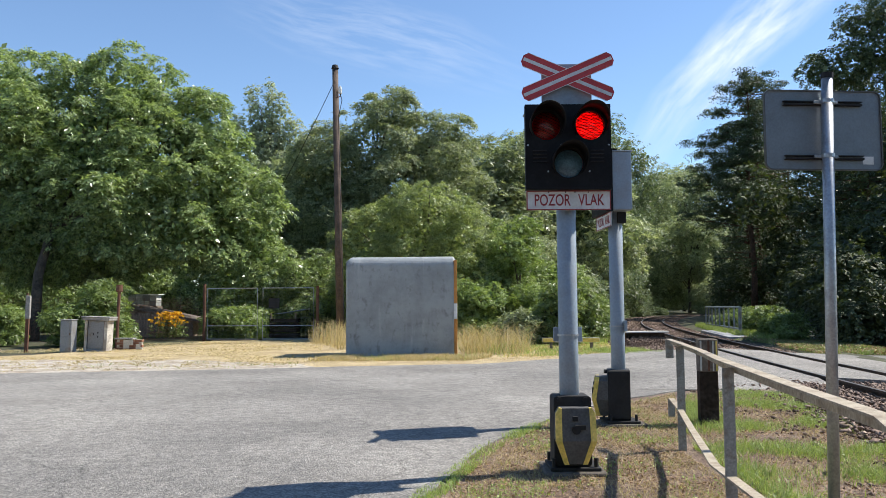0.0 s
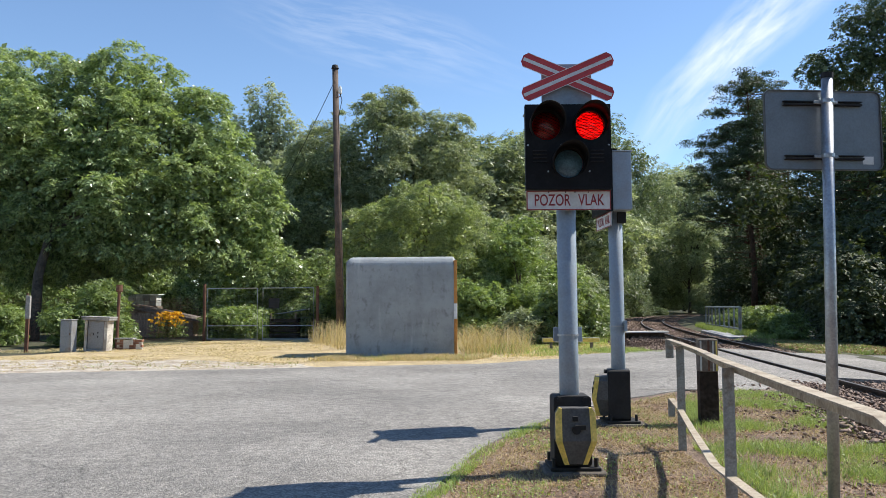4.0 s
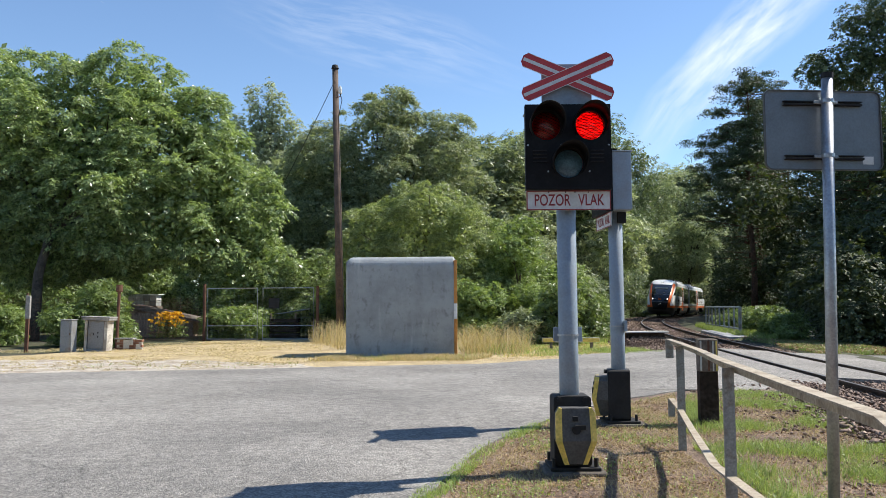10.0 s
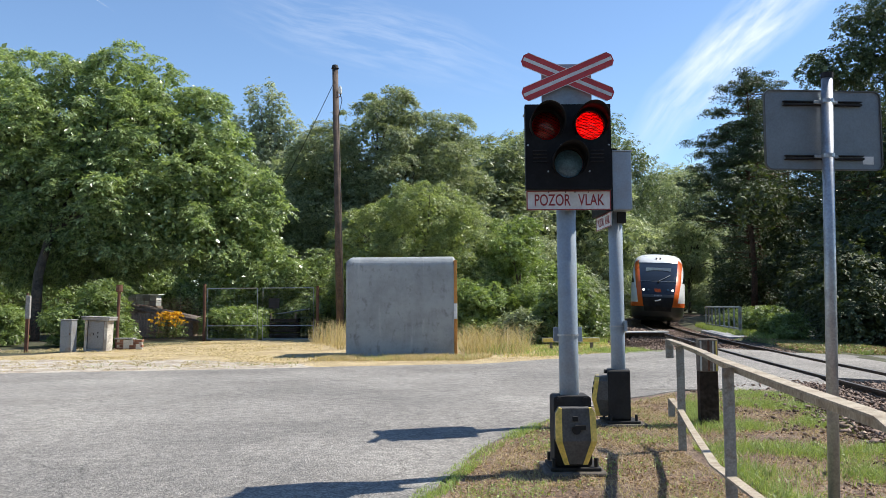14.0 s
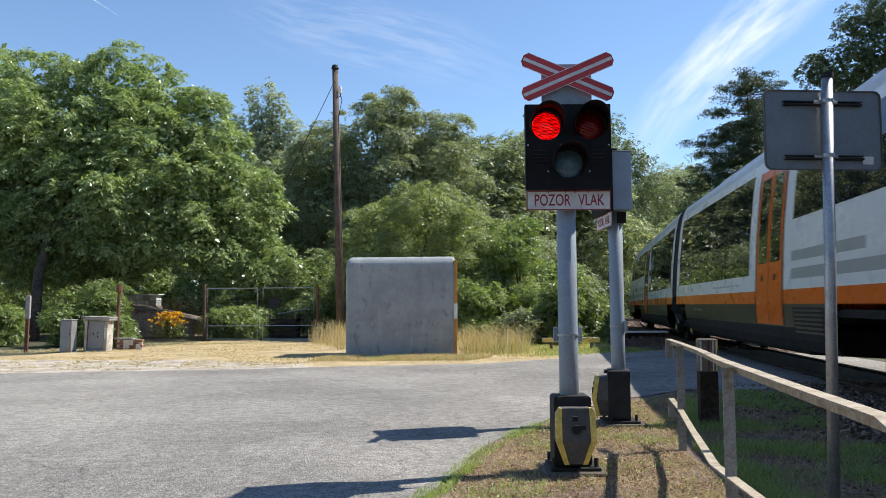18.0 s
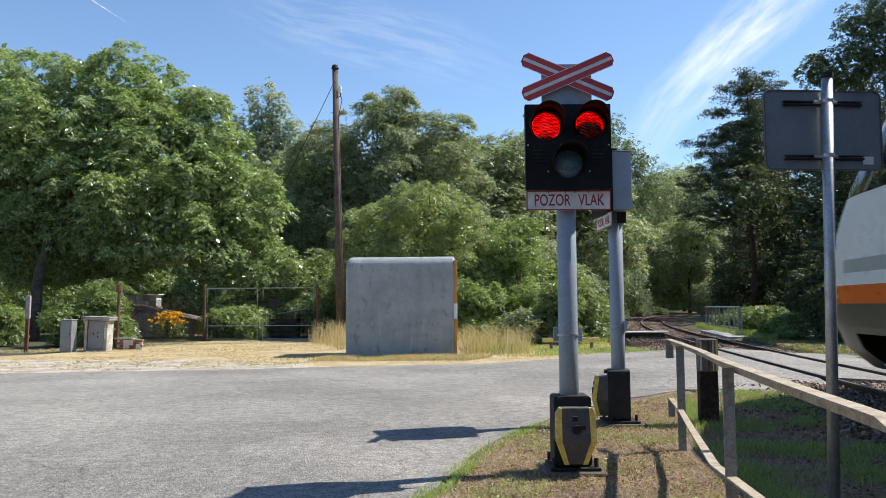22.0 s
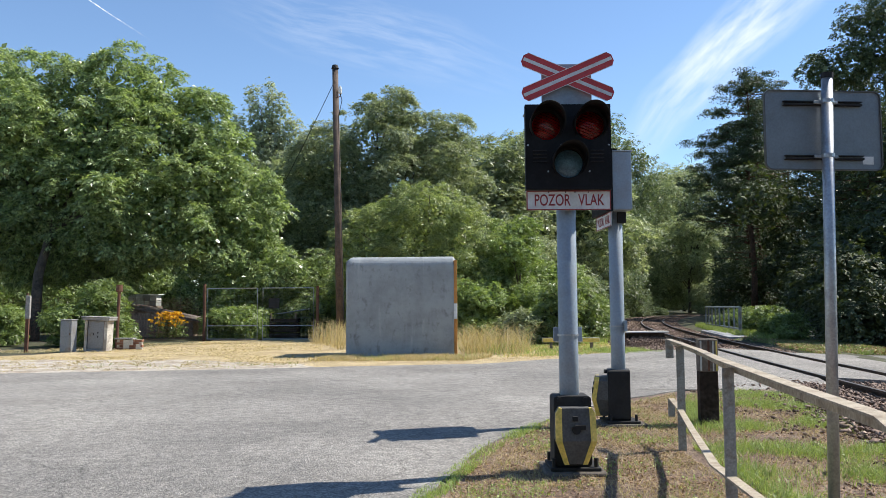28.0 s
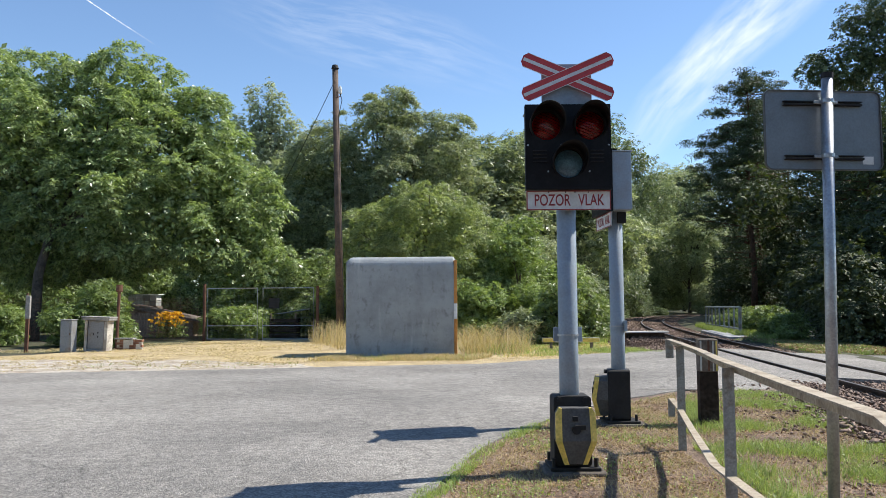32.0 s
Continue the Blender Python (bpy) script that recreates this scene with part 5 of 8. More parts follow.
def shell_points(rng, blobs, per_area, inner=0.55, outer=1.0, clear=0.55):
    """Clump centres in the outer parts of ellipsoids (x, y, z, rx, ry, rz), not inside of other ones."""
    C, N = [], []
    B = np.array(blobs, float)
    for b in B:
        k = int(per_area * 4 * math.pi * (b[3] * b[4] * b[5]) ** (2 / 3)) + 3
        u = rng.normal(0, 1, (k, 3))
        u /= np.linalg.norm(u, axis=1, keepdims=True)
        r = inner + (outer - inner) * rng.random((k, 1)) ** 0.6
        p = b[:3] + u * b[3:] * r
        keep = np.ones(k, bool)
        for o in B:
            if not np.array_equal(o, b):
                keep &= (((p - o[:3]) / o[3:]) ** 2).sum(1) > clear
        C.append(p[keep])
        N.append(u[keep])
    return np.concatenate(C), np.concatenate(N)


def sprays(rng, base, out, up, leaflets, leaf, slim, droop):
    """Compound leaves: leaflets in pairs along a drooping stalk, and one at its end."""
    n = len(base)
    up = up / np.linalg.norm(up, axis=1, keepdims=True)
    out = out - up * (out * up).sum(1, keepdims=True)
    out /= np.linalg.norm(out, axis=1, keepdims=True)
    side = np.cross(up, out)
    down = np.array((0, 0, -1.0))
    size = leaf * rng.uniform(0.75, 1.3, (n, 1))
    reach = size * (0.45 + 0.28 * leaflets / 2)
    V = np.empty((n, leaflets, 4, 3))
    for k in range(leaflets):
        sgn = 0 if k == leaflets - 1 else (1 if k % 2 else -1)
        q = 1.0 if sgn == 0 else 0.25 + 0.75 * (k // 2) / max(1, leaflets // 2)
        p = base + out * reach * q + down * reach * droop * q * q
        d = out * (1.0 if sgn == 0 else 0.55) + side * sgn * 0.85 + down * droop * q * 0.9 + rng.normal(0, 0.18, (n, 3))
        d /= np.linalg.norm(d, axis=1, keepdims=True)
        nor = up + rng.normal(0, 0.42, (n, 3))
        e = np.cross(nor, d)
        e /= np.linalg.norm(e, axis=1, keepdims=True)
        L = size * rng.uniform(0.8, 1.2, (n, 1))
        V[:, k, 0] = p
        V[:, k, 1] = p + d * L * 0.45 + e * L * slim * 0.5
        V[:, k, 2] = p + d * L + down * L * 0.14
        V[:, k, 3] = p + d * L * 0.45 - e * L * slim * 0.5
    return V.reshape(-1, 3)


def crown_of(rng, blobs, leaves, leaf, slim, clump, core=0.45, inner=0.70, cover=1.05, leaflets=5, droop=0.05, flat=0.9, upright=0.5):
    """Domed tufts of compound leaves over the boughs, dark hollows between them, round a heart of older leaves."""
    dome = clump * 1.15
    C, N = shell_points(rng, blobs, cover / (math.pi * dome ** 2), inner)
    r = dome * rng.uniform(0.55, 1.35, len(C))
    n = leaves // leaflets
    idx = rng.choice(len(C), n, p=r ** 2 / (r ** 2).sum())
    u = rng.normal(0, 0.6, (n, 3)) + N[idx] * 0.45 + np.array((0, 0, 0.55))
    u /= np.linalg.norm(u, axis=1, keepdims=True)
    base = C[idx] + u * np.array((1.0, 1.0, flat)) * r[idx][:, None] * rng.uniform(0.6, 1.0, (n, 1))
    out = u * np.array((1.0, 1.0, 0.35)) + rng.normal(0, 0.35, (n, 3)) + np.array((0, 0, upright))
    up = u * 0.6 + np.array((0, 0, 0.7)) + rng.normal(0, 0.42, (n, 3))
    V = sprays(rng, base, out, up, leaflets, leaf, slim, droop)
    if core:
        Ci, Ni = shell_points(rng, blobs, 1.6 / core ** 2, 0.40, 0.74, 0.2)
        V = np.concatenate((V, lozenges(rng, Ci, Ni * 0.4 + rng.normal(0, 0.5, Ci.shape) + np.array((0, 0, 0.5)), core, 0.6, 0.3)))
    return V, np.arange(len(V)).reshape(-1, 4)


def limbs(rng, height, blobs, base_r, root=(0.0, 0.0), bare=0.0):
    """A tapered trunk with limbs that reach into the crown."""
    bm = bmesh.new()
    top = height * 0.72
    pts = [(root[0] * (1 - (k / 6) ** 2) + 0.1 * math.sin(k * 1.7), root[1] * (1 - (k / 6) ** 2) + 0.1 * math.cos(k * 1.3), -0.2 + top * k / 6) for k in range(7)]
    tube(pts, base_r, 9, bm, radii=[base_r * (1.25 if k == 0 else 1) * (1 - 0.12 * k) for k in range(7)])
    for b in blobs:
        if b[2] < bare:
            continue
        z0 = min(top * 0.85, max(height * 0.14, b[2] * 0.55))
        q = z0 / top * 6
        s = Vector((root[0] * (1 - (q / 6) ** 2), root[1] * (1 - (q / 6) ** 2), z0))
        e = Vector(b[:3])
        mid = s.lerp(e, 0.5) + Vector((rng.normal(0, 0.2), rng.normal(0, 0.2), 0.25))
        tube([s, mid, e], 0.1, 6, bm, radii=[base_r * 0.42, base_r * 0.26, base_r * 0.08])
        for _ in range(4):
            t = e + Vector(rng.normal(0, 1, 3)) * np.array(b[3:]).mean() * 0.32
            tube([mid, mid.lerp(t, 0.5) + Vector((0, 0, 0.1)), t], 0.03, 4, bm, radii=[base_r * 0.2, base_r * 0.1, 0.015])
    return bm


def tree(name, label, m, blobs, leaves, leaf, slim, material, height, base_r, seed, spread=0.28, core=0.45, category="tree", trunk=True, group="", bark="bark", root=(0.0, 0.0), bare=0.0, **habit):
    rng = np.random.default_rng(seed)
    t = empty(name, label, category, m, group)
    V, F = crown_of(rng, blobs, leaves, leaf, slim, spread, core, **habit)
    V[:, 2] = np.maximum(V[:, 2], 0.03)
    crown = fast_mesh("crown", V, F, M[material], t)
    if trunk:
        part("trunk", limbs(rng, height, blobs, base_r, root, bare), M[bark], t, smooth=True)
    return t, crown


def lumpy(rng, cx, cy, z0, z1, rad, n, size, top=0.8):
    """Blobs that fill a crown of the given radius between two heights."""
    out = []
    for k in range(n):
        q = rng.random()
        z = z0 + (z1 - z0) * q
        r = rad * (1 - top * max(0, q - 0.35) ** 1.5) * math.sqrt(rng.random())
        a = rng.random() * math.tau
        s = size * rng.uniform(0.7, 1.25)
        out.append((cx + r * math.cos(a), cy + r * math.sin(a), min(z, z1 - s * 0.75), s * 1.1, s * 1.1, s * 0.85))
    return out


R4 = np.random.default_rng(21)

# the large ash over the garden
ash_blobs = [(-4.6, 0, 10.5, 2.3, 2.4, 2.1), (-2.2, 0, 10.2, 2.0, 2.2, 1.9), (-0.3, 0, 10.3, 1.7, 1.9, 1.6), (1.4, -0.4, 10.8, 1.6, 1.7, 1.8), (2.8, -0.3, 10.3, 1.2, 1.3, 1.5), (4.1, -0.5, 9.2, 1.25, 1.3, 1.2), (5.2, -0.6, 7.8, 1.3, 1.3, 1.2),
             (6.2, -0.8, 6.1, 1.4, 1.4, 1.3), (7.0, -1.0, 4.5, 1.35, 1.4, 1.2), (7.5, -1.2, 3.0, 1.2, 1.3, 1.0), (-6.6, 0, 8.4, 2.6, 2.6, 2.4), (-4.6, -1.4, 8.0, 2.2, 2.0, 1.9), (-2.0, -1.6, 8.3, 2.2, 2.0, 1.9), (0.6, -1.8, 8.4, 2.1, 2.0, 1.9),
             (2.8, -1.6, 7.8, 1.9, 1.9, 1.8), (4.3, -1.6, 6.2, 1.8, 1.7, 1.6), (-5.6, -2.6, 6.2, 1.6, 1.5, 1.2), (-7.4, -3.0, 5.0, 1.5, 1.5, 1.3), (-1.2, -2.4, 6.3, 1.7, 1.5, 1.3), (1.6, -3.0, 5.6, 1.8, 1.7, 1.4), (3.6, -2.6, 4.6, 1.6, 1.5, 1.2), (5.4, -2.2, 3.8, 1.5, 1.5, 1.2),
             (2.0, -2.8, 4.0, 1.3, 1.3, 0.9), (-3.4, -0.8, 5.6, 2.2, 1.8, 1.5), (-6.0, 0.6, 4.4, 2.4, 2.0, 1.6), (-2.4, 1.4, 4.0, 2.6, 1.8, 1.4), (1.2, 0.8, 3.6, 2.2, 1.6, 1.2), (4.2, 0.4, 4.8, 2.0, 1.6, 1.4), (0.0, 2.0, 7.5, 4.5, 2.0, 3.0), (-2.2, -2.2, 4.5, 1.8, 1.4, 1.3), (0.2, -2.0, 4.3, 1.6, 1.4, 1.2), (-4.4, -2.4, 4.6, 1.8, 1.5, 1.4), (-2.5, -0.6, 3.1, 2.2, 1.4, 0.9), (0.6, -0.8, 3.0, 2.0, 1.4, 0.8)]
ash, ash_crown = tree("ash_tree", "large spreading ash tree with dense sunlit foliage", pose(-15.0, 34.0, GROUND), ash_blobs, 330000, 0.150, 0.36, "leaf_ash", 11.5, 0.24, 1, 0.52, 0.24, root=(-0.9, -4.0), bare=6.5, leaflets=7, droop=0.2)
tree("ash_tree", "tall ash tree at the garden's edge", pose(-26.0, 37.0, GROUND), lumpy(R4, 0, 0, 3.5, 14.8, 4.6, 13, 2.7), 9000, 0.36, 0.45, "leaf_ash", 14, 0.3, 2, 0.6, 0.6)
tree("poplar_tree", "slender poplar with upright silvery branches", pose(-12.0, 52.0, GROUND),
     [(0, 0, 4 + k * 1.1, max(0.6, 3.0 - 0.28 * k), max(0.6, 3.0 - 0.28 * k), 1.5) for k in range(9)]
     + [(x * 1.3, 0, z, w, w, h) for x, z, w, h in ((1.5, 11.8, 0.75, 2.4), (2.5, 10.9, 0.7, 2.2), (-1.6, 12.2, 0.7, 2.3), (3.4, 9.8, 0.8, 2.0), (-2.9, 10.4, 0.9, 2.2), (0.8, 13.4, 0.6, 2.2), (-0.6, 14.2, 0.5, 2.0), (0.2, 14.6, 0.4, 2.0), (-2.2, 9.0, 1.2, 1.6), (0.0, 11.5, 1.2, 2.2), (-2.6, 7.6, 1.5, 1.8), (2.8, 7.6, 1.5, 1.8))], 110000, 0.12, 0.6, "leaf_poplar", 15.5, 0.2, 3, 0.27, 0.25, droop=0.1, upright=0.9, cover=3.0)
willow_blobs = [(0, 0, 9.2, 2.8, 2.8, 2.4), (2.8, 0, 8.6, 2.3, 2.3, 1.9), (-2.2, 0, 8.2, 2.4, 2.4, 2.2), (1, -1, 6.6, 3.0, 2.6, 2.2), (-2.8, -1, 5.4, 2.6, 2.4, 2.2), (3.6, -0.5, 6.2, 2.2, 2.2, 2.0), (0.5, -0.5, 10.6, 1.6, 1.6, 1.3), (3.4, 0, 9.8, 1.3, 1.3, 1.1), (0, -1.5, 4.0, 3.0, 2.4, 2.0), (3.2, -1.4, 3.8, 2.2, 2.0, 1.8), (-3.6, -1.4, 3.2, 2.2, 2.0, 1.8)]
willow_blobs = [(x * 1.08, y, z * 1.09, a * 1.05, b, c * 1.08) for x, y, z, a, b, c in willow_blobs]
willow, willow_crown = tree("willow_tree", "broad grey-green willow with a ragged crown", pose(-3.6, 43.0, GROUND), willow_blobs, 170000, 0.135, 0.36, "leaf_willow", 11.5, 0.32, 4, 0.48, 0.25)
bush_blobs = [(0, 0, 3.6, 2.3, 2.2, 2.2), (-1.7, -0.3, 3.4, 1.6, 1.6, 1.7), (1.6, -0.2, 3.2, 1.6, 1.6, 1.9), (0.6, -0.8, 4.6, 1.5, 1.4, 1.3), (-0.8, -0.7, 2.0, 2.0, 1.6, 1.5), (1.6, -0.8, 1.6, 1.5, 1.4, 1.4), (2.6, -0.3, 2.0, 1.2, 1.2, 1.5)]
bush, bush_crown = tree("round_willow", "round bright green sallow bush", pose(-1.0, 30.5, GROUND), bush_blobs, 120000, 0.085, 0.32, "leaf_sallow", 5, 0.16, 5, 0.33, 0.20)

# row of trees behind
for k, (x, y, z1, rad, n, mt, lf) in enumerate((
        (4.0, 52, 12.2, 3.8, 10, "leaf_willow", 14000), (8.5, 56, 12.8, 3.8, 10, "leaf_willow", 14000), (1.5, 58, 13.0, 4.0, 9, "leaf_willow", 12000),
        (-8.0, 47, 10.6, 3.2, 9, "leaf_willow", 13000), (-14, 56, 11.0, 3.8, 9, "leaf_ash", 9000), (-20, 60, 12, 4.2, 9, "leaf_ash", 9000), (-33, 52, 15, 5, 10, "leaf_ash", 10000))):
    tree("broadleaf_tree", "grey-green broadleaf tree in the wood's edge", pose(x, y, GROUND), lumpy(R4, 0, 0, 2.2, z1, rad, n, 2.5), lf * 2, 0.22, 0.40, mt, z1, 0.24, 30 + k, 0.55, 0.6, group="trees behind the shelter")

# shrubs behind the shelter and the fence
for k, (x, y, w, h, lf, mt) in enumerate((
        (2.9, 29.8, 1.5, 4.5, 12000, "leaf_bush"), (4.4, 33.0, 1.5, 3.0, 8000, "leaf_bush"), (5.0, 38, 1.8, 4.6, 8000, "leaf_willow"), (1.2, 27.6, 1.0, 1.9, 6000, "leaf_bush"),
        (4.6, 29.0, 0.9, 1.5, 5000, "leaf_bush"), (-3.6, 32.5, 1.4, 3.0, 8000, "leaf_ash"), (-5.6, 33.0, 1.6, 3.8, 9000, "leaf_ash"), (-8.2, 32.5, 1.7, 2.6, 8000, "leaf_bush"),
        (-11.6, 25.8, 1.2, 1.95, 8000, "leaf_bush"), (-14.6, 25.6, 0.65, 1.3, 5000, "leaf_bush"), (-10.4, 24.6, 0.5, 0.8, 3000, "leaf_bush"), (3.5, 24.6, 0.8, 1.7, 6000, "leaf_bush"), (4.6, 26.5, 0.9, 1.9, 6000, "leaf_bush"), (2.3, 24.0, 0.6, 0.9, 4000, "leaf_willow"), (5.9, 30.5, 0.8, 1.5, 4000, "leaf_bush"),
        (-7.9, 29.9, 0.85, 1.05, 5000, "leaf_bush"), (-8.6, 29.9, 0.6, 1.0, 3000, "leaf_bush"), (-3.0, 35, 2.0, 4.0, 8000, "leaf_ash"), (2.5, 36, 2.0, 5.0, 9000, "leaf_willow"))):
    tree("shrub", "leafy green shrub in full summer foliage", pose(x, y, GROUND), lumpy(R4, 0, 0, 0.05, h, w * 0.9, 12, w * 0.45, 0.5), int(lf * 2.2), 0.085, 0.45, mt, h, 0.05, 60 + k, 0.24, 0.20, "shrub", group="shrubs at the fence")

# trees left of the curve
for k, (x, y, z1, rad, n, mt, lf) in enumerate((
        (10.5, 72, 16, 3.8, 12, "leaf_wood", 16000), (13.8, 90, 20, 4.2, 14, "leaf_wood", 16000), (20.5, 108, 24.5, 4.6, 15, "leaf_wood", 16000), (27.5, 124, 26, 4.8, 15, "leaf_wood", 16000),
        (35.5, 142, 25.5, 5.0, 15, "leaf_willow", 15000), (44.0, 160, 24, 5.2, 14, "leaf_willow", 12000), (47.0, 152, 24.5, 4.4, 14, "leaf_willow", 12000), (61, 176, 20, 5, 12, "leaf_wood", 10000), (56, 182, 20, 6, 12, "leaf_shade", 9000), (8.0, 64, 13.5, 3.8, 11, "leaf_wood", 14000), (9.8, 57, 9.5, 2.6, 10, "leaf_wood", 12000), (40.5, 128, 13.5, 4.0, 13, "leaf_willow", 14000), (46.0, 139, 14, 4.2, 13, "leaf_willow", 14000), (50.5, 143, 13, 4.0, 12, "leaf_willow", 12000))):
    tree("broadleaf_tree", "green broadleaf tree beside the railway curve", pose(x, y, GROUND), lumpy(R4, 0, 0, 1.2, z1 * 1.15, rad * 1.12, n, z1 * 0.16), int(lf * 2.4), 0.12 + 0.0010 * y, 0.5, mt, z1, 0.26, 90 + k, 0.62, 0.55, group="trees along the curve")
for k, (x, y, w, h) in enumerate(((8.6, 47.0, 1.4, 2.8), (10.4, 55, 1.6, 3.4), (12.4, 66, 2.0, 4), (16.8, 78, 2.4, 4.5), (20, 88, 2.6, 5), (7.2, 41, 1.2, 2.4), (21, 100, 2.6, 6), (27, 116, 2.6, 6), (34, 130, 2.6, 6), (39.5, 108, 2.6, 6.5))):
    tree("shrub", "dense green shrub by the line", pose(x, y, GROUND), lumpy(R4, 0, 0, 0.3, h, w * 0.75, 7, w * 0.6, 0.5), 9000, 0.13, 0.45, "leaf_wood", h, 0.05, 110 + k, 0.32, 0.35, "shrub", group="shrubs along the line")


for k, (x, y, h) in enumerate(((43.5, 126, 7.5), (46.5, 131, 8.5), (42.0, 122, 5.0))):
    tree("shrub", "tall pale green sallow beyond the curve", pose(x, y, GROUND - 0.4), lumpy(R4, 0, 0, 0.3, h, 2.2, 9, 1.3, 0.5), 12000, 0.22, 0.4, "leaf_willow", h, 0.07, 155 + k, 0.5, 0.4, "shrub", group="shrubs along the line")
for k in range(11):
    q = 50 + 6.5 * k
    p = on_track(q, -4.6 - 0.5 * math.sin(k * 2.3), 0)
    h = 1.5 + 0.7 * math.sin(k * 1.7)
    tree("shrub", "low green shrub at the foot of the track bed", pose(p.x, p.y, GROUND - fall(q)), lumpy(R4, 0, 0, 0.1, h, 1.3, 7, 0.7, 0.5), 7000, 0.13, 0.45, "leaf_wood", h, 0.04, 140 + k, 0.28, 0.3, "shrub", group="shrubs along the line")


# far woods that close the view
def woods(name, label, spots, leaves, leaf, material, seed):
    rng = np.random.default_rng(seed)
    blobs = []
    for x, y, h, w in spots:
        for _ in range(5):
            r = w * rng.uniform(0.45, 0.8)
            blobs.append((x + rng.normal(0, w * 0.5), y + rng.normal(0, w * 0.4), max(r * 0.5, h * rng.uniform(0.1, 1.0) - r * 0.6), r, r, r * 0.9))
    V, F = crown_of(rng, blobs, leaves, leaf, 0.5, 0.9, leaf)
    V[:, 2] = np.maximum(V[:, 2], 0.02)
    V[:, 2] += GROUND
    tagged(fast_mesh(name, V, F, M[material]), label, "woods", kind="stuff")


woods("far_woods", "dense leafy wood behind the gardens", [(x, 62 + 6 * math.sin(x * 0.7), 9.5 + 1.5 * math.sin(x), 4.0) for x in range(-60, 4, 4)], 9000, 0.5, "leaf_ash", 401)
# wood behind the camera, added to block skylight and fill reflections
woods("near_woods", "unseen leafy wood behind the camera, added to cut skylight", [(x, -17 + 2 * math.sin(x), 11 + math.sin(x * 1.3), 3.6) for x in range(-38, 30, 4)], 24000, 0.36, "leaf_wood", 408)
woods("garden_hedge", "dark overgrown hedge at the back of the gardens", [(x, 43 + 2 * math.sin(x), 3.6 + math.sin(x * 2.1), 2.2) for x in range(-38, 2, 2)], 34000, 0.22, "leaf_ash", 402)
# wood whose shade is also in its darker leaf colour
woods("shaded_woods", "dark shaded wood on the far side of the track", [(29 + 4 * a + 3 * math.sin(b) + b * 0.4, 24 + b * 6, 15 + 2 * math.sin(a * 2 + b), 3.8) for a in range(5) for b in range(9)], 70000, 0.33, "leaf_shade", 403)
# trees outside the view, added to keep sun off the undergrowth
woods("shaded_woods", "dark wood out of view, added to shade the undergrowth", [(17.8, 28.0, 7.5, 2.2), (19.8, 30.0, 9, 2.6), (20.6, 27.2, 9, 2.6), (22.5, 30, 11, 3), (23.5, 27, 11, 3)], 24000, 0.2, "leaf_shade", 406)
# tall trees set on the sun's path to shade the distant train
woods("shaded_woods", "tall dark wood inside the curve, added to shade the train", [(41, 103, 21, 3), (42, 104, 21, 3), (44.5, 106.5, 22, 3.2), (43, 100, 21, 3), (46, 103, 21, 3), (37, 88.5, 20, 2.4), (37.5, 88, 20, 2.4)], 32000, 0.3, "leaf_shade", 407)
woods("shaded_woods", "dark shaded wood beyond the curve", [(38 + 6 * a + 7.6 * b, 82 + b * 13, 15, 4.5) for a in range(3) for b in range(7)], 32000, 0.5, "leaf_shade", 404)
woods("far_woods", "distant green wood beyond the railway curve", [(0.24 * y + 0.02 * y * a, y, 13.0 + math.sin(a * 1.7), 7.0) for y in (205, 225) for a in range(-2, 14)], 26000, 0.62, "leaf_willow", 405)


# ------------------------------------------------------------------ pines
def pine(name, label, m, height, crown_from, reach, seed, material="needle", leaves=16000, needle=0.30, whorls=22, power=1.9, pad=0.42):
    rng = np.random.default_rng(seed)
    t = empty(name, label, "tree", m, "pines right of the line")
    bm = bmesh.new()
    tube([(0.15 * math.sin(k), 0.12 * math.cos(k * 1.4), -0.2 + height * k / 9) for k in range(10)], 0.2, 9, bm, radii=[height * 0.013 * (1 - 0.095 * k) + 0.01 for k in range(10)])
    C = []
    for i in range(whorls):
        q = i / (whorls - 1)
        z = crown_from + (height - crown_from) * q
        r = reach * (1 - q ** power) ** 0.6 * rng.uniform(0.6, 1.15) + 0.3
        for j in range(rng.integers(4, 7)):
            a = rng.random() * math.tau
            rr = r * rng.uniform(0.55, 1.1)
            tip = Vector((rr * math.cos(a), rr * math.sin(a), z + rng.uniform(-0.5, 0.5) - 0.04 * rr))
            root = Vector((0, 0, z - 0.15 * rr))
            tube([root, root.lerp(tip, 0.55) + Vector((0, 0, 0.1)), tip], 0.03, 4, bm, radii=[0.05, 0.03, 0.012])
            for k in range(int(3 + rr * 2.2)):
                f = 1 - 0.75 * rng.random() ** 1.6
                p = root.lerp(tip, f)
                C.append((p.x + rng.normal(0, 0.35), p.y + rng.normal(0, 0.35), p.z + rng.normal(0.08, 0.18)))
    C = np.array(C)
    part("trunk", bm, M["pinebark"], t, smooth=True)
    V, F = leaf_cloud(rng, C, np.tile((0, 0, 0.5), (len(C), 1)), leaves, needle, 0.26, np.array((pad, pad, pad * 0.5)), -0.2)
    fast_mesh("crown", V, F, M[material], t)
    return t


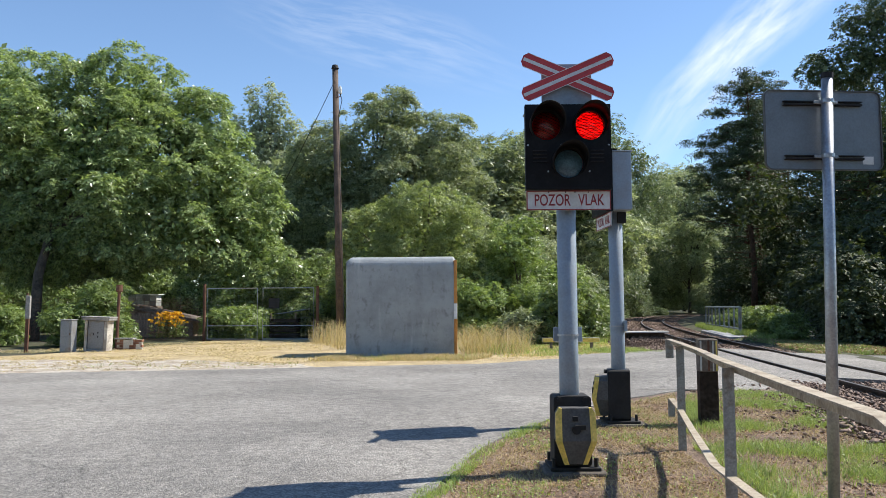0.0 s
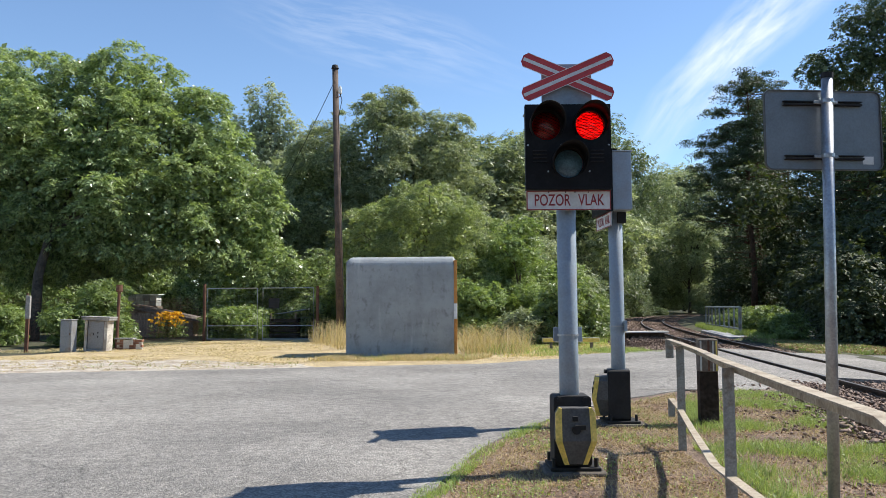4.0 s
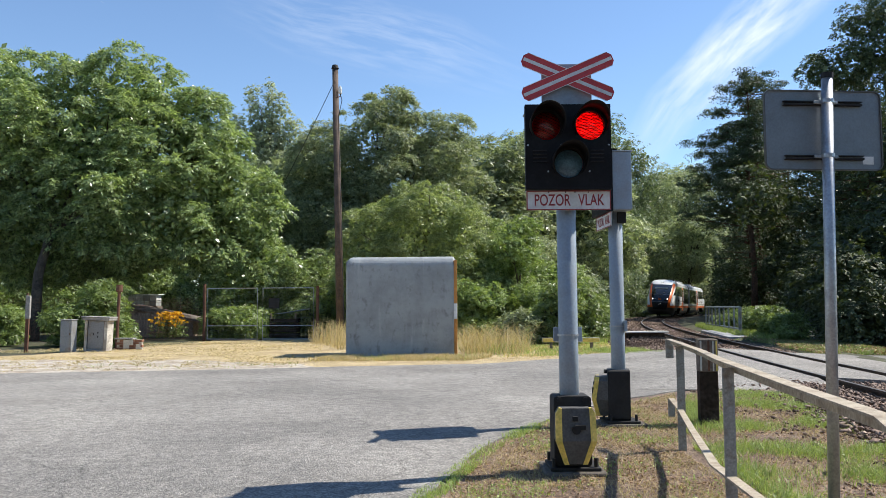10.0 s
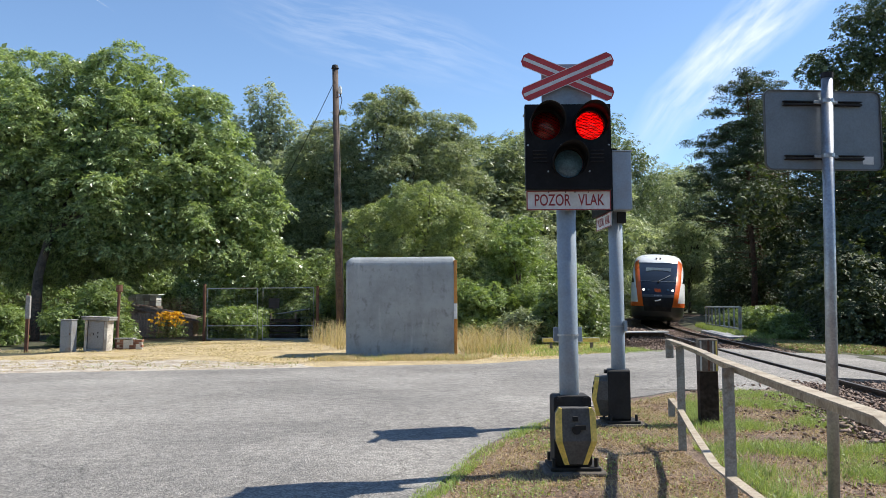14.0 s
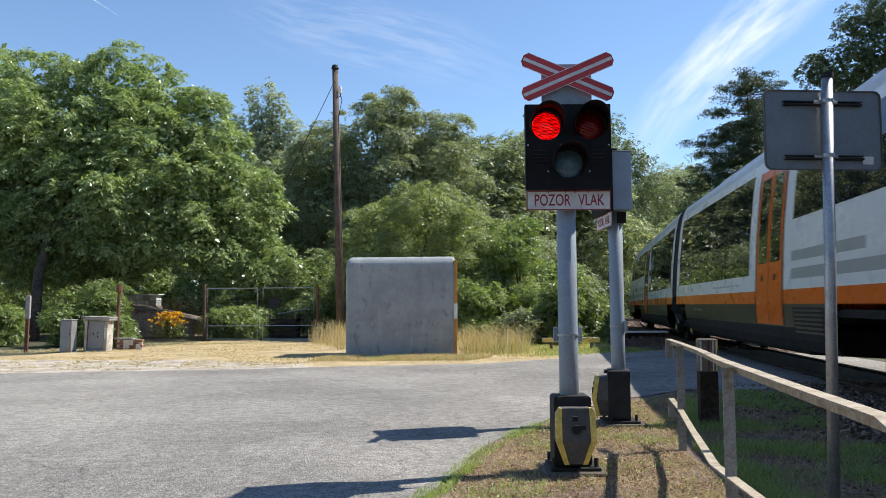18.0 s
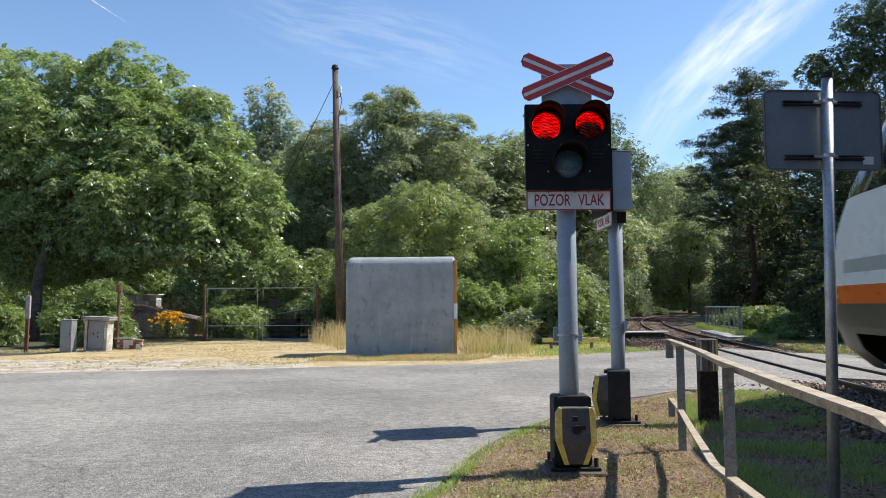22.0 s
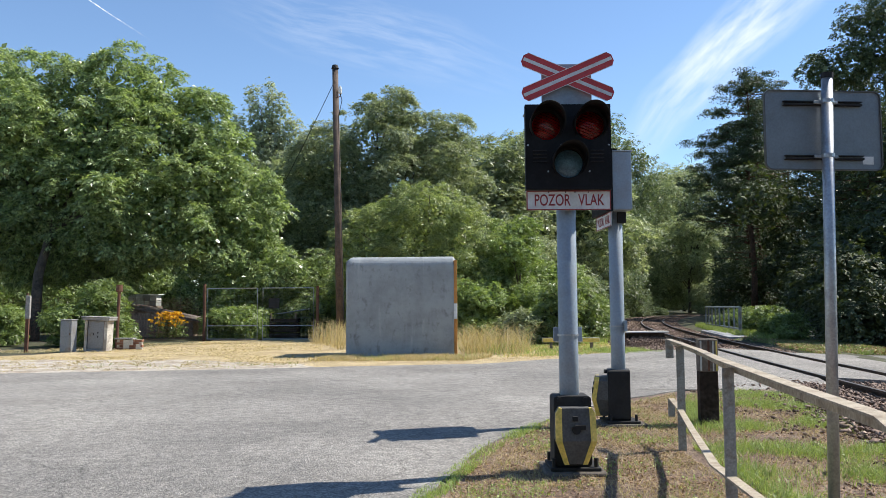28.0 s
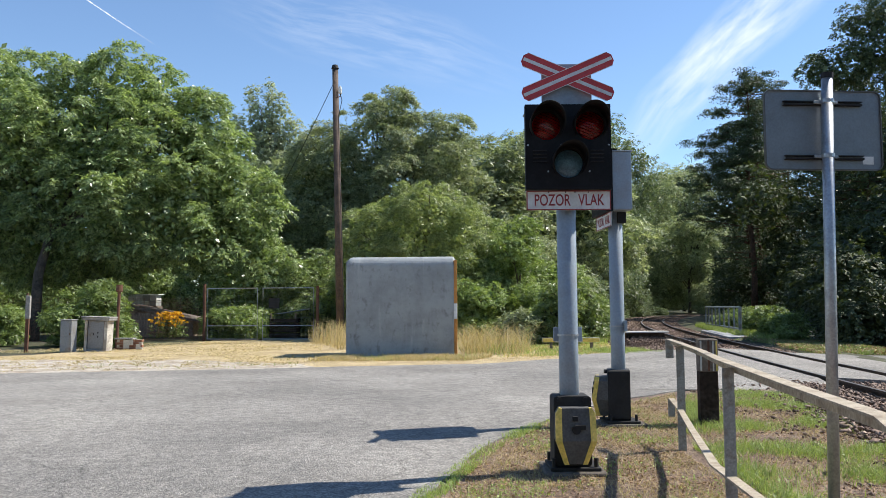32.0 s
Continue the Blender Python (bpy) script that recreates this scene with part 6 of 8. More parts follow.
pine("pine_tree", "tall pine with open tiered branches against the sky", pose(27.9, 70.0, GROUND), 21.8, 9.0, 5.6, 201, leaves=100000, needle=0.25, whorls=24, power=3.4, pad=0.62)
for k, (x, y, h, cf, reach, lf) in enumerate((
        (32.0, 63, 19.5, 2.0, 4.2, 8960), (30.5, 77, 19.0, 2, 4.2, 7840), (36.0, 66, 21, 2, 4.6, 7840), (30.0, 54.0, 16.0, 0.8, 4.0, 8960), (31.0, 48, 17.5, 1.5, 4.2, 8960),
        (35.5, 54, 20, 2, 4.6, 6720), (27.5, 44, 14, 0.6, 3.6, 8960), (27.5, 36.5, 15.5, 1.0, 4.0, 8960), (31, 40, 18, 1.0, 4.6, 6720), (25.5, 31, 14.5, 1.0, 3.8, 7840),
        (33.5, 82, 21.0, 1.5, 4.4, 6720), (35.5, 43, 19, 1.5, 4.6, 5600), (29.5, 29.0, 16, 2, 4.0, 6720), (37.0, 88, 20, 2, 4.6, 6160), (42.5, 95, 20, 2, 5, 5600), (40, 58, 20, 2, 5, 5600), (40.5, 97, 18.0, 1.5, 4.4, 6160), (48, 108, 19.0, 1.5, 5, 6160), (54, 122, 19.0, 1.5, 5, 6160), (34, 31, 17, 1, 4.6, 5500))):
    pine("pine_tree", "dark pine in the shaded wood edge", pose(x, y, GROUND), h, cf, reach, 210 + k, leaves=int(lf * 1.7), needle=0.34)
near_blobs = [(2.2, 0, 11.4, 1.9, 1.8, 1.3), (0.3, 0.4, 10.6, 1.3, 1.3, 0.9), (-0.9, 0, 10.2, 0.8, 0.8, 0.5), (2.9, 0, 9.6, 1.7, 1.6, 1.0), (3.2, 0.3, 13.2, 1.9, 1.8, 1.0), (1.0, 0.5, 12.4, 0.9, 1.0, 0.6),
              (3.8, 0, 7.9, 1.7, 1.6, 1.2), (4.4, 0, 6.0, 1.9, 1.8, 1.4), (4.0, 0, 4.2, 1.6, 1.6, 1.2), (5.5, 0, 10.5, 2.0, 2.0, 2.0), (5.0, 0, 13.5, 2.0, 2.0, 1.6), (4.6, 0, 2.2, 1.6, 1.6, 1.2)]
near_pine, _ = tree("pine_tree", "near pine whose branches hang over the track", pose(15.9, 30.0, GROUND), near_blobs, 100000, 0.10, 0.5, "needle", 6.5, 0.2, 260, 0.34, 0.25, trunk=False, cover=1.5, upright=0.1, droop=0.2)
part("trunk", tube([(5.6, 0.3, -0.2), (5.4, 0.2, 5), (5.1, 0.1, 10), (4.6, 0, 14)], 0.2, 10, radii=[0.30, 0.24, 0.17, 0.06]), M["pinebark"], near_pine, smooth=True)

# undergrowth with the shade put into its dark leaf colour
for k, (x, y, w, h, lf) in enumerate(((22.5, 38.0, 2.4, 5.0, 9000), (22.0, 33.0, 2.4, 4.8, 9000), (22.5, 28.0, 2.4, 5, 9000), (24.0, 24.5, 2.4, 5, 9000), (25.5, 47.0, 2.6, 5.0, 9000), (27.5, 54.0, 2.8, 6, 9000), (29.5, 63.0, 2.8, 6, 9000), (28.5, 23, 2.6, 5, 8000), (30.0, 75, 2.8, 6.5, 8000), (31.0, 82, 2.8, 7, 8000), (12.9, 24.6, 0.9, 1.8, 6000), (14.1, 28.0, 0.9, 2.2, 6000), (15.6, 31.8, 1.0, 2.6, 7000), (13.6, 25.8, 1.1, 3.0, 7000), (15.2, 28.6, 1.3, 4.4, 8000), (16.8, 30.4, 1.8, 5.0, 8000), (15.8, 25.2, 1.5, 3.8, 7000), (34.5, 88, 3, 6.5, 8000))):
    tree("shrub", "dark shaded undergrowth of the wood", pose(x, y, GROUND), lumpy(R4, 0, 0, 0.3, h, w * 0.8, 8, w * 0.62, 0.5), lf, 0.115, 0.5, "leaf_shade", h, 0.06, 270 + k, 0.34, 0.32, "shrub", group="undergrowth of the wood")
for k, (s, side, w, h, lf) in enumerate(((30.3, 3.6, 0.8, 0.75, 9000), (32.8, 3.8, 0.9, 1.1, 10000), (35.8, 3.9, 1.0, 1.0, 10000), (39.2, 3.9, 1.0, 0.85, 10000), (43.5, 3.8, 0.9, 0.6, 8000), (27.6, 3.3, 0.4, 0.4, 3000))):
    p = on_track(s, side, 0)
    tree("shrub", "bright green brambles beyond the track", pose(p.x, p.y, GROUND), lumpy(R4, 0, 0, 0.05, h * 0.9, w * 1.0, 9, w * 0.4, 0.5), lf, 0.085, 0.5, "leaf_bush", h, 0.03, 290 + k, 0.18, 0.2, "shrub", group="brambles beyond the track")


# ------------------------------------------------------------------ grass
def blades(name, places, heights, width, material, label, seed=1, bendy=0.35):
    rng = np.random.default_rng(seed)
    P = np.array(places)
    n = len(P)
    H = np.array(heights)[:, None]
    a = rng.uniform(0, math.tau, n)
    d = np.stack((np.cos(a), np.sin(a), np.zeros(n)), 1)
    b = rng.uniform(0, math.tau, n)
    lean = np.stack((np.cos(b), np.sin(b), np.zeros(n)), 1) * bendy * rng.random((n, 1))
    up = np.array((0, 0, 1.0))
    W = width * rng.uniform(0.6, 1.3, (n, 1))
    V = np.empty((n, 5, 3))
    V[:, 0], V[:, 1] = P - d * W, P + d * W
    V[:, 2] = P + up * H * 0.6 + lean * H * 0.4 + d * W * 0.7
    V[:, 3] = P + up * H * 0.6 + lean * H * 0.4 - d * W * 0.7
    V[:, 4] = P + up * H * 0.95 + lean * H * 1.2
    k = np.arange(n)[:, None] * 5
    F = np.concatenate((k + (0, 1, 2), k + (0, 2, 3), k + (3, 2, 4)))
    return tagged(fast_mesh(name, V.reshape(-1, 3), F, M[material]), label, "grass", kind="stuff")


def inside(poly, x, y):
    hit = False
    for (xa, ya), (xb, yb) in zip(poly, poly[1:] + poly[:1]):
        if (ya > y) != (yb > y) and x < (xb - xa) * (y - ya) / (yb - ya) + xa:
            hit = not hit
    return hit


def sow(poly, count, seed, clump=1.2, threshold=0.0, z=GROUND):
    """Places within an outline, thicker where the noise is high."""
    rng = np.random.default_rng(seed)
    xs, ys = [p[0] for p in poly], [p[1] for p in poly]
    out = []
    while len(out) < count:
        x, y = rng.uniform(min(xs), max(xs)), rng.uniform(min(ys), max(ys))
        if inside(poly, x, y) and noise.noise(Vector((x * clump, y * clump, seed))) + rng.normal(0, 0.18) > threshold:
            out.append((x, y, z))
    return out


def litter(name, places, size, slim, material, label, seed, tilt=0.5, up=0.0):
    """Small leaves and stalks that lie about or stand a little off the ground."""
    rng = np.random.default_rng(seed)
    P = np.array(places)
    n = len(P)
    P[:, 2] += 0.004 + up * rng.random(n)
    V = lozenges(rng, P, rng.normal(0, tilt, (n, 3)) + np.array((0, 0, 1.0)), size, slim, 0.0)
    return tagged(fast_mesh(name, V, np.arange(4 * n).reshape(-1, 4), M[material]), label, "ground litter", kind="stuff")


GREEN = [(2.0, 4.3)] + [tuple(on_track(q, a, 0)[:2]) for q, a in ((4.2, -2.1), (6.2, -2.05), (8.2, -1.9), (10.5, -1.6), (11.3, -1.5))] + [(3.4, 10.9), (2.9, 9.6), (2.5, 8.3), (2.15, 6.8)]
p = sow(GREEN, 24000, 2, 1.3, 0.10)
blades("green_grass", p, np.random.default_rng(3).uniform(0.02, 0.095, len(p)), 0.0026, "grass_green", "fresh green grass between the path and the track bed", 4, 1.3)
p = sow(GREEN, 7000, 2, 1.3, 0.12)
litter("low_weeds", p, 0.020, 0.5, "grass_green", "low green weeds in patches", 41, 0.6, 0.045)
PATH = [(-0.1, 4.0), (2.0, 4.0), (2.0, 6.6), (2.4, 8.0), (3.2, 10.9), (2.4, 10.0), (1.0, 8.1), (0.45, 7.0), (0.1, 5.8)]
p = sow(PATH, 3200, 5, 1.6, 0.22)
blades("green_grass", p, np.random.default_rng(6).uniform(0.015, 0.06, len(p)), 0.0026, "grass_green", "short green grass round the signal feet", 7, 1.3)
p = sow(PATH, 2200, 5, 1.6, 0.24)
litter("low_weeds", p, 0.026, 0.5, "grass_green", "low green weeds round the signal feet", 42, 0.6, 0.03)
p = sow(PATH, 13000, 8, 1.3, -0.2) + sow(GREEN, 8000, 9, 1.3, -0.3)
blades("dry_grass", p, np.random.default_rng(9).uniform(0.012, 0.05, len(p)), 0.0022, "grass_dry", "dry straw lying on the trodden soil", 10, 2.2)
p = sow(PATH, 24000, 43, 1.8, -0.3) + sow(GREEN, 18000, 44, 1.8, -0.3)
litter("dry_litter", p, 0.032, 0.32, "litter", "brown dry leaves and stalks on the soil", 45, 0.35, 0.01)
EDGE = [(-0.3, 4.6), (0.0, 5.2), (0.2, 5.9), (0.55, 7.1), (1.1, 8.2), (1.6, 9.0), (1.0, 8.35), (0.36, 7.15), (0.02, 5.9), (-0.2, 5.2)]
p = sow(EDGE, 3500, 12, 2.0, 0.0)
blades("green_grass", p, np.random.default_rng(13).uniform(0.015, 0.055, len(p)), 0.003, "grass_green", "green grass tufts at the asphalt's edge", 14, 1.2)
STRIP = [(-3.1, 17.7), (0.6, 17.6), (1.1, 18.5), (1.2, 19.2), (-2.6, 19.2)]
p = sow(STRIP, 9000, 15, 0.9, -0.25)
blades("dry_grass", p, np.random.default_rng(16).uniform(0.03, 0.13, len(p)), 0.005, "grass_dry", "dry yellow grass round the shelter", 17, 1.9)
p = sow(STRIP, 900, 81, 1.1, 0.15)
blades("green_grass", p, np.random.default_rng(82).uniform(0.03, 0.12, len(p)), 0.005, "grass_green", "yellow-green grass before the shelter", 83, 1.4)
p = sow([(-4.6, 26.5), (-2.9, 22.0), (-2.4, 23.0), (-3.2, 28.0)], 900, 46, 0.9, -0.1)
blades("dry_grass", p, np.random.default_rng(47).uniform(0.45, 1.0, len(p)) ** 2, 0.006, "grass_dry", "tall straw stalks round the pole", 48, 0.4)
TALL = [(0.5, 19.2), (2.1, 19.6), (2.6, 23.5), (0.4, 24)]
p = sow(TALL, 1900, 49, 0.9, -0.1)
blades("dry_grass", p, np.random.default_rng(50).uniform(0.5, 0.95, len(p)) ** 2, 0.0045, "grass_dry", "tall dry straw beside the shelter", 51, 1.1)
p = sow(TALL, 900, 52, 0.9, -0.05)
blades("green_grass", p, np.random.default_rng(53).uniform(0.1, 0.4, len(p)), 0.005, "grass_green", "green stalks among the straw", 54, 0.7)
SHORT = [(1.2, 18.7), (3.2, 19.0), (5.4, 19.8), (5.1, 24.6), (2.6, 24.6), (2.1, 19.8)]
p = sow(SHORT, 6000, 55, 0.8, 0.0)
blades("dry_grass", p, np.random.default_rng(56).uniform(0.03, 0.10, len(p)), 0.006, "grass_dry", "short dry grass beside the road", 57, 1.0)
p = sow(SHORT, 6000, 58, 0.8, 0.05)
blades("green_grass", p, np.random.default_rng(59).uniform(0.03, 0.12, len(p)), 0.006, "grass_green", "short green grass beside the road", 60, 1.0)
DRY = [(-13, 19.5), (-4, 17.3), (0.5, 17.2), (4.2, 19.0), (4.5, 20.5), (-3, 19.0), (-4.2, 27.5), (-9, 28), (-13, 22.5)]
p = sow(DRY, 16000, 18, 0.6, -0.05)
litter("dry_grass", p, 0.13, 0.09, "grass_dry", "short sun-bleached grass of the verge", 20, 0.35, 0.03)
p = sow([(1.8, 24.6), (5.2, 24.6), (5.0, 30), (1.5, 28)], 7000, 22, 0.6, -0.1)
blades("green_grass", p, np.random.default_rng(23).uniform(0.1, 0.3, len(p)), 0.006, "grass_green", "mixed green grass below the shrubs", 24)
p = sow([(-14, 14.2), (-3.0, 15.9), (-3.2, 17.2), (-6, 18.2), (-13, 17.8)], 2600, 76, 1.4, 0.05, GROUND + 0.012)
litter("dry_grass", p, 0.09, 0.12, "grass_dry", "thin dry tufts on the grit", 77, 0.5, 0.03)
p = sow([(-8, 15.6), (-3.0, 15.9), (-3.2, 17.2), (-7, 17.6)], 160, 78, 1.4, 0.2, GROUND + 0.012)
blades("green_grass", p, np.random.default_rng(79).uniform(0.02, 0.07, len(p)), 0.006, "grass_green", "small green tufts on the grit", 80, 1.0)
SHOULDER = []
shoulder_rng = np.random.default_rng(70)
for _ in range(9000):
    q, a = shoulder_rng.uniform(20, 46), shoulder_rng.uniform(1.95, 3.5)
    if noise.noise(Vector((q * 0.5, a * 1.2, 7))) > -0.15:
        SHOULDER.append(tuple(on_track(q, a, -0.17 - (a - 1.75) * 0.22)))
blades("green_grass", SHOULDER, np.random.default_rng(71).uniform(0.06, 0.28, len(SHOULDER)) * np.clip((np.array(SHOULDER)[:, 1] - 19) / 14, 0.15, 1.0), 0.009, "grass_green", "rough green grass on the shoulder of the track bed", 72, 0.9)
litter("low_weeds", [q for q in SHOULDER[::2] if q[1] > 27], 0.11, 0.5, "leaf_bush", "leafy weeds on the shoulder of the track bed", 73, 0.6, 0.2)
SIDE = [tuple(on_track(s, a, 0)[:2]) for s, a in ((28, 2.4), (29, 2.3), (32, 2.2), (40, 2.2), (48, 2.3), (48, 3.2), (40, 3.2), (30, 3.6), (28, 3.6))]
p = sow(SIDE, 7000, 61, 0.7, -0.05, GROUND - 0.1)
blades("green_grass", p, np.random.default_rng(62).uniform(0.1, 0.35, len(p)), 0.009, "grass_green", "green grass at the edge of the track bed", 63, 0.8)
CESS = [tuple(on_track(s, a, 0)[:2]) for s, a in ((20.3, 1.9), (30, 2.0), (30, 3.4), (25, 4.2), (20.3, 4.4))]
p = sow(CESS, 14000, 67, 0.8, -0.4, GROUND - 0.06)
blades("green_grass", p, np.random.default_rng(68).uniform(0.03, 0.14, len(p)), 0.007, "leaf_bush", "low rough weeds along the cess", 69, 1.0)
p = sow(CESS, 9000, 74, 0.8, -0.2, GROUND - 0.06)
litter("dry_litter", p, 0.10, 0.3, "litter", "brown dry weeds along the cess", 75, 0.5, 0.08)
WAYSIDE = [(4.3, 18.75), (6.0, 19.3), (6.3, 20.6), (5.2, 21.6), (3.6, 21.0)]
p = sow(WAYSIDE, 4500, 64, 0.8, -0.1, GROUND + 0.02)
blades("green_grass", p, np.random.default_rng(65).uniform(0.03, 0.12, len(p)), 0.006, "grass_green", "thin green and yellow grass before the ballast", 66, 1.0)
BEYOND = [tuple(on_track(s, a, 0)[:2]) for s, a in ((10, 3.4), (14, 3.7), (20, 3.8), (20.4, 5.2), (17, 7), (10, 8))]
p = sow(BEYOND, 12000, 25, 0.5, -0.2, GROUND - 0.16)
blades("green_grass", p, np.random.default_rng(26).uniform(0.08, 0.20, len(p)), 0.008, "grass_green", "green grass strip beyond the track", 27)


# ------------------------------------------------------------------ flowers
def flowers():
    rng = np.random.default_rng(31)
    f = empty("flower_clump", "clump of yellow coneflowers on green stalks", "flowers", pose(-10.25, 29.3, GROUND))
    st = []
    for k in range(150):
        x, y, h = rng.normal(0, 0.27), rng.normal(0, 0.2), rng.uniform(0.55, 1.05)
        st.append((x, y, h))
    V, F = leaf_cloud(rng, np.array(st), np.tile((0, -0.7, 0.7), (len(st), 1)), 1700, 0.11, 0.55, 0.04)
    fast_mesh("blossoms", V, F, M["flower"], f)
    c = np.array([(x, y, h * q) for x, y, h in st for q in (0.25, 0.5, 0.7)])
    V, F = leaf_cloud(rng, c, np.tile((0, 0, 1.0), (len(c), 1)), 3000, 0.12, 0.35, 0.06)
    fast_mesh("leaves", V, F, M["leaf_bush"], f)


flowers()



# ------------------------------------------------------------------ the railcar
NOSE = 21.58
# half widths of the body by height, and how far the nose reaches
PROFILE = [(0.34, 1.22, 20.35), (0.55, 1.34, 20.80), (0.80, 1.385, 20.98), (1.07, 1.41, 21.10), (1.29, 1.415, 21.13), (1.44, 1.415, 21.14), (1.60, 1.415, 21.12), (1.73, 1.415, 21.08), (1.95, 1.413, 20.97), (2.2, 1.41, 20.82), (2.45, 1.40, 20.63), (2.7, 1.385, 20.40), (2.95, 1.37, 20.12), (3.2, 1.35, 19.82), (3.42, 1.32, 19.52), (3.58, 1.295, 19.35), (3.72, 1.25, 19.12), (3.86, 1.16, 18.78), (3.98, 0.97, 18.35), (4.06, 0.62, 17.85), (4.09, 0.02, 17.4)]
PROFILE = [(z, w, y if y < 19 else 19 + (y - 19) * 1.2) for z, w, y in PROFILE]


def prof_at(z):
    for a, b in zip(PROFILE, PROFILE[1:]):
        if a[0] <= z <= b[0]:
            f = (z - a[0]) / (b[0] - a[0])
            return a[1] + (b[1] - a[1]) * f, a[2] + (b[2] - a[2]) * f
    return (PROFILE[0] if z < 1 else PROFILE[-1])[1:]


# height, inner and outer edge of the orange pillars
PILLAR = [(1.07, 0.29, 0.43), (1.95, 0.36, 0.53), (3.0, 0.46, 0.68), (3.45, 0.53, 0.86), (3.5, 0.55, 0.90)]


def corner(z):
    return 1.55 if z < 3.5 else 1.55 - (z - 3.5) * 1.4


def nose_point(v, z, out=0.0):
    """A point on the nose: v from -1 (left wall) over the front to 1."""
    w, yf = prof_at(z)
    q = min(1.0, abs(v))
    x = w * math.copysign(math.sin(q * math.pi / 2) ** 0.8, v) if v else 0.0
    y = yf - corner(z) * (1 - max(0.0, math.cos(q * math.pi / 2)) ** 0.75)
    return Vector((x + out * math.copysign(q ** 3, v), y + out * (1 - q ** 3), z))


def railcar(label):
    """Half of the unit: the joint with the other half is at y = 0, the nose at y = NOSE; rails at z = 0."""
    car = empty("railcar", label, "train", pose(0, 0, 0), "halves of the railcar unit")
    zs = sorted({p[0] for p in PROFILE} | {0.65})
    y0 = 0.42

    # side walls and roof
    def wall(name, za, zb, material, sides=(-1, 1), lab="", out=0.0, ya=None, yb=None):
        lv = [z for z in zs if za < z < zb]
        lv = [za] + lv + [zb]
        for sg in sides:
            bm = bmesh.new()
            rows = []
            for z in lv:
                w, yf = prof_at(z)
                end = yb if yb is not None else yf - corner(z)
                rows.append([bm.verts.new((sg * (w + out), y, z)) for y in (ya if ya is not None else y0, end)])
            for a, b in zip(rows, rows[1:]):
                bm.faces.new((a[0], a[1], b[1], b[0]) if sg > 0 else (a[0], b[0], b[1], a[1]))
            if out:
                bmesh.ops.recalc_face_normals(bm, faces=bm.faces)
            part(name, bm, material, car, lab)

    wall("lower_skirt", 0.40, 0.72, M["t_under"], lab="black lower edge of the skirt", ya=2.1, yb=12.8)
    wall("skirt", 0.72, 1.07, M["t_grey"], lab="dusty grey skirt", ya=1.85, yb=12.8)
    wall("skirt", 0.72, 1.07, M["t_grey"], lab="dusty grey skirt", ya=16.9)
    wall("orange_band", 1.07, 1.29, M["t_orange"], lab="orange band along the side")
    wall("side", 1.29, 3.58, M["t_white"], lab="glossy white side wall")
    # roof
    bm = bmesh.new()
    lv = [z for z in zs if z >= 3.58]
    pts = [(-prof_at(z)[0], z) for z in lv] + [(prof_at(z)[0], z) for z in lv[::-1]]
    a = [bm.verts.new((x, y0, z)) for x, z in pts]
    b = [bm.verts.new((x, prof_at(z)[1] - corner(z), z)) for x, z in pts]
    for i in range(len(pts) - 1):
        bm.faces.new((a[i], a[i + 1], b[i + 1], b[i]))
    bmesh.ops.recalc_face_normals(bm, faces=bm.faces)
    part("roof", bm, M["t_roof"], car, "pale grey roof")
    # floor and end wall close the body
    part("floor", box(-1.3, 0.42, 0.9, 1.3, 19.2, 1.0), M["t_under"], car)
    part("end_wall", prism([(-p[1], p[0]) for p in PROFILE[2:]] + [(p[1], p[0]) for p in PROFILE[2:][::-1]], 0.40, 0.418), M["t_seal"], car)

    # nose, in bands of its own
    def edges(z):
        """The inner and outer edge of the orange pillars at a height, as v."""
        for (za, ia, oa), (zb, ib, ob) in zip(PILLAR, PILLAR[1:]):
            if z <= zb:
                break
        q = max(0.0, min(1.0, (z - za) / (zb - za)))
        return ia + (ib - ia) * q, oa + (ob - oa) * q

    def band(name, material, za, zb, va, vb, lab="", out=0.0, nv=14):
        """A strip of the nose between two heights and two edges."""
        lv = [za]
        for z in [q for q in zs if za < q < zb] + [zb]:
            k = max(1, round((z - lv[-1]) / 0.08))
            a = lv[-1]
            lv += [a + (z - a) * i / k for i in range(1, k + 1)]
        bm = bmesh.new()
        rows = [[bm.verts.new(nose_point(va(z) + (vb(z) - va(z)) * j / nv, z, out)) for j in range(nv + 1)] for z in lv]
        for a, b in zip(rows, rows[1:]):
            for j in range(nv):
                bm.faces.new((a[j], a[j + 1], b[j + 1], b[j]))
        bmesh.ops.recalc_face_normals(bm, faces=bm.faces)
        return part(name, bm, material, car, lab, smooth=True)
    inn, outr = lambda z: edges(z)[0], lambda z: edges(z)[1]
    one = lambda z: 1.0
    band("windscreen", M["t_screen"], 2.42, 3.50, lambda z: -inn(z), inn, "dark curved windscreen", nv=24)
    band("front_mask", M["t_mask"], 1.72, 2.42, lambda z: -inn(z), inn, "dark blue-black front mask", nv=24)
    band("number_strip", M["t_strip"], 1.57, 1.72, lambda z: -inn(z), inn, "dark grey strip below the lamps", nv=24)
    band("coupler_bay", M["t_under"], 1.07, 1.57, lambda z: -inn(z), inn, "black coupler bay", nv=24)
    band("bay_floor", M["t_under"], 0.84, 1.07, lambda z: -0.27, lambda z: 0.27, "lower part of the coupler bay", 0.004, 12)
    band("front_skirt", M["t_grey"], 0.34, 1.07, lambda z: -1.0, one, "dark grey front skirt", nv=40)
    band("forehead", M["t_white"], 3.50, zs[-1], lambda z: -1.0, one, "pale rounded forehead", nv=40)
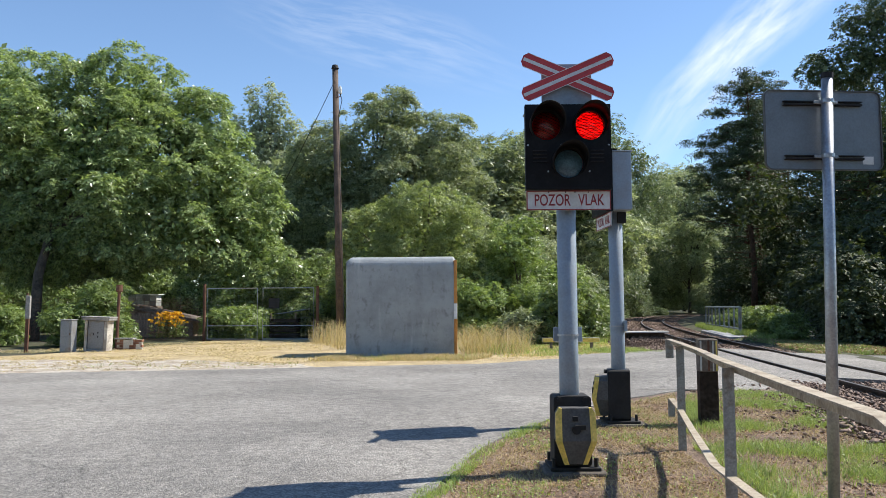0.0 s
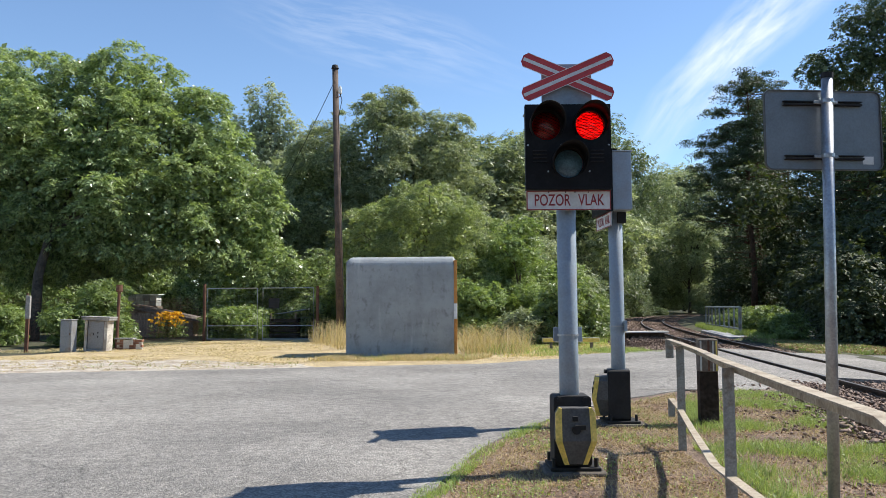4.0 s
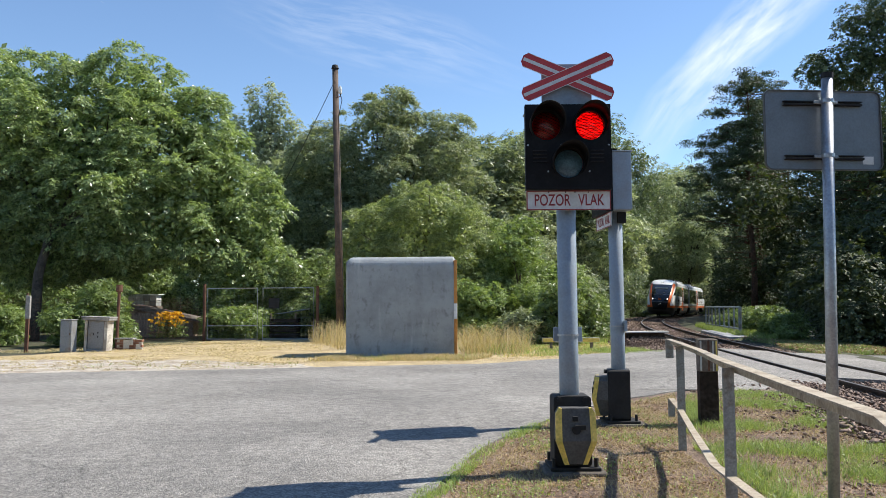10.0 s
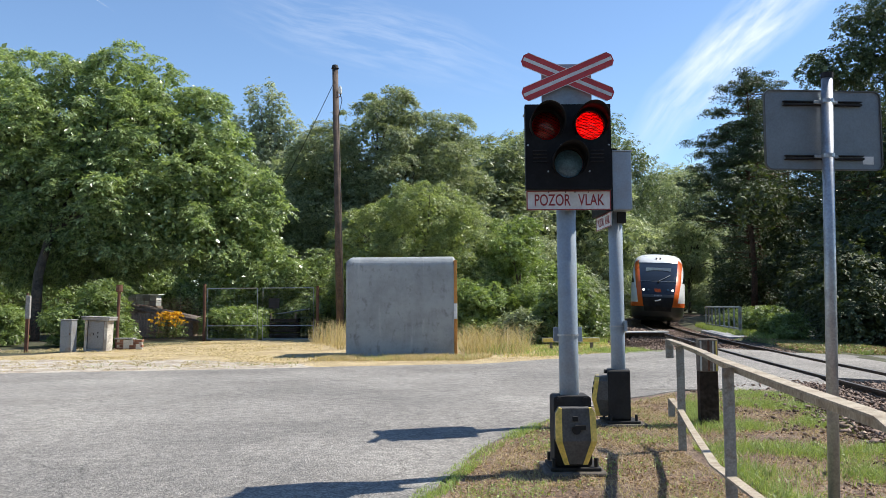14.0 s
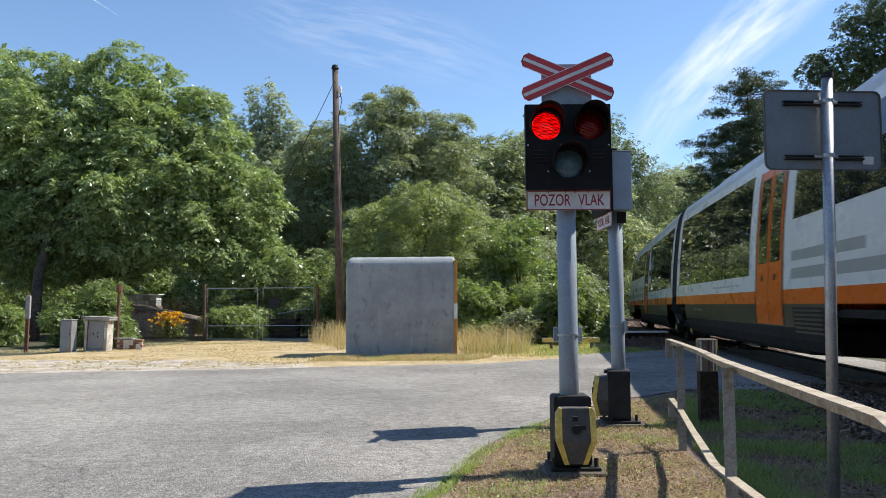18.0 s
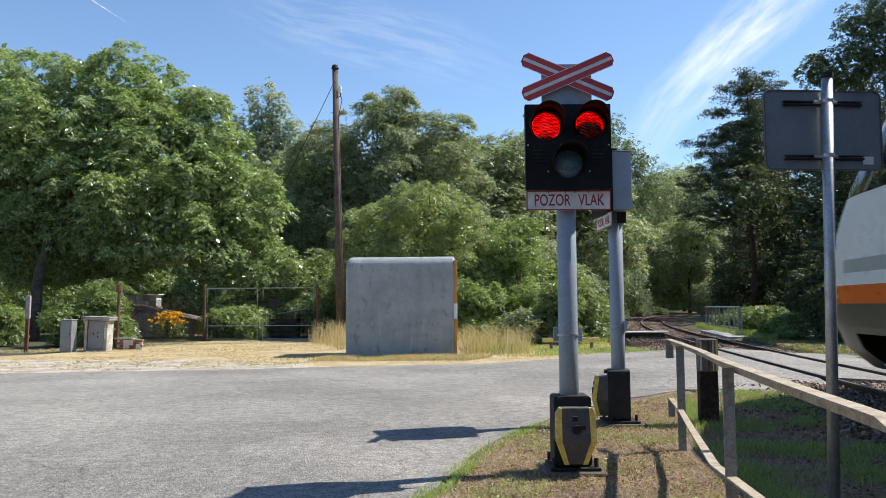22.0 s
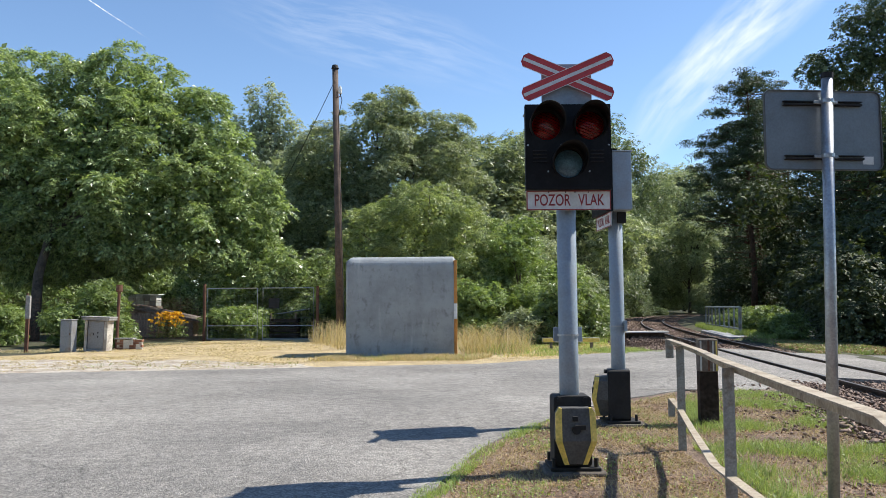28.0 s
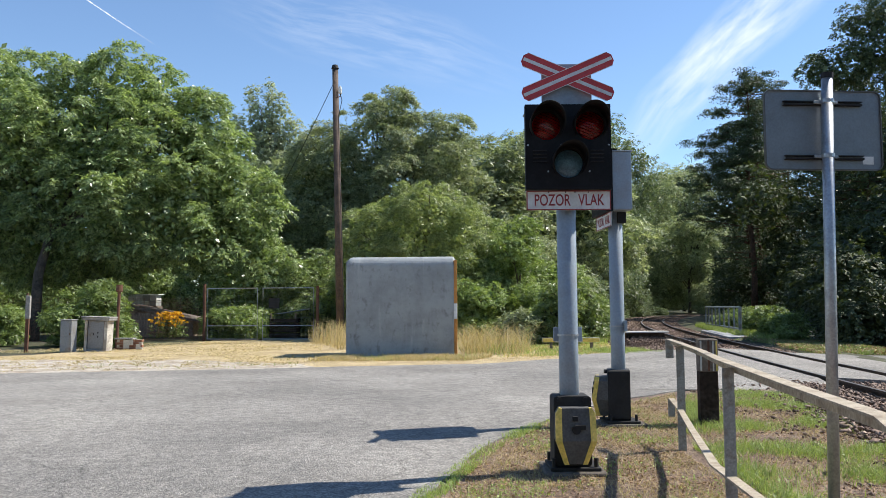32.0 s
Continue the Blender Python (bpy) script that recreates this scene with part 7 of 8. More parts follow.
    for sg in (-1, 1):
        band("pillar", M["t_orange"], 1.07, 3.50, lambda z: sg * inn(z), lambda z: sg * outr(z), "orange front pillar", nv=6)
        band("pillar_head", M["t_orange"], 3.50, 3.66, lambda z: sg * 0.56, lambda z: sg * (0.92 - (z - 3.5) * 1.6), "orange head of the pillar", 0.004, 6)
        band("nose_side", M["t_white"], 1.29, 3.50, lambda z: sg * outr(z), lambda z: sg * 1.0, "white nose side", nv=8)
        band("nose_band", M["t_orange"], 1.07, 1.29, lambda z: sg * outr(z), lambda z: sg * 1.0, "orange band of the nose", nv=8)
        band("cab_window", M["glass_dark"], 2.36, 3.28, lambda z: sg * min(0.995, 0.66 + (z - 2.36) * 0.36), lambda z: sg * 1.0, "slanted cab side window", 0.006, 6)
    part("screen_seal", tube([nose_point(-0.40 + 0.8 * k / 16, 2.42, 0.006) for k in range(17)], 0.014, 6), M["t_stripe"], car, "pale rubber seal of the windscreen")

    # lights, wiper, emblem
    def on_front(x, z, out):
        best = min((k / 200 for k in range(201)), key=lambda q: abs(nose_point(q, z).x - abs(x)))
        p = nose_point(math.copysign(best, x), z)
        return Vector((x, p.y + out, z))
    for sx in (-1, 1):
        p = on_front(sx * 0.74, 1.95, 0.02)
        lamp = part("headlight", disc(0.060, -0.03, 0.03, 20, dome=0.025), M["t_lamp"], car, "round headlight", m=Matrix.Translation(p) @ pose(0, 0, 0, 0, 0, 180 + sx * -20))
        p = on_front(sx * 0.50, 1.95, 0.01)
        part("marker_light", disc(0.055, -0.03, 0.03, 16, dome=0.02), M["lens_blue"], car, "small unlit marker light", m=Matrix.Translation(p) @ pose(0, 0, 0, 0, 0, 180 + sx * -12))
    part("top_light", box(-0.14, -0.06, -0.05, 0.14, 0.05, 0.06, 0.01), M["t_under"], car, m=Matrix.Translation(on_front(0, 3.72, 0.0)))
    part("top_lamp", disc(0.05, -0.03, 0.03, 16, dome=0.02), M["t_lamp"], car, "bright lamp above the windscreen", m=Matrix.Translation(on_front(0, 3.72, 0.055)) @ pose(0, 0, 0, 0, 0, 180))
    for k in range(3):
        part("emblem_bar", box(-0.16 + 0.02 * k, -0.02, -0.022, 0.16 + 0.02 * k, 0.012, 0.022, 0.004), M["t_orange"], car, m=Matrix.Translation(on_front(0.0, 1.86 + 0.065 * k, 0.01)))
    for k in range(6):
        part("number_bar", box(-0.02, -0.015, -0.035, 0.02, 0.008, 0.035), M["t_stripe"], car, m=Matrix.Translation(on_front(-0.18 + 0.072 * k, 1.66, 0.012)))
    a, b, c = on_front(-0.05, 2.46, 0.05), on_front(-0.32, 2.60, 0.06), on_front(-0.62, 2.78, 0.05)
    part("wiper", tube([a, b, c], 0.018, 6), M["t_stripe"], car, "pale windscreen wiper")
    part("wiper_hub", tube([on_front(0, 2.38, 0.0), on_front(0, 2.42, 0.08)], 0.06, 10), M["t_under"], car)
    # sky reflection in the glass, made as a white panel before it
    part("blind", box(-0.66, -0.05, -0.10, 0.66, -0.03, 0.10, 0.004), M["white"], car, "pale panel on the windscreen, standing for a sky reflection", m=Matrix.Translation(on_front(0, 3.08, 0.075)))
    part("coupler", box(-0.22, -0.55, -0.15, 0.22, 0.10, 0.15, 0.04), M["t_under"], car, m=Matrix.Translation(on_front(0, 1.25, 0.0)))
    part("coupler_hook", tube([on_front(-0.15, 1.46, 0.1), on_front(-0.02, 1.40, 0.14), on_front(0.14, 1.37, 0.1)], 0.035, 8), M["white"], car, "pale hose on the coupler")

    # windows, doors, stripes, letters on both sides
    def pane(sg, ya, yb, za, zb, material, name, parent=car, out=0.008, lab="", cut=0.0):
        """A panel that follows the bulge of the wall; cut: how far its upper edge falls back at the nose."""
        lv = [za] + [z for z in zs if za < z < zb] + [zb]
        bm = bmesh.new()
        rows = []
        for z in lv:
            w = prof_at(z)[0]
            e = yb - cut * (z - za) / (zb - za)
            rows.append([bm.verts.new((sg * (w + o), y, z)) for o, y in ((out, ya), (out, e), (-0.02, e), (-0.02, ya))])
        for a, b in zip(rows, rows[1:]):
            for q in range(4):
                bm.faces.new((a[q], a[(q + 1) % 4], b[(q + 1) % 4], b[q]))
        bm.faces.new(rows[0])
        bm.faces.new(rows[-1][::-1])
        bmesh.ops.recalc_face_normals(bm, faces=bm.faces)
        return part(name, bm, material, parent, lab)

    for sg in (-1, 1):
        low = pane(sg, 0.90, 8.60, 1.58, 3.40, M["glass_dark"], "window_band", lab="long dark low-floor window band")
        for y in (2.8, 4.75, 6.7):
            pane(sg, y - 0.015, y + 0.015, 1.60, 3.38, M["t_under"], "window_joint", low, 0.010)
        high = pane(sg, 11.15, 17.55, 2.34, 3.40, M["glass_dark"], "window_band", lab="long dark high-floor window band")
        for y in (12.9, 14.6, 16.2):
            pane(sg, y - 0.015, y + 0.015, 2.36, 3.38, M["t_under"], "window_joint", high, 0.010)
        pane(sg, 18.02, 19.45, 2.36, 3.30, M["glass_dark"], "cab_window", lab="slanted cab side window", cut=1.02)
        door = pane(sg, 9.10, 10.70, 0.74, 3.36, M["t_orange"], "door", lab="orange double sliding door", out=0.006)
        for ya in (9.20, 9.94):
            pane(sg, ya + 0.06, ya + 0.60, 1.75, 3.20, M["glass_dark"], "door_pane", door, 0.010, "tall dark door pane")
            pane(sg, ya + 0.26, ya + 0.36, 1.45, 1.55, M["t_under"], "door_button", door, 0.012)
        pane(sg, 9.895, 9.91, 0.76, 3.34, M["t_under"], "door_joint", door, 0.009)
        for y in (9.10, 10.68):
            pane(sg, y, y + 0.03, 0.74, 3.36, M["t_under"], "door_edge", door, 0.011)
        pane(sg, 11.1, 20.05, 1.44, 1.60, M["t_stripe"], "grey_stripe", out=0.003)
        pane(sg, 11.1, 13.9, 1.71, 1.86, M["t_stripe"], "grey_stripe", out=0.003)
        def mirrored(a, b, za, zb, material, name):
            if sg < 0:
                a, b = 31.6 - b, 31.6 - a
            pane(sg, a, b, za, zb, material, name, out=0.004)
        for k in range(3):
            mirrored(14.95, 15.27, 1.70 + 0.13 * k, 1.77 + 0.13 * k, M["t_orange"], "emblem_bar")
        for k, (w, h) in enumerate(((0.09, 0.30), (0.09, 0.24), (0.05, 0.28), (0.05, 0.34), (0.13, 0.24), (0.14, 0.24))):
            mirrored(15.42 + k * 0.18, 15.42 + k * 0.18 + w, 1.72, 1.72 + h * 0.8, M["t_under"], "emblem_mark")
        for k in range(7):
            pane(sg, 5.4 + k * 0.36, 5.4 + k * 0.36 + 0.26, 1.40, 1.44, M["t_stripe"], "small_writing", out=0.004)
        for k in range(3):
            pane(sg, 3.2 + k * 0.34, 3.2 + k * 0.34 + 0.2, 0.92, 0.96, M["t_stripe"], "small_writing", out=0.004)
        pane(sg, 17.76, 17.78, 1.30, 3.55, M["t_under"], "panel_joint", out=0.002)
        gr = pane(sg, 11.2, 12.5, 0.62, 1.02, M["t_under"], "vent_grille", out=0.006)
        for k in range(6):
            pane(sg, 11.25, 12.45, 0.65 + k * 0.062, 0.68 + k * 0.062, M["t_grey"], "vent_slat", gr, 0.012)
        part("roof_unit", box(-0.8, 3.0, 3.95, 0.8, 7.5, 4.20, 0.05), M["t_roof"], car) if sg > 0 else None
        part("roof_unit", box(-0.8, 11.5, 3.95, 0.8, 14.5, 4.17, 0.05), M["t_seal"], car, "dark roof unit") if sg > 0 else None

    # driven bogie under the cab end
    def wheelset(y, parent):
        for sg in (-1, 1):
            wh = part("wheel", tube([(sg * 0.70, y, 0.385), (sg * 0.83, y, 0.385)], 0.385, 28), M["t_under"], parent, "dark steel wheel")
            part("hub", tube([(sg * 0.83, y, 0.385), (sg * 0.90, y, 0.385)], 0.12, 16), M["t_under"], wh)
        part("axle", tube([(-0.7, y, 0.385), (0.7, y, 0.385)], 0.08, 12), M["t_under"], parent)
    bog = part("bogie", box(-0.98, 13.4, 0.42, 0.98, 16.3, 0.62, 0.05), M["t_under"], car, "black bogie frame")
    for y in (13.9, 15.8):
        wheelset(y, bog)
        for sg in (-1, 1):
            part("axle_box", box(sg * 0.92, y - 0.18, 0.26, sg * 1.12, y + 0.18, 0.56, 0.04), M["t_under"], bog)
            part("spring", tube([(sg * 1.0, y + 0.35, 0.45), (sg * 1.0, y + 0.35, 0.85)], 0.11, 12), M["t_under"], bog)
    part("underfloor_box", box(-1.1, 2.2, 0.32, 1.1, 11.0, 0.75, 0.05), M["t_under"], car)
    return car, wheelset


M["t_mask"] = mat("train_front_mask", (0.010, 0.013, 0.020), 0.03, vary=0.1, scale=2, bump=0.0)
M["t_screen"] = mat("train_windscreen", (0.012, 0.014, 0.016), 0.01, vary=0.1, scale=2, bump=0.0, spec=0.75)
M["t_strip"] = mat("train_number_strip", (0.06, 0.065, 0.07), 0.4, vary=0.1, scale=2, bump=0.0)
M["t_lamp"] = glow_mat("lamp_white", (1.0, 0.95, 0.85), 1.6)
car_front, wheelset = railcar("white and orange railcar, leading half with its lamps lit")
# bellows and shared bogie belong to the leading half
bel = bmesh.new()
rings = []
for k in range(19):
    o = 0.12 if k % 2 else 0.04
    outline = [(-p[1] + o, p[0]) for p in PROFILE[4:]] + [(p[1] - o, p[0]) for p in PROFILE[4:][::-1]]
    rings.append([bel.verts.new((x, -0.415 + k * 0.0461, z)) for x, z in outline])
for r0, r1 in zip(rings, rings[1:]):
    for i in range(len(r0)):
        j = (i + 1) % len(r0)
        bel.faces.new((r0[i], r0[j], r1[j], r1[i]))
bmesh.ops.recalc_face_normals(bel, faces=bel.faces)
part("gangway_bellows", bel, M["t_seal"], car_front, "black folded bellows between the halves")
car_rear = copy_thing(car_front, pose(0, 0, 0))
for o in [c for c in car_rear.children if c.name.startswith("gangway")]:
    bpy.data.objects.remove(o)
tagged(car_rear, "white and orange railcar, trailing half")
jb = part("joint_bogie", box(-0.98, -1.75, 0.42, 0.98, 1.75, 0.64, 0.05), M["t_under"], car_front, "black shared bogie")
for y in (-1.3, 1.3):
    wheelset(y, jb)
    for sg in (-1, 1):
        ab = part("axle_box", box(sg * 0.92, y - 0.18, 0.26, sg * 1.12, y + 0.18, 0.58, 0.04), M["t_under"], jb)
        part("axle_cover", tube([(sg * 1.12, y, 0.385), (sg * 1.14, y, 0.385)], 0.075, 16), M["yellow"], ab, "yellow axle cover")
        part("spring", tube([(sg * 1.02, y * 0.72, 0.60), (sg * 1.02, y * 0.72, 0.95)], 0.13, 12), M["t_seal"], jb)
        part("damper", tube([(sg * 1.14, y * 0.5, 0.50), (sg * 1.14, y * 1.25, 0.92)], 0.045, 10), M["t_grey"], jb)
        part("brake_hanger", box(sg * 0.86, y - 0.62, 0.2, sg * 1.0, y - 0.5, 0.66, 0.02), M["t_seal"], jb)



# white pictures on the trailing half's window
def window_signs():
    x = -1.428
    y0, z0 = 8.05, 2.62
    sign = part("wheelchair_sign", tube([(x, y0 + 0.19 * math.cos(a), z0 + 0.19 * math.sin(a)) for a in [k * math.tau / 20 * 0.72 + 2.4 for k in range(21)]], 0.020, 6), M["white"], car_rear, "white wheelchair symbol")
    part("sign_stroke", tube([(x, y0 - 0.05, z0 + 0.42), (x, y0 - 0.03, z0 + 0.10), (x, y0 - 0.22, z0 + 0.08), (x, y0 - 0.28, z0 - 0.20)], 0.026, 6), M["white"], sign)
    part("sign_dot", tube([(x - 0.004, y0 - 0.06, z0 + 0.52), (x + 0.004, y0 - 0.06, z0 + 0.52)], 0.05, 14), M["white"], sign)
    zb = 2.02
    bike = part("bicycle_sign", tube([(x, y0 - 0.17, zb), (x, y0 - 0.05, zb + 0.19), (x, y0 + 0.10, zb + 0.17), (x, y0 - 0.02, zb), (x, y0 - 0.05, zb + 0.19)], 0.012, 5), M["white"], car_rear, "white bicycle symbol")
    for q in (-0.17, 0.17):
        part("sign_wheel", tube([(x, y0 + q + 0.10 * math.cos(k * math.tau / 18), zb + 0.10 * math.sin(k * math.tau / 18)) for k in range(19)], 0.010, 5), M["white"], bike)
    for k in range(3):
        part("small_writing", box(x - 0.002, y0 - 0.2, 1.78 + k * 0.05, x + 0.002, y0 + 0.2, 1.80 + k * 0.05), M["t_stripe"], bike)


window_signs()
# ------------------------------------------------------------------ contrail and high cloud
def streak(name, points, width, material, label):
    """A band of thin cloud, very far off; its material fades towards its edges."""
    verts, faces = [], []
    for i, (p, w) in enumerate(zip(points, width)):
        d = (Vector(points[min(i + 1, len(points) - 1)]) - Vector(points[max(i - 1, 0)])).normalized()
        u = d.cross(Vector((0, 1, 0))).normalized()
        for q in (-1, -0.5, 0, 0.5, 1):
            verts.append(Vector(p) + u * w * q)
    for i in range(len(points) - 1):
        for q in range(4):
            a = i * 5 + q
            faces.append((a, a + 1, a + 6, a + 5))
    ob = sheet(name, verts, faces, material)
    uv = ob.data.uv_layers.new(name="uv")
    for lp in ob.data.loops:
        i, q = divmod(lp.vertex_index, 5)
        uv.data[lp.index].uv = (i / (len(points) - 1), q / 4)
    ob.visible_shadow = False
    return tagged(ob, label, "cloud", kind="structure")


def cloud_mat(name, density, scale, stretch, soft=1.0, low=0.40):
    m, n, l = nodes_of(name)
    out = n["Material Output"]
    n.remove(n["Principled BSDF"])
    em, tr, mix = n.new("ShaderNodeEmission"), n.new("ShaderNodeBsdfTransparent"), n.new("ShaderNodeMixShader")
    # sunlit white of the cloud, given off as its own glow
    em.inputs["Color"].default_value, em.inputs["Strength"].default_value = (0.93, 0.96, 1.0, 1), 0.95
    uv, mp, nz = n.new("ShaderNodeUVMap"), n.new("ShaderNodeMapping"), n.new("ShaderNodeTexNoise")
    mp.inputs["Scale"].default_value = stretch
    nz.inputs["Scale"].default_value, nz.inputs["Detail"].default_value, nz.inputs["Roughness"].default_value = scale, 8, 0.62
    nz.inputs["Distortion"].default_value = 0.2
    l.new(uv.outputs["UV"], mp.inputs["Vector"])
    l.new(mp.outputs["Vector"], nz.inputs["Vector"])
    sep = n.new("ShaderNodeSeparateXYZ")
    l.new(uv.outputs["UV"], sep.inputs["Vector"])

    def hump(sock):
        a, b, c = n.new("ShaderNodeMath"), n.new("ShaderNodeMath"), n.new("ShaderNodeMath")
        a.operation, b.operation, c.operation = "SUBTRACT", "MULTIPLY", "MULTIPLY"
        a.inputs[0].default_value = 1.0
        l.new(sock, a.inputs[1])
        l.new(sock, b.inputs[0])
        l.new(a.outputs[0], b.inputs[1])
        l.new(b.outputs[0], c.inputs[0])
        c.inputs[1].default_value = 4.0
        c.use_clamp = True
        return c.outputs[0]
    mul = n.new("ShaderNodeMath")
    mul.operation = "MULTIPLY"
    l.new(hump(sep.outputs["X"]), mul.inputs[0])
    l.new(hump(sep.outputs["Y"]), mul.inputs[1])
    rg = n.new("ShaderNodeMapRange")
    rg.inputs["From Min"].default_value, rg.inputs["From Max"].default_value = low, low + 0.35 * soft
    l.new(nz.outputs["Fac"], rg.inputs["Value"])
    m2 = n.new("ShaderNodeMath")
    m2.operation = "MULTIPLY"
    l.new(mul.outputs[0], m2.inputs[0])
    l.new(rg.outputs["Result"], m2.inputs[1])
    m3 = n.new("ShaderNodeMath")
    m3.operation, m3.use_clamp = "MULTIPLY", True
    m3.inputs[1].default_value = density
    l.new(m2.outputs[0], m3.inputs[0])
    l.new(m3.outputs[0], mix.inputs["Fac"])
    l.new(tr.outputs[0], mix.inputs[1])
    l.new(em.outputs[0], mix.inputs[2])
    l.new(mix.outputs[0], out.inputs["Surface"])
    return m


FAR = 3000.0
K = FAR / 1375.0


def sky_at(x, y):
    """The far place seen at so many steps right and down of the picture's corner."""
    return Vector(((x - 784) * K, FAR, (541 - y) * K))


cirrus = streak("cirrus_cloud", [sky_at(1120, 300), sky_at(1195, 190), sky_at(1258, 128), sky_at(1316, 68), sky_at(1385, 8), sky_at(1480, -80), sky_at(1560, -160)], [46 * K, 56 * K, 56 * K, 60 * K, 66 * K, 70 * K, 70 * K], cloud_mat("cirrus_right", 0.80, 2.2, (1.8, 2.0, 1.0), 1.3, 0.27), "white streak of thin cirrus cloud")
wisps = streak("cirrus_cloud", [sky_at(380, -30), sky_at(520, 25), sky_at(660, 50), sky_at(800, 85), sky_at(950, 140)], [60 * K, 70 * K, 80 * K, 75 * K, 50 * K], cloud_mat("cirrus_left", 0.26, 4.0, (1.2, 2.2, 1.0), 1.3), "faint wisps of cirrus cloud")
contrail = streak("contrail", [sky_at(-260, -297), sky_at(-120, -202), sky_at(-20, -134), sky_at(60, -80), sky_at(140, -25), sky_at(216, 25)], [3.2 * K, 2.4 * K, 2.0 * K, 1.6 * K, 1.2 * K, 0.5 * K], cloud_mat("contrail_vapour", 1.6, 6.0, (8.0, 0.3, 1.0), 0.5), "thin white condensation trail")


# ------------------------------------------------------------------ what flies past
def butterfly():
    b = empty("butterfly", "small orange butterfly with pale wing edges in flight", "butterfly", pose(1.6, 1.6, 0.9))
    part("body", tube([(0, -0.010, 0), (0, 0.0, 0.0005), (0, 0.011, 0)], 0.002, 8, radii=[0.0008, 0.0022, 0.0012]), M["rubber"], b, "slim dark body")
    for sx in (-1, 1):
        fore = [(0.001, 0.006), (0.007, 0.013), (0.014, 0.013), (0.015, 0.008), (0.010, 0.001), (0.001, 0.0)]
        hind = [(0.001, 0.0), (0.009, 0.0), (0.011, -0.005), (0.007, -0.010), (0.002, -0.008)]
        for nm, pts in (("forewing", fore), ("hindwing", hind)):
            bm = bmesh.new()
            lo = [bm.verts.new((sx * x, y, 0.35 * x)) for x, y in pts]
            hi = [bm.verts.new((sx * x, y, 0.35 * x + 0.0003)) for x, y in pts]
            bm.faces.new(lo)
            bm.faces.new(hi[::-1])
            for i in range(len(pts)):
                j = (i + 1) % len(pts)
                bm.faces.new((lo[i], lo[j], hi[j], hi[i]))
            bmesh.ops.recalc_face_normals(bm, faces=bm.faces)
            part(nm, bm, M["wing"], b)
    return b


def swift():
    b = empty("swift", "dark swift with long narrow wings in flight", "bird", pose(40, 60, 12))
    part("body", tube([(0, -0.09, 0), (0, -0.05, 0), (0, 0.02, 0), (0, 0.08, 0), (0, 0.10, 0)], 0.02, 10, radii=[0.004, 0.016, 0.024, 0.016, 0.004]), M["rubber"], b)
    for sx in (-1, 1):
        part("wing", prism([(sx * x, y) for x, y in ((0.015, 0.05), (0.09, 0.055), (0.21, -0.02), (0.10, 0.012), (0.015, -0.01))], -0.003, 0.003), M["rubber"], b, m=pose(0, 0, 0, -90, 0, 0) @ pose(0, 0, 0, 0, 0, sx * 6))
    part("tail", prism([(-0.02, -0.08), (-0.03, -0.14), (0.0, -0.11), (0.03, -0.14), (0.02, -0.08)], -0.002, 0.002), M["rubber"], b, m=pose(0, 0, 0, -90, 0, 0))
    return b


M["wing"] = leaf_mat("butterfly_wing", (0.75, 0.24, 0.02), (0.82, 0.34, 0.05), trans=0.35)
fly, bird = butterfly(), swift()

# ------------------------------------------------------------------ what moves
FLASH = 1.2384


def nose_s(t):
    """Where the train's nose is along the track at t seconds."""
    rows = ((0.0, 184.0), (7.0, 113.5), (10.0, 83.2), (13.0, 51.6), (14.5, 36.2), (16.5, 15.5), (17.0, 10.7), (18.0, 1.1), (19.0, -7.2), (20.0, -16.1), (21.0, -23.9), (22.0, -32.2), (24.0, -47.0), (32.0, -88.0))
    for k, ((ta, a), (tb, b)) in enumerate(zip(rows, rows[1:])):
        if t <= tb:
            break
    def slope(i):
        if i == 0 or i == len(rows) - 1:
            j = max(0, min(i, len(rows) - 2))
            return (rows[j + 1][1] - rows[j][1]) / (rows[j + 1][0] - rows[j][0])
        return (rows[i + 1][1] - rows[i - 1][1]) / (rows[i + 1][0] - rows[i - 1][0])
    f, h = (t - ta) / (tb - ta), tb - ta
    return (2 * f ** 3 - 3 * f * f + 1) * a + (f ** 3 - 2 * f * f + f) * h * slope(k) + (-2 * f ** 3 + 3 * f * f) * b + (f ** 3 - f * f) * h * slope(k + 1)


def car_pose(s_joint, s_other):
    """Pose of a half: its joint end over s_joint, its other bogie over s_other."""
    a, b = on_track(s_joint, 0, 0), on_track(s_other, 0, 0)
    y = (b - a).normalized()
    x0, _, h = track((s_joint + s_other) / 2)
    right = Vector((math.cos(h), -math.sin(h), -math.sin(CANT)))
    if s_other < s_joint:
        right = -right
    x = (right - y * right.dot(y)).normalized()
    z = x.cross(y)
    return Matrix(((x.x, y.x, z.x, a.x), (x.y, y.y, z.y, a.y), (x.z, y.z, z.z, a.z), (0, 0, 0, 1)))


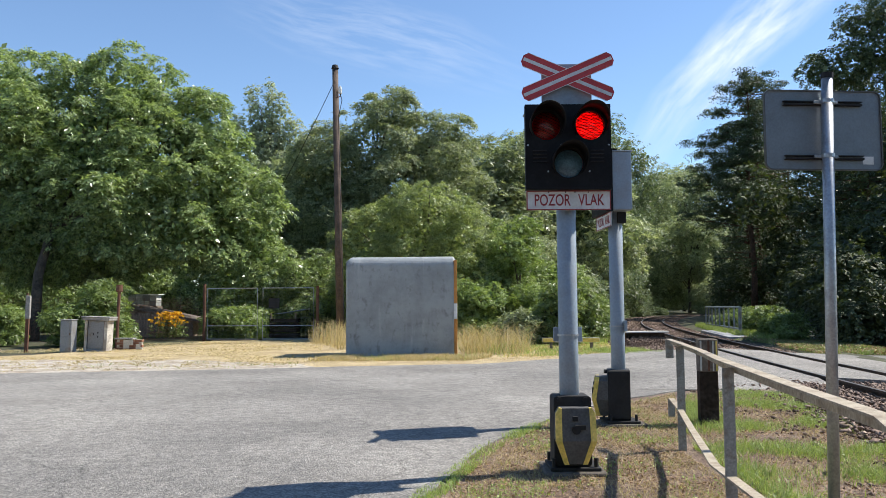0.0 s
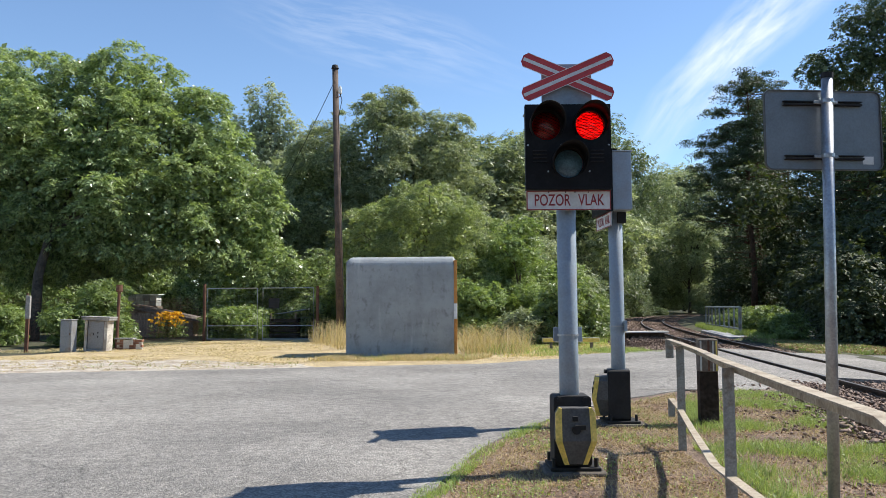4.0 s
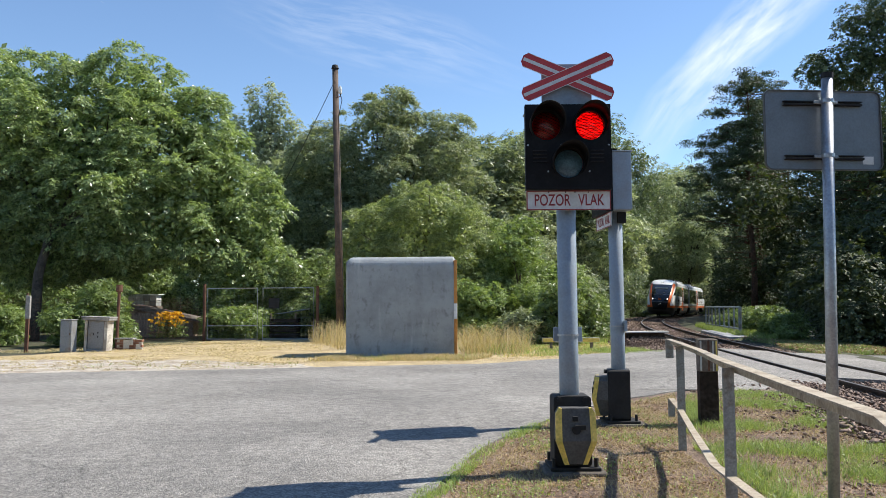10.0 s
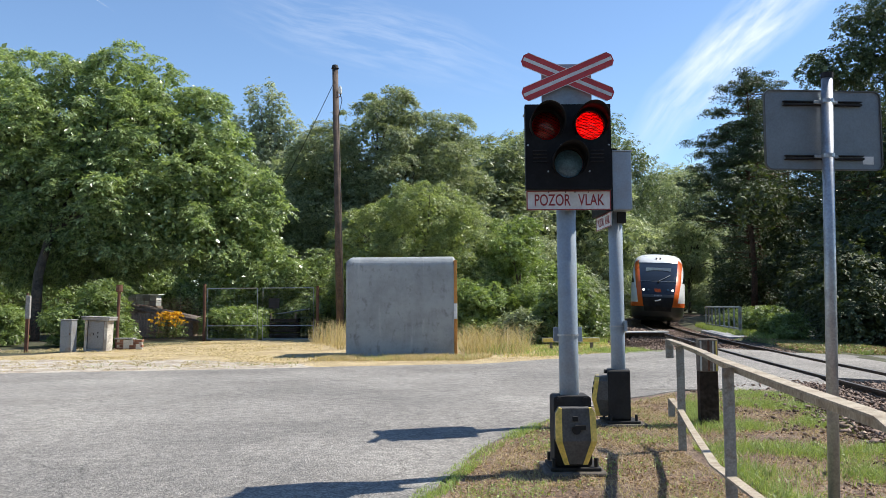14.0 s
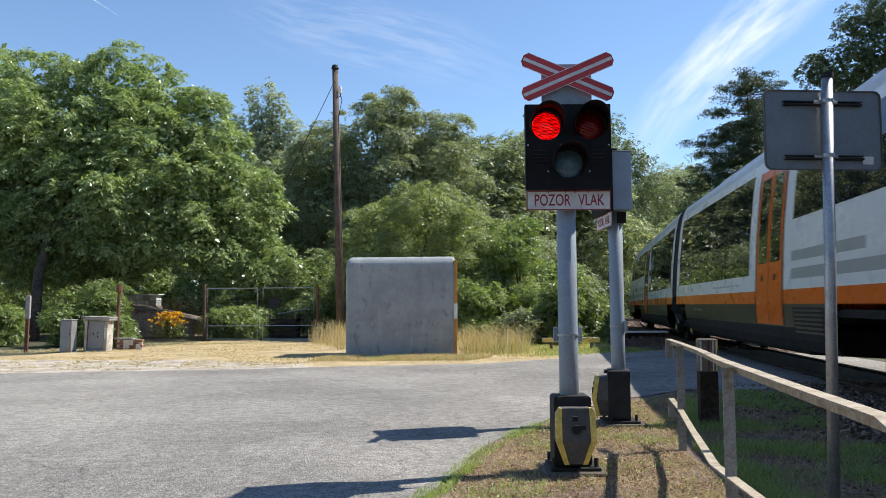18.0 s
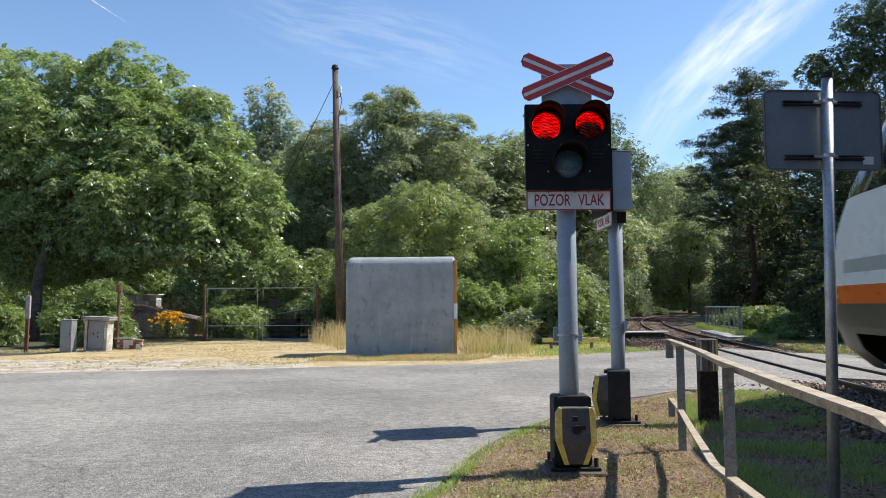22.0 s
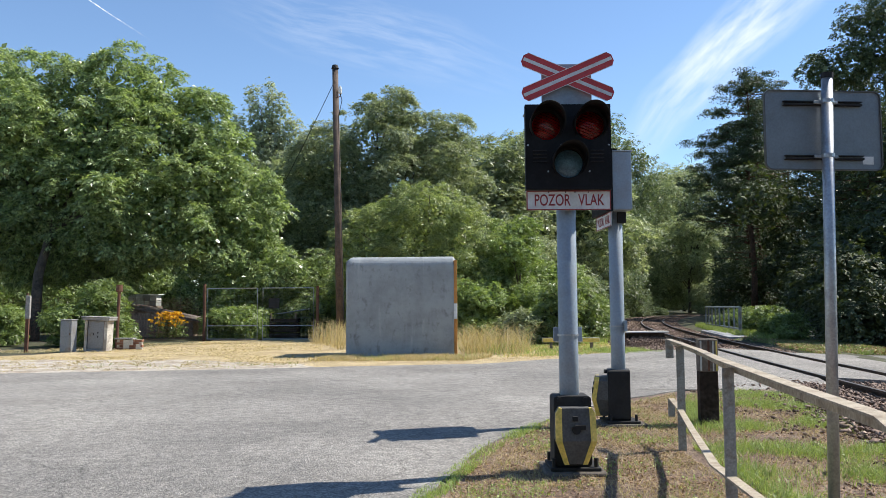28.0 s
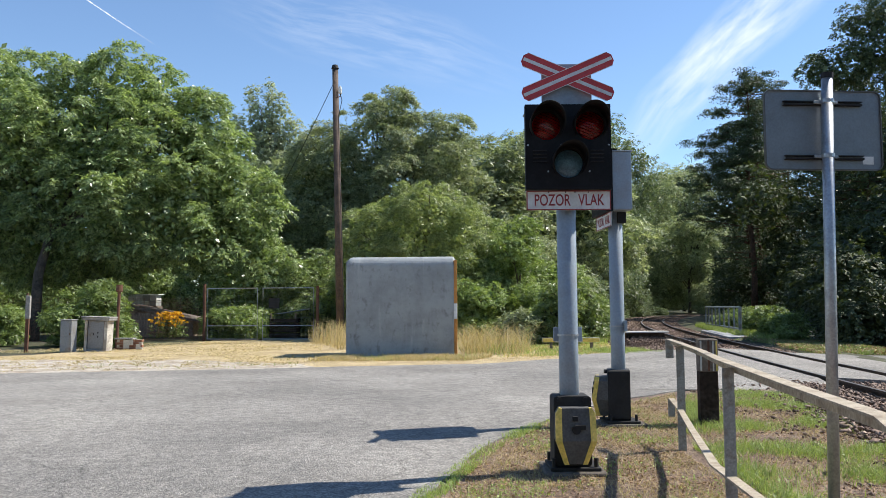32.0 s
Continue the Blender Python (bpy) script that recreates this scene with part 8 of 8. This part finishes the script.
def motions():
    rows_f, rows_r = [], []
    t = 0.0
    while t <= 32.001:
        s = nose_s(t) + NOSE
        rows_f.append((t, car_pose(s, s - 14.85)))
        rows_r.append((t, car_pose(s, s + 14.85)))
        t += 0.25 if 5 < t < 24 else 0.5
    walk(car_front, rows_f)
    walk(car_rear, rows_r)
    # the lamps flash in turn: an added shutter behind each lens hides and bares the steady glow
    shut, open_ = pose(0, 0, 0), pose(0, 0, -0.225)
    left, right = [(0.0, shut)], [(0.0, open_)]
    k = 0
    while True:
        a = 0.47 + k * FLASH
        b = a + 0.48
        if a > 25.0:
            break
        left += [(a - 0.033, shut), (a + 0.067, open_), (b - 0.033, open_), (b + 0.067, shut)]
        right += [(a - 0.033, open_), (a + 0.067, shut), (b - 0.033, shut), (b + 0.067, open_)]
        k += 1
    right = [r for r in right if r[0] < 25.1] + [(25.13, open_), (25.27, shut)]
    left = [r for r in left if r[0] < 25.1]
    for sh, rows in zip(SHUTTERS + SHUTTERS_B, (left, right, left, right)):
        walk(sh, rows + [(32.0, shut)])
    # high cloud drifts, the trail grows into view
    walk(cirrus, [(0.0, pose(8 * K, 0, 0)), (32.0, pose(-14 * K, 0, -2 * K))])
    walk(wisps, [(0.0, pose(4 * K, 0, 0)), (32.0, pose(-8 * K, 0, 0))])
    walk(contrail, [(t, pose((t - 19.0) * 4.7 * K, 0, -(t - 19.0) * 3.8 * K)) for t in (0.0, 10.0, 20.0, 32.0)])
    # a butterfly comes into view for a moment, a bird shoots past
    near = far = pose(0.760, 1.064, 0.8645, 0, 0, 30)
    walk(fly, [(0.0, near), (24.6, near), (24.87, pose(0.70, 1.10, 1.10, 30, -30, 40)), (25.0, pose(0.456, 1.104, 1.143, 35, -25, 62)), (25.13, pose(0.70, 1.08, 1.13, 30, -30, 60)), (25.4, far), (32.0, far)])
    perch = pose(36.0, 44.0, 4.0, 0, 0, 60)
    walk(bird, [(0.0, perch), (29.5, perch)] + [(t, pose(12.6 - (t - 31.0) * 13.3, 29.0, 11.88 + (t - 31.0) * 9.3, 12, 8, 0)) for t in (30.8, 31.0, 31.3, 32.0)])
    # wind in the crowns
    for crown, amp, ph in ((ash_crown, 0.35, 0.0), (willow_crown, 0.25, 1.1), (bush_crown, 0.4, 2.3)):
        rows = []
        for i in range(33):
            g = 0.6 + 0.4 * math.sin(i * 0.37 + ph)
            rows.append((float(i), pose(0, 0, 0, amp * 0.5 * g * math.sin(i * 1.9 + ph), amp * g * math.sin(i * 2.3 + ph * 2), 0)))
        walk(crown, rows)


motions()
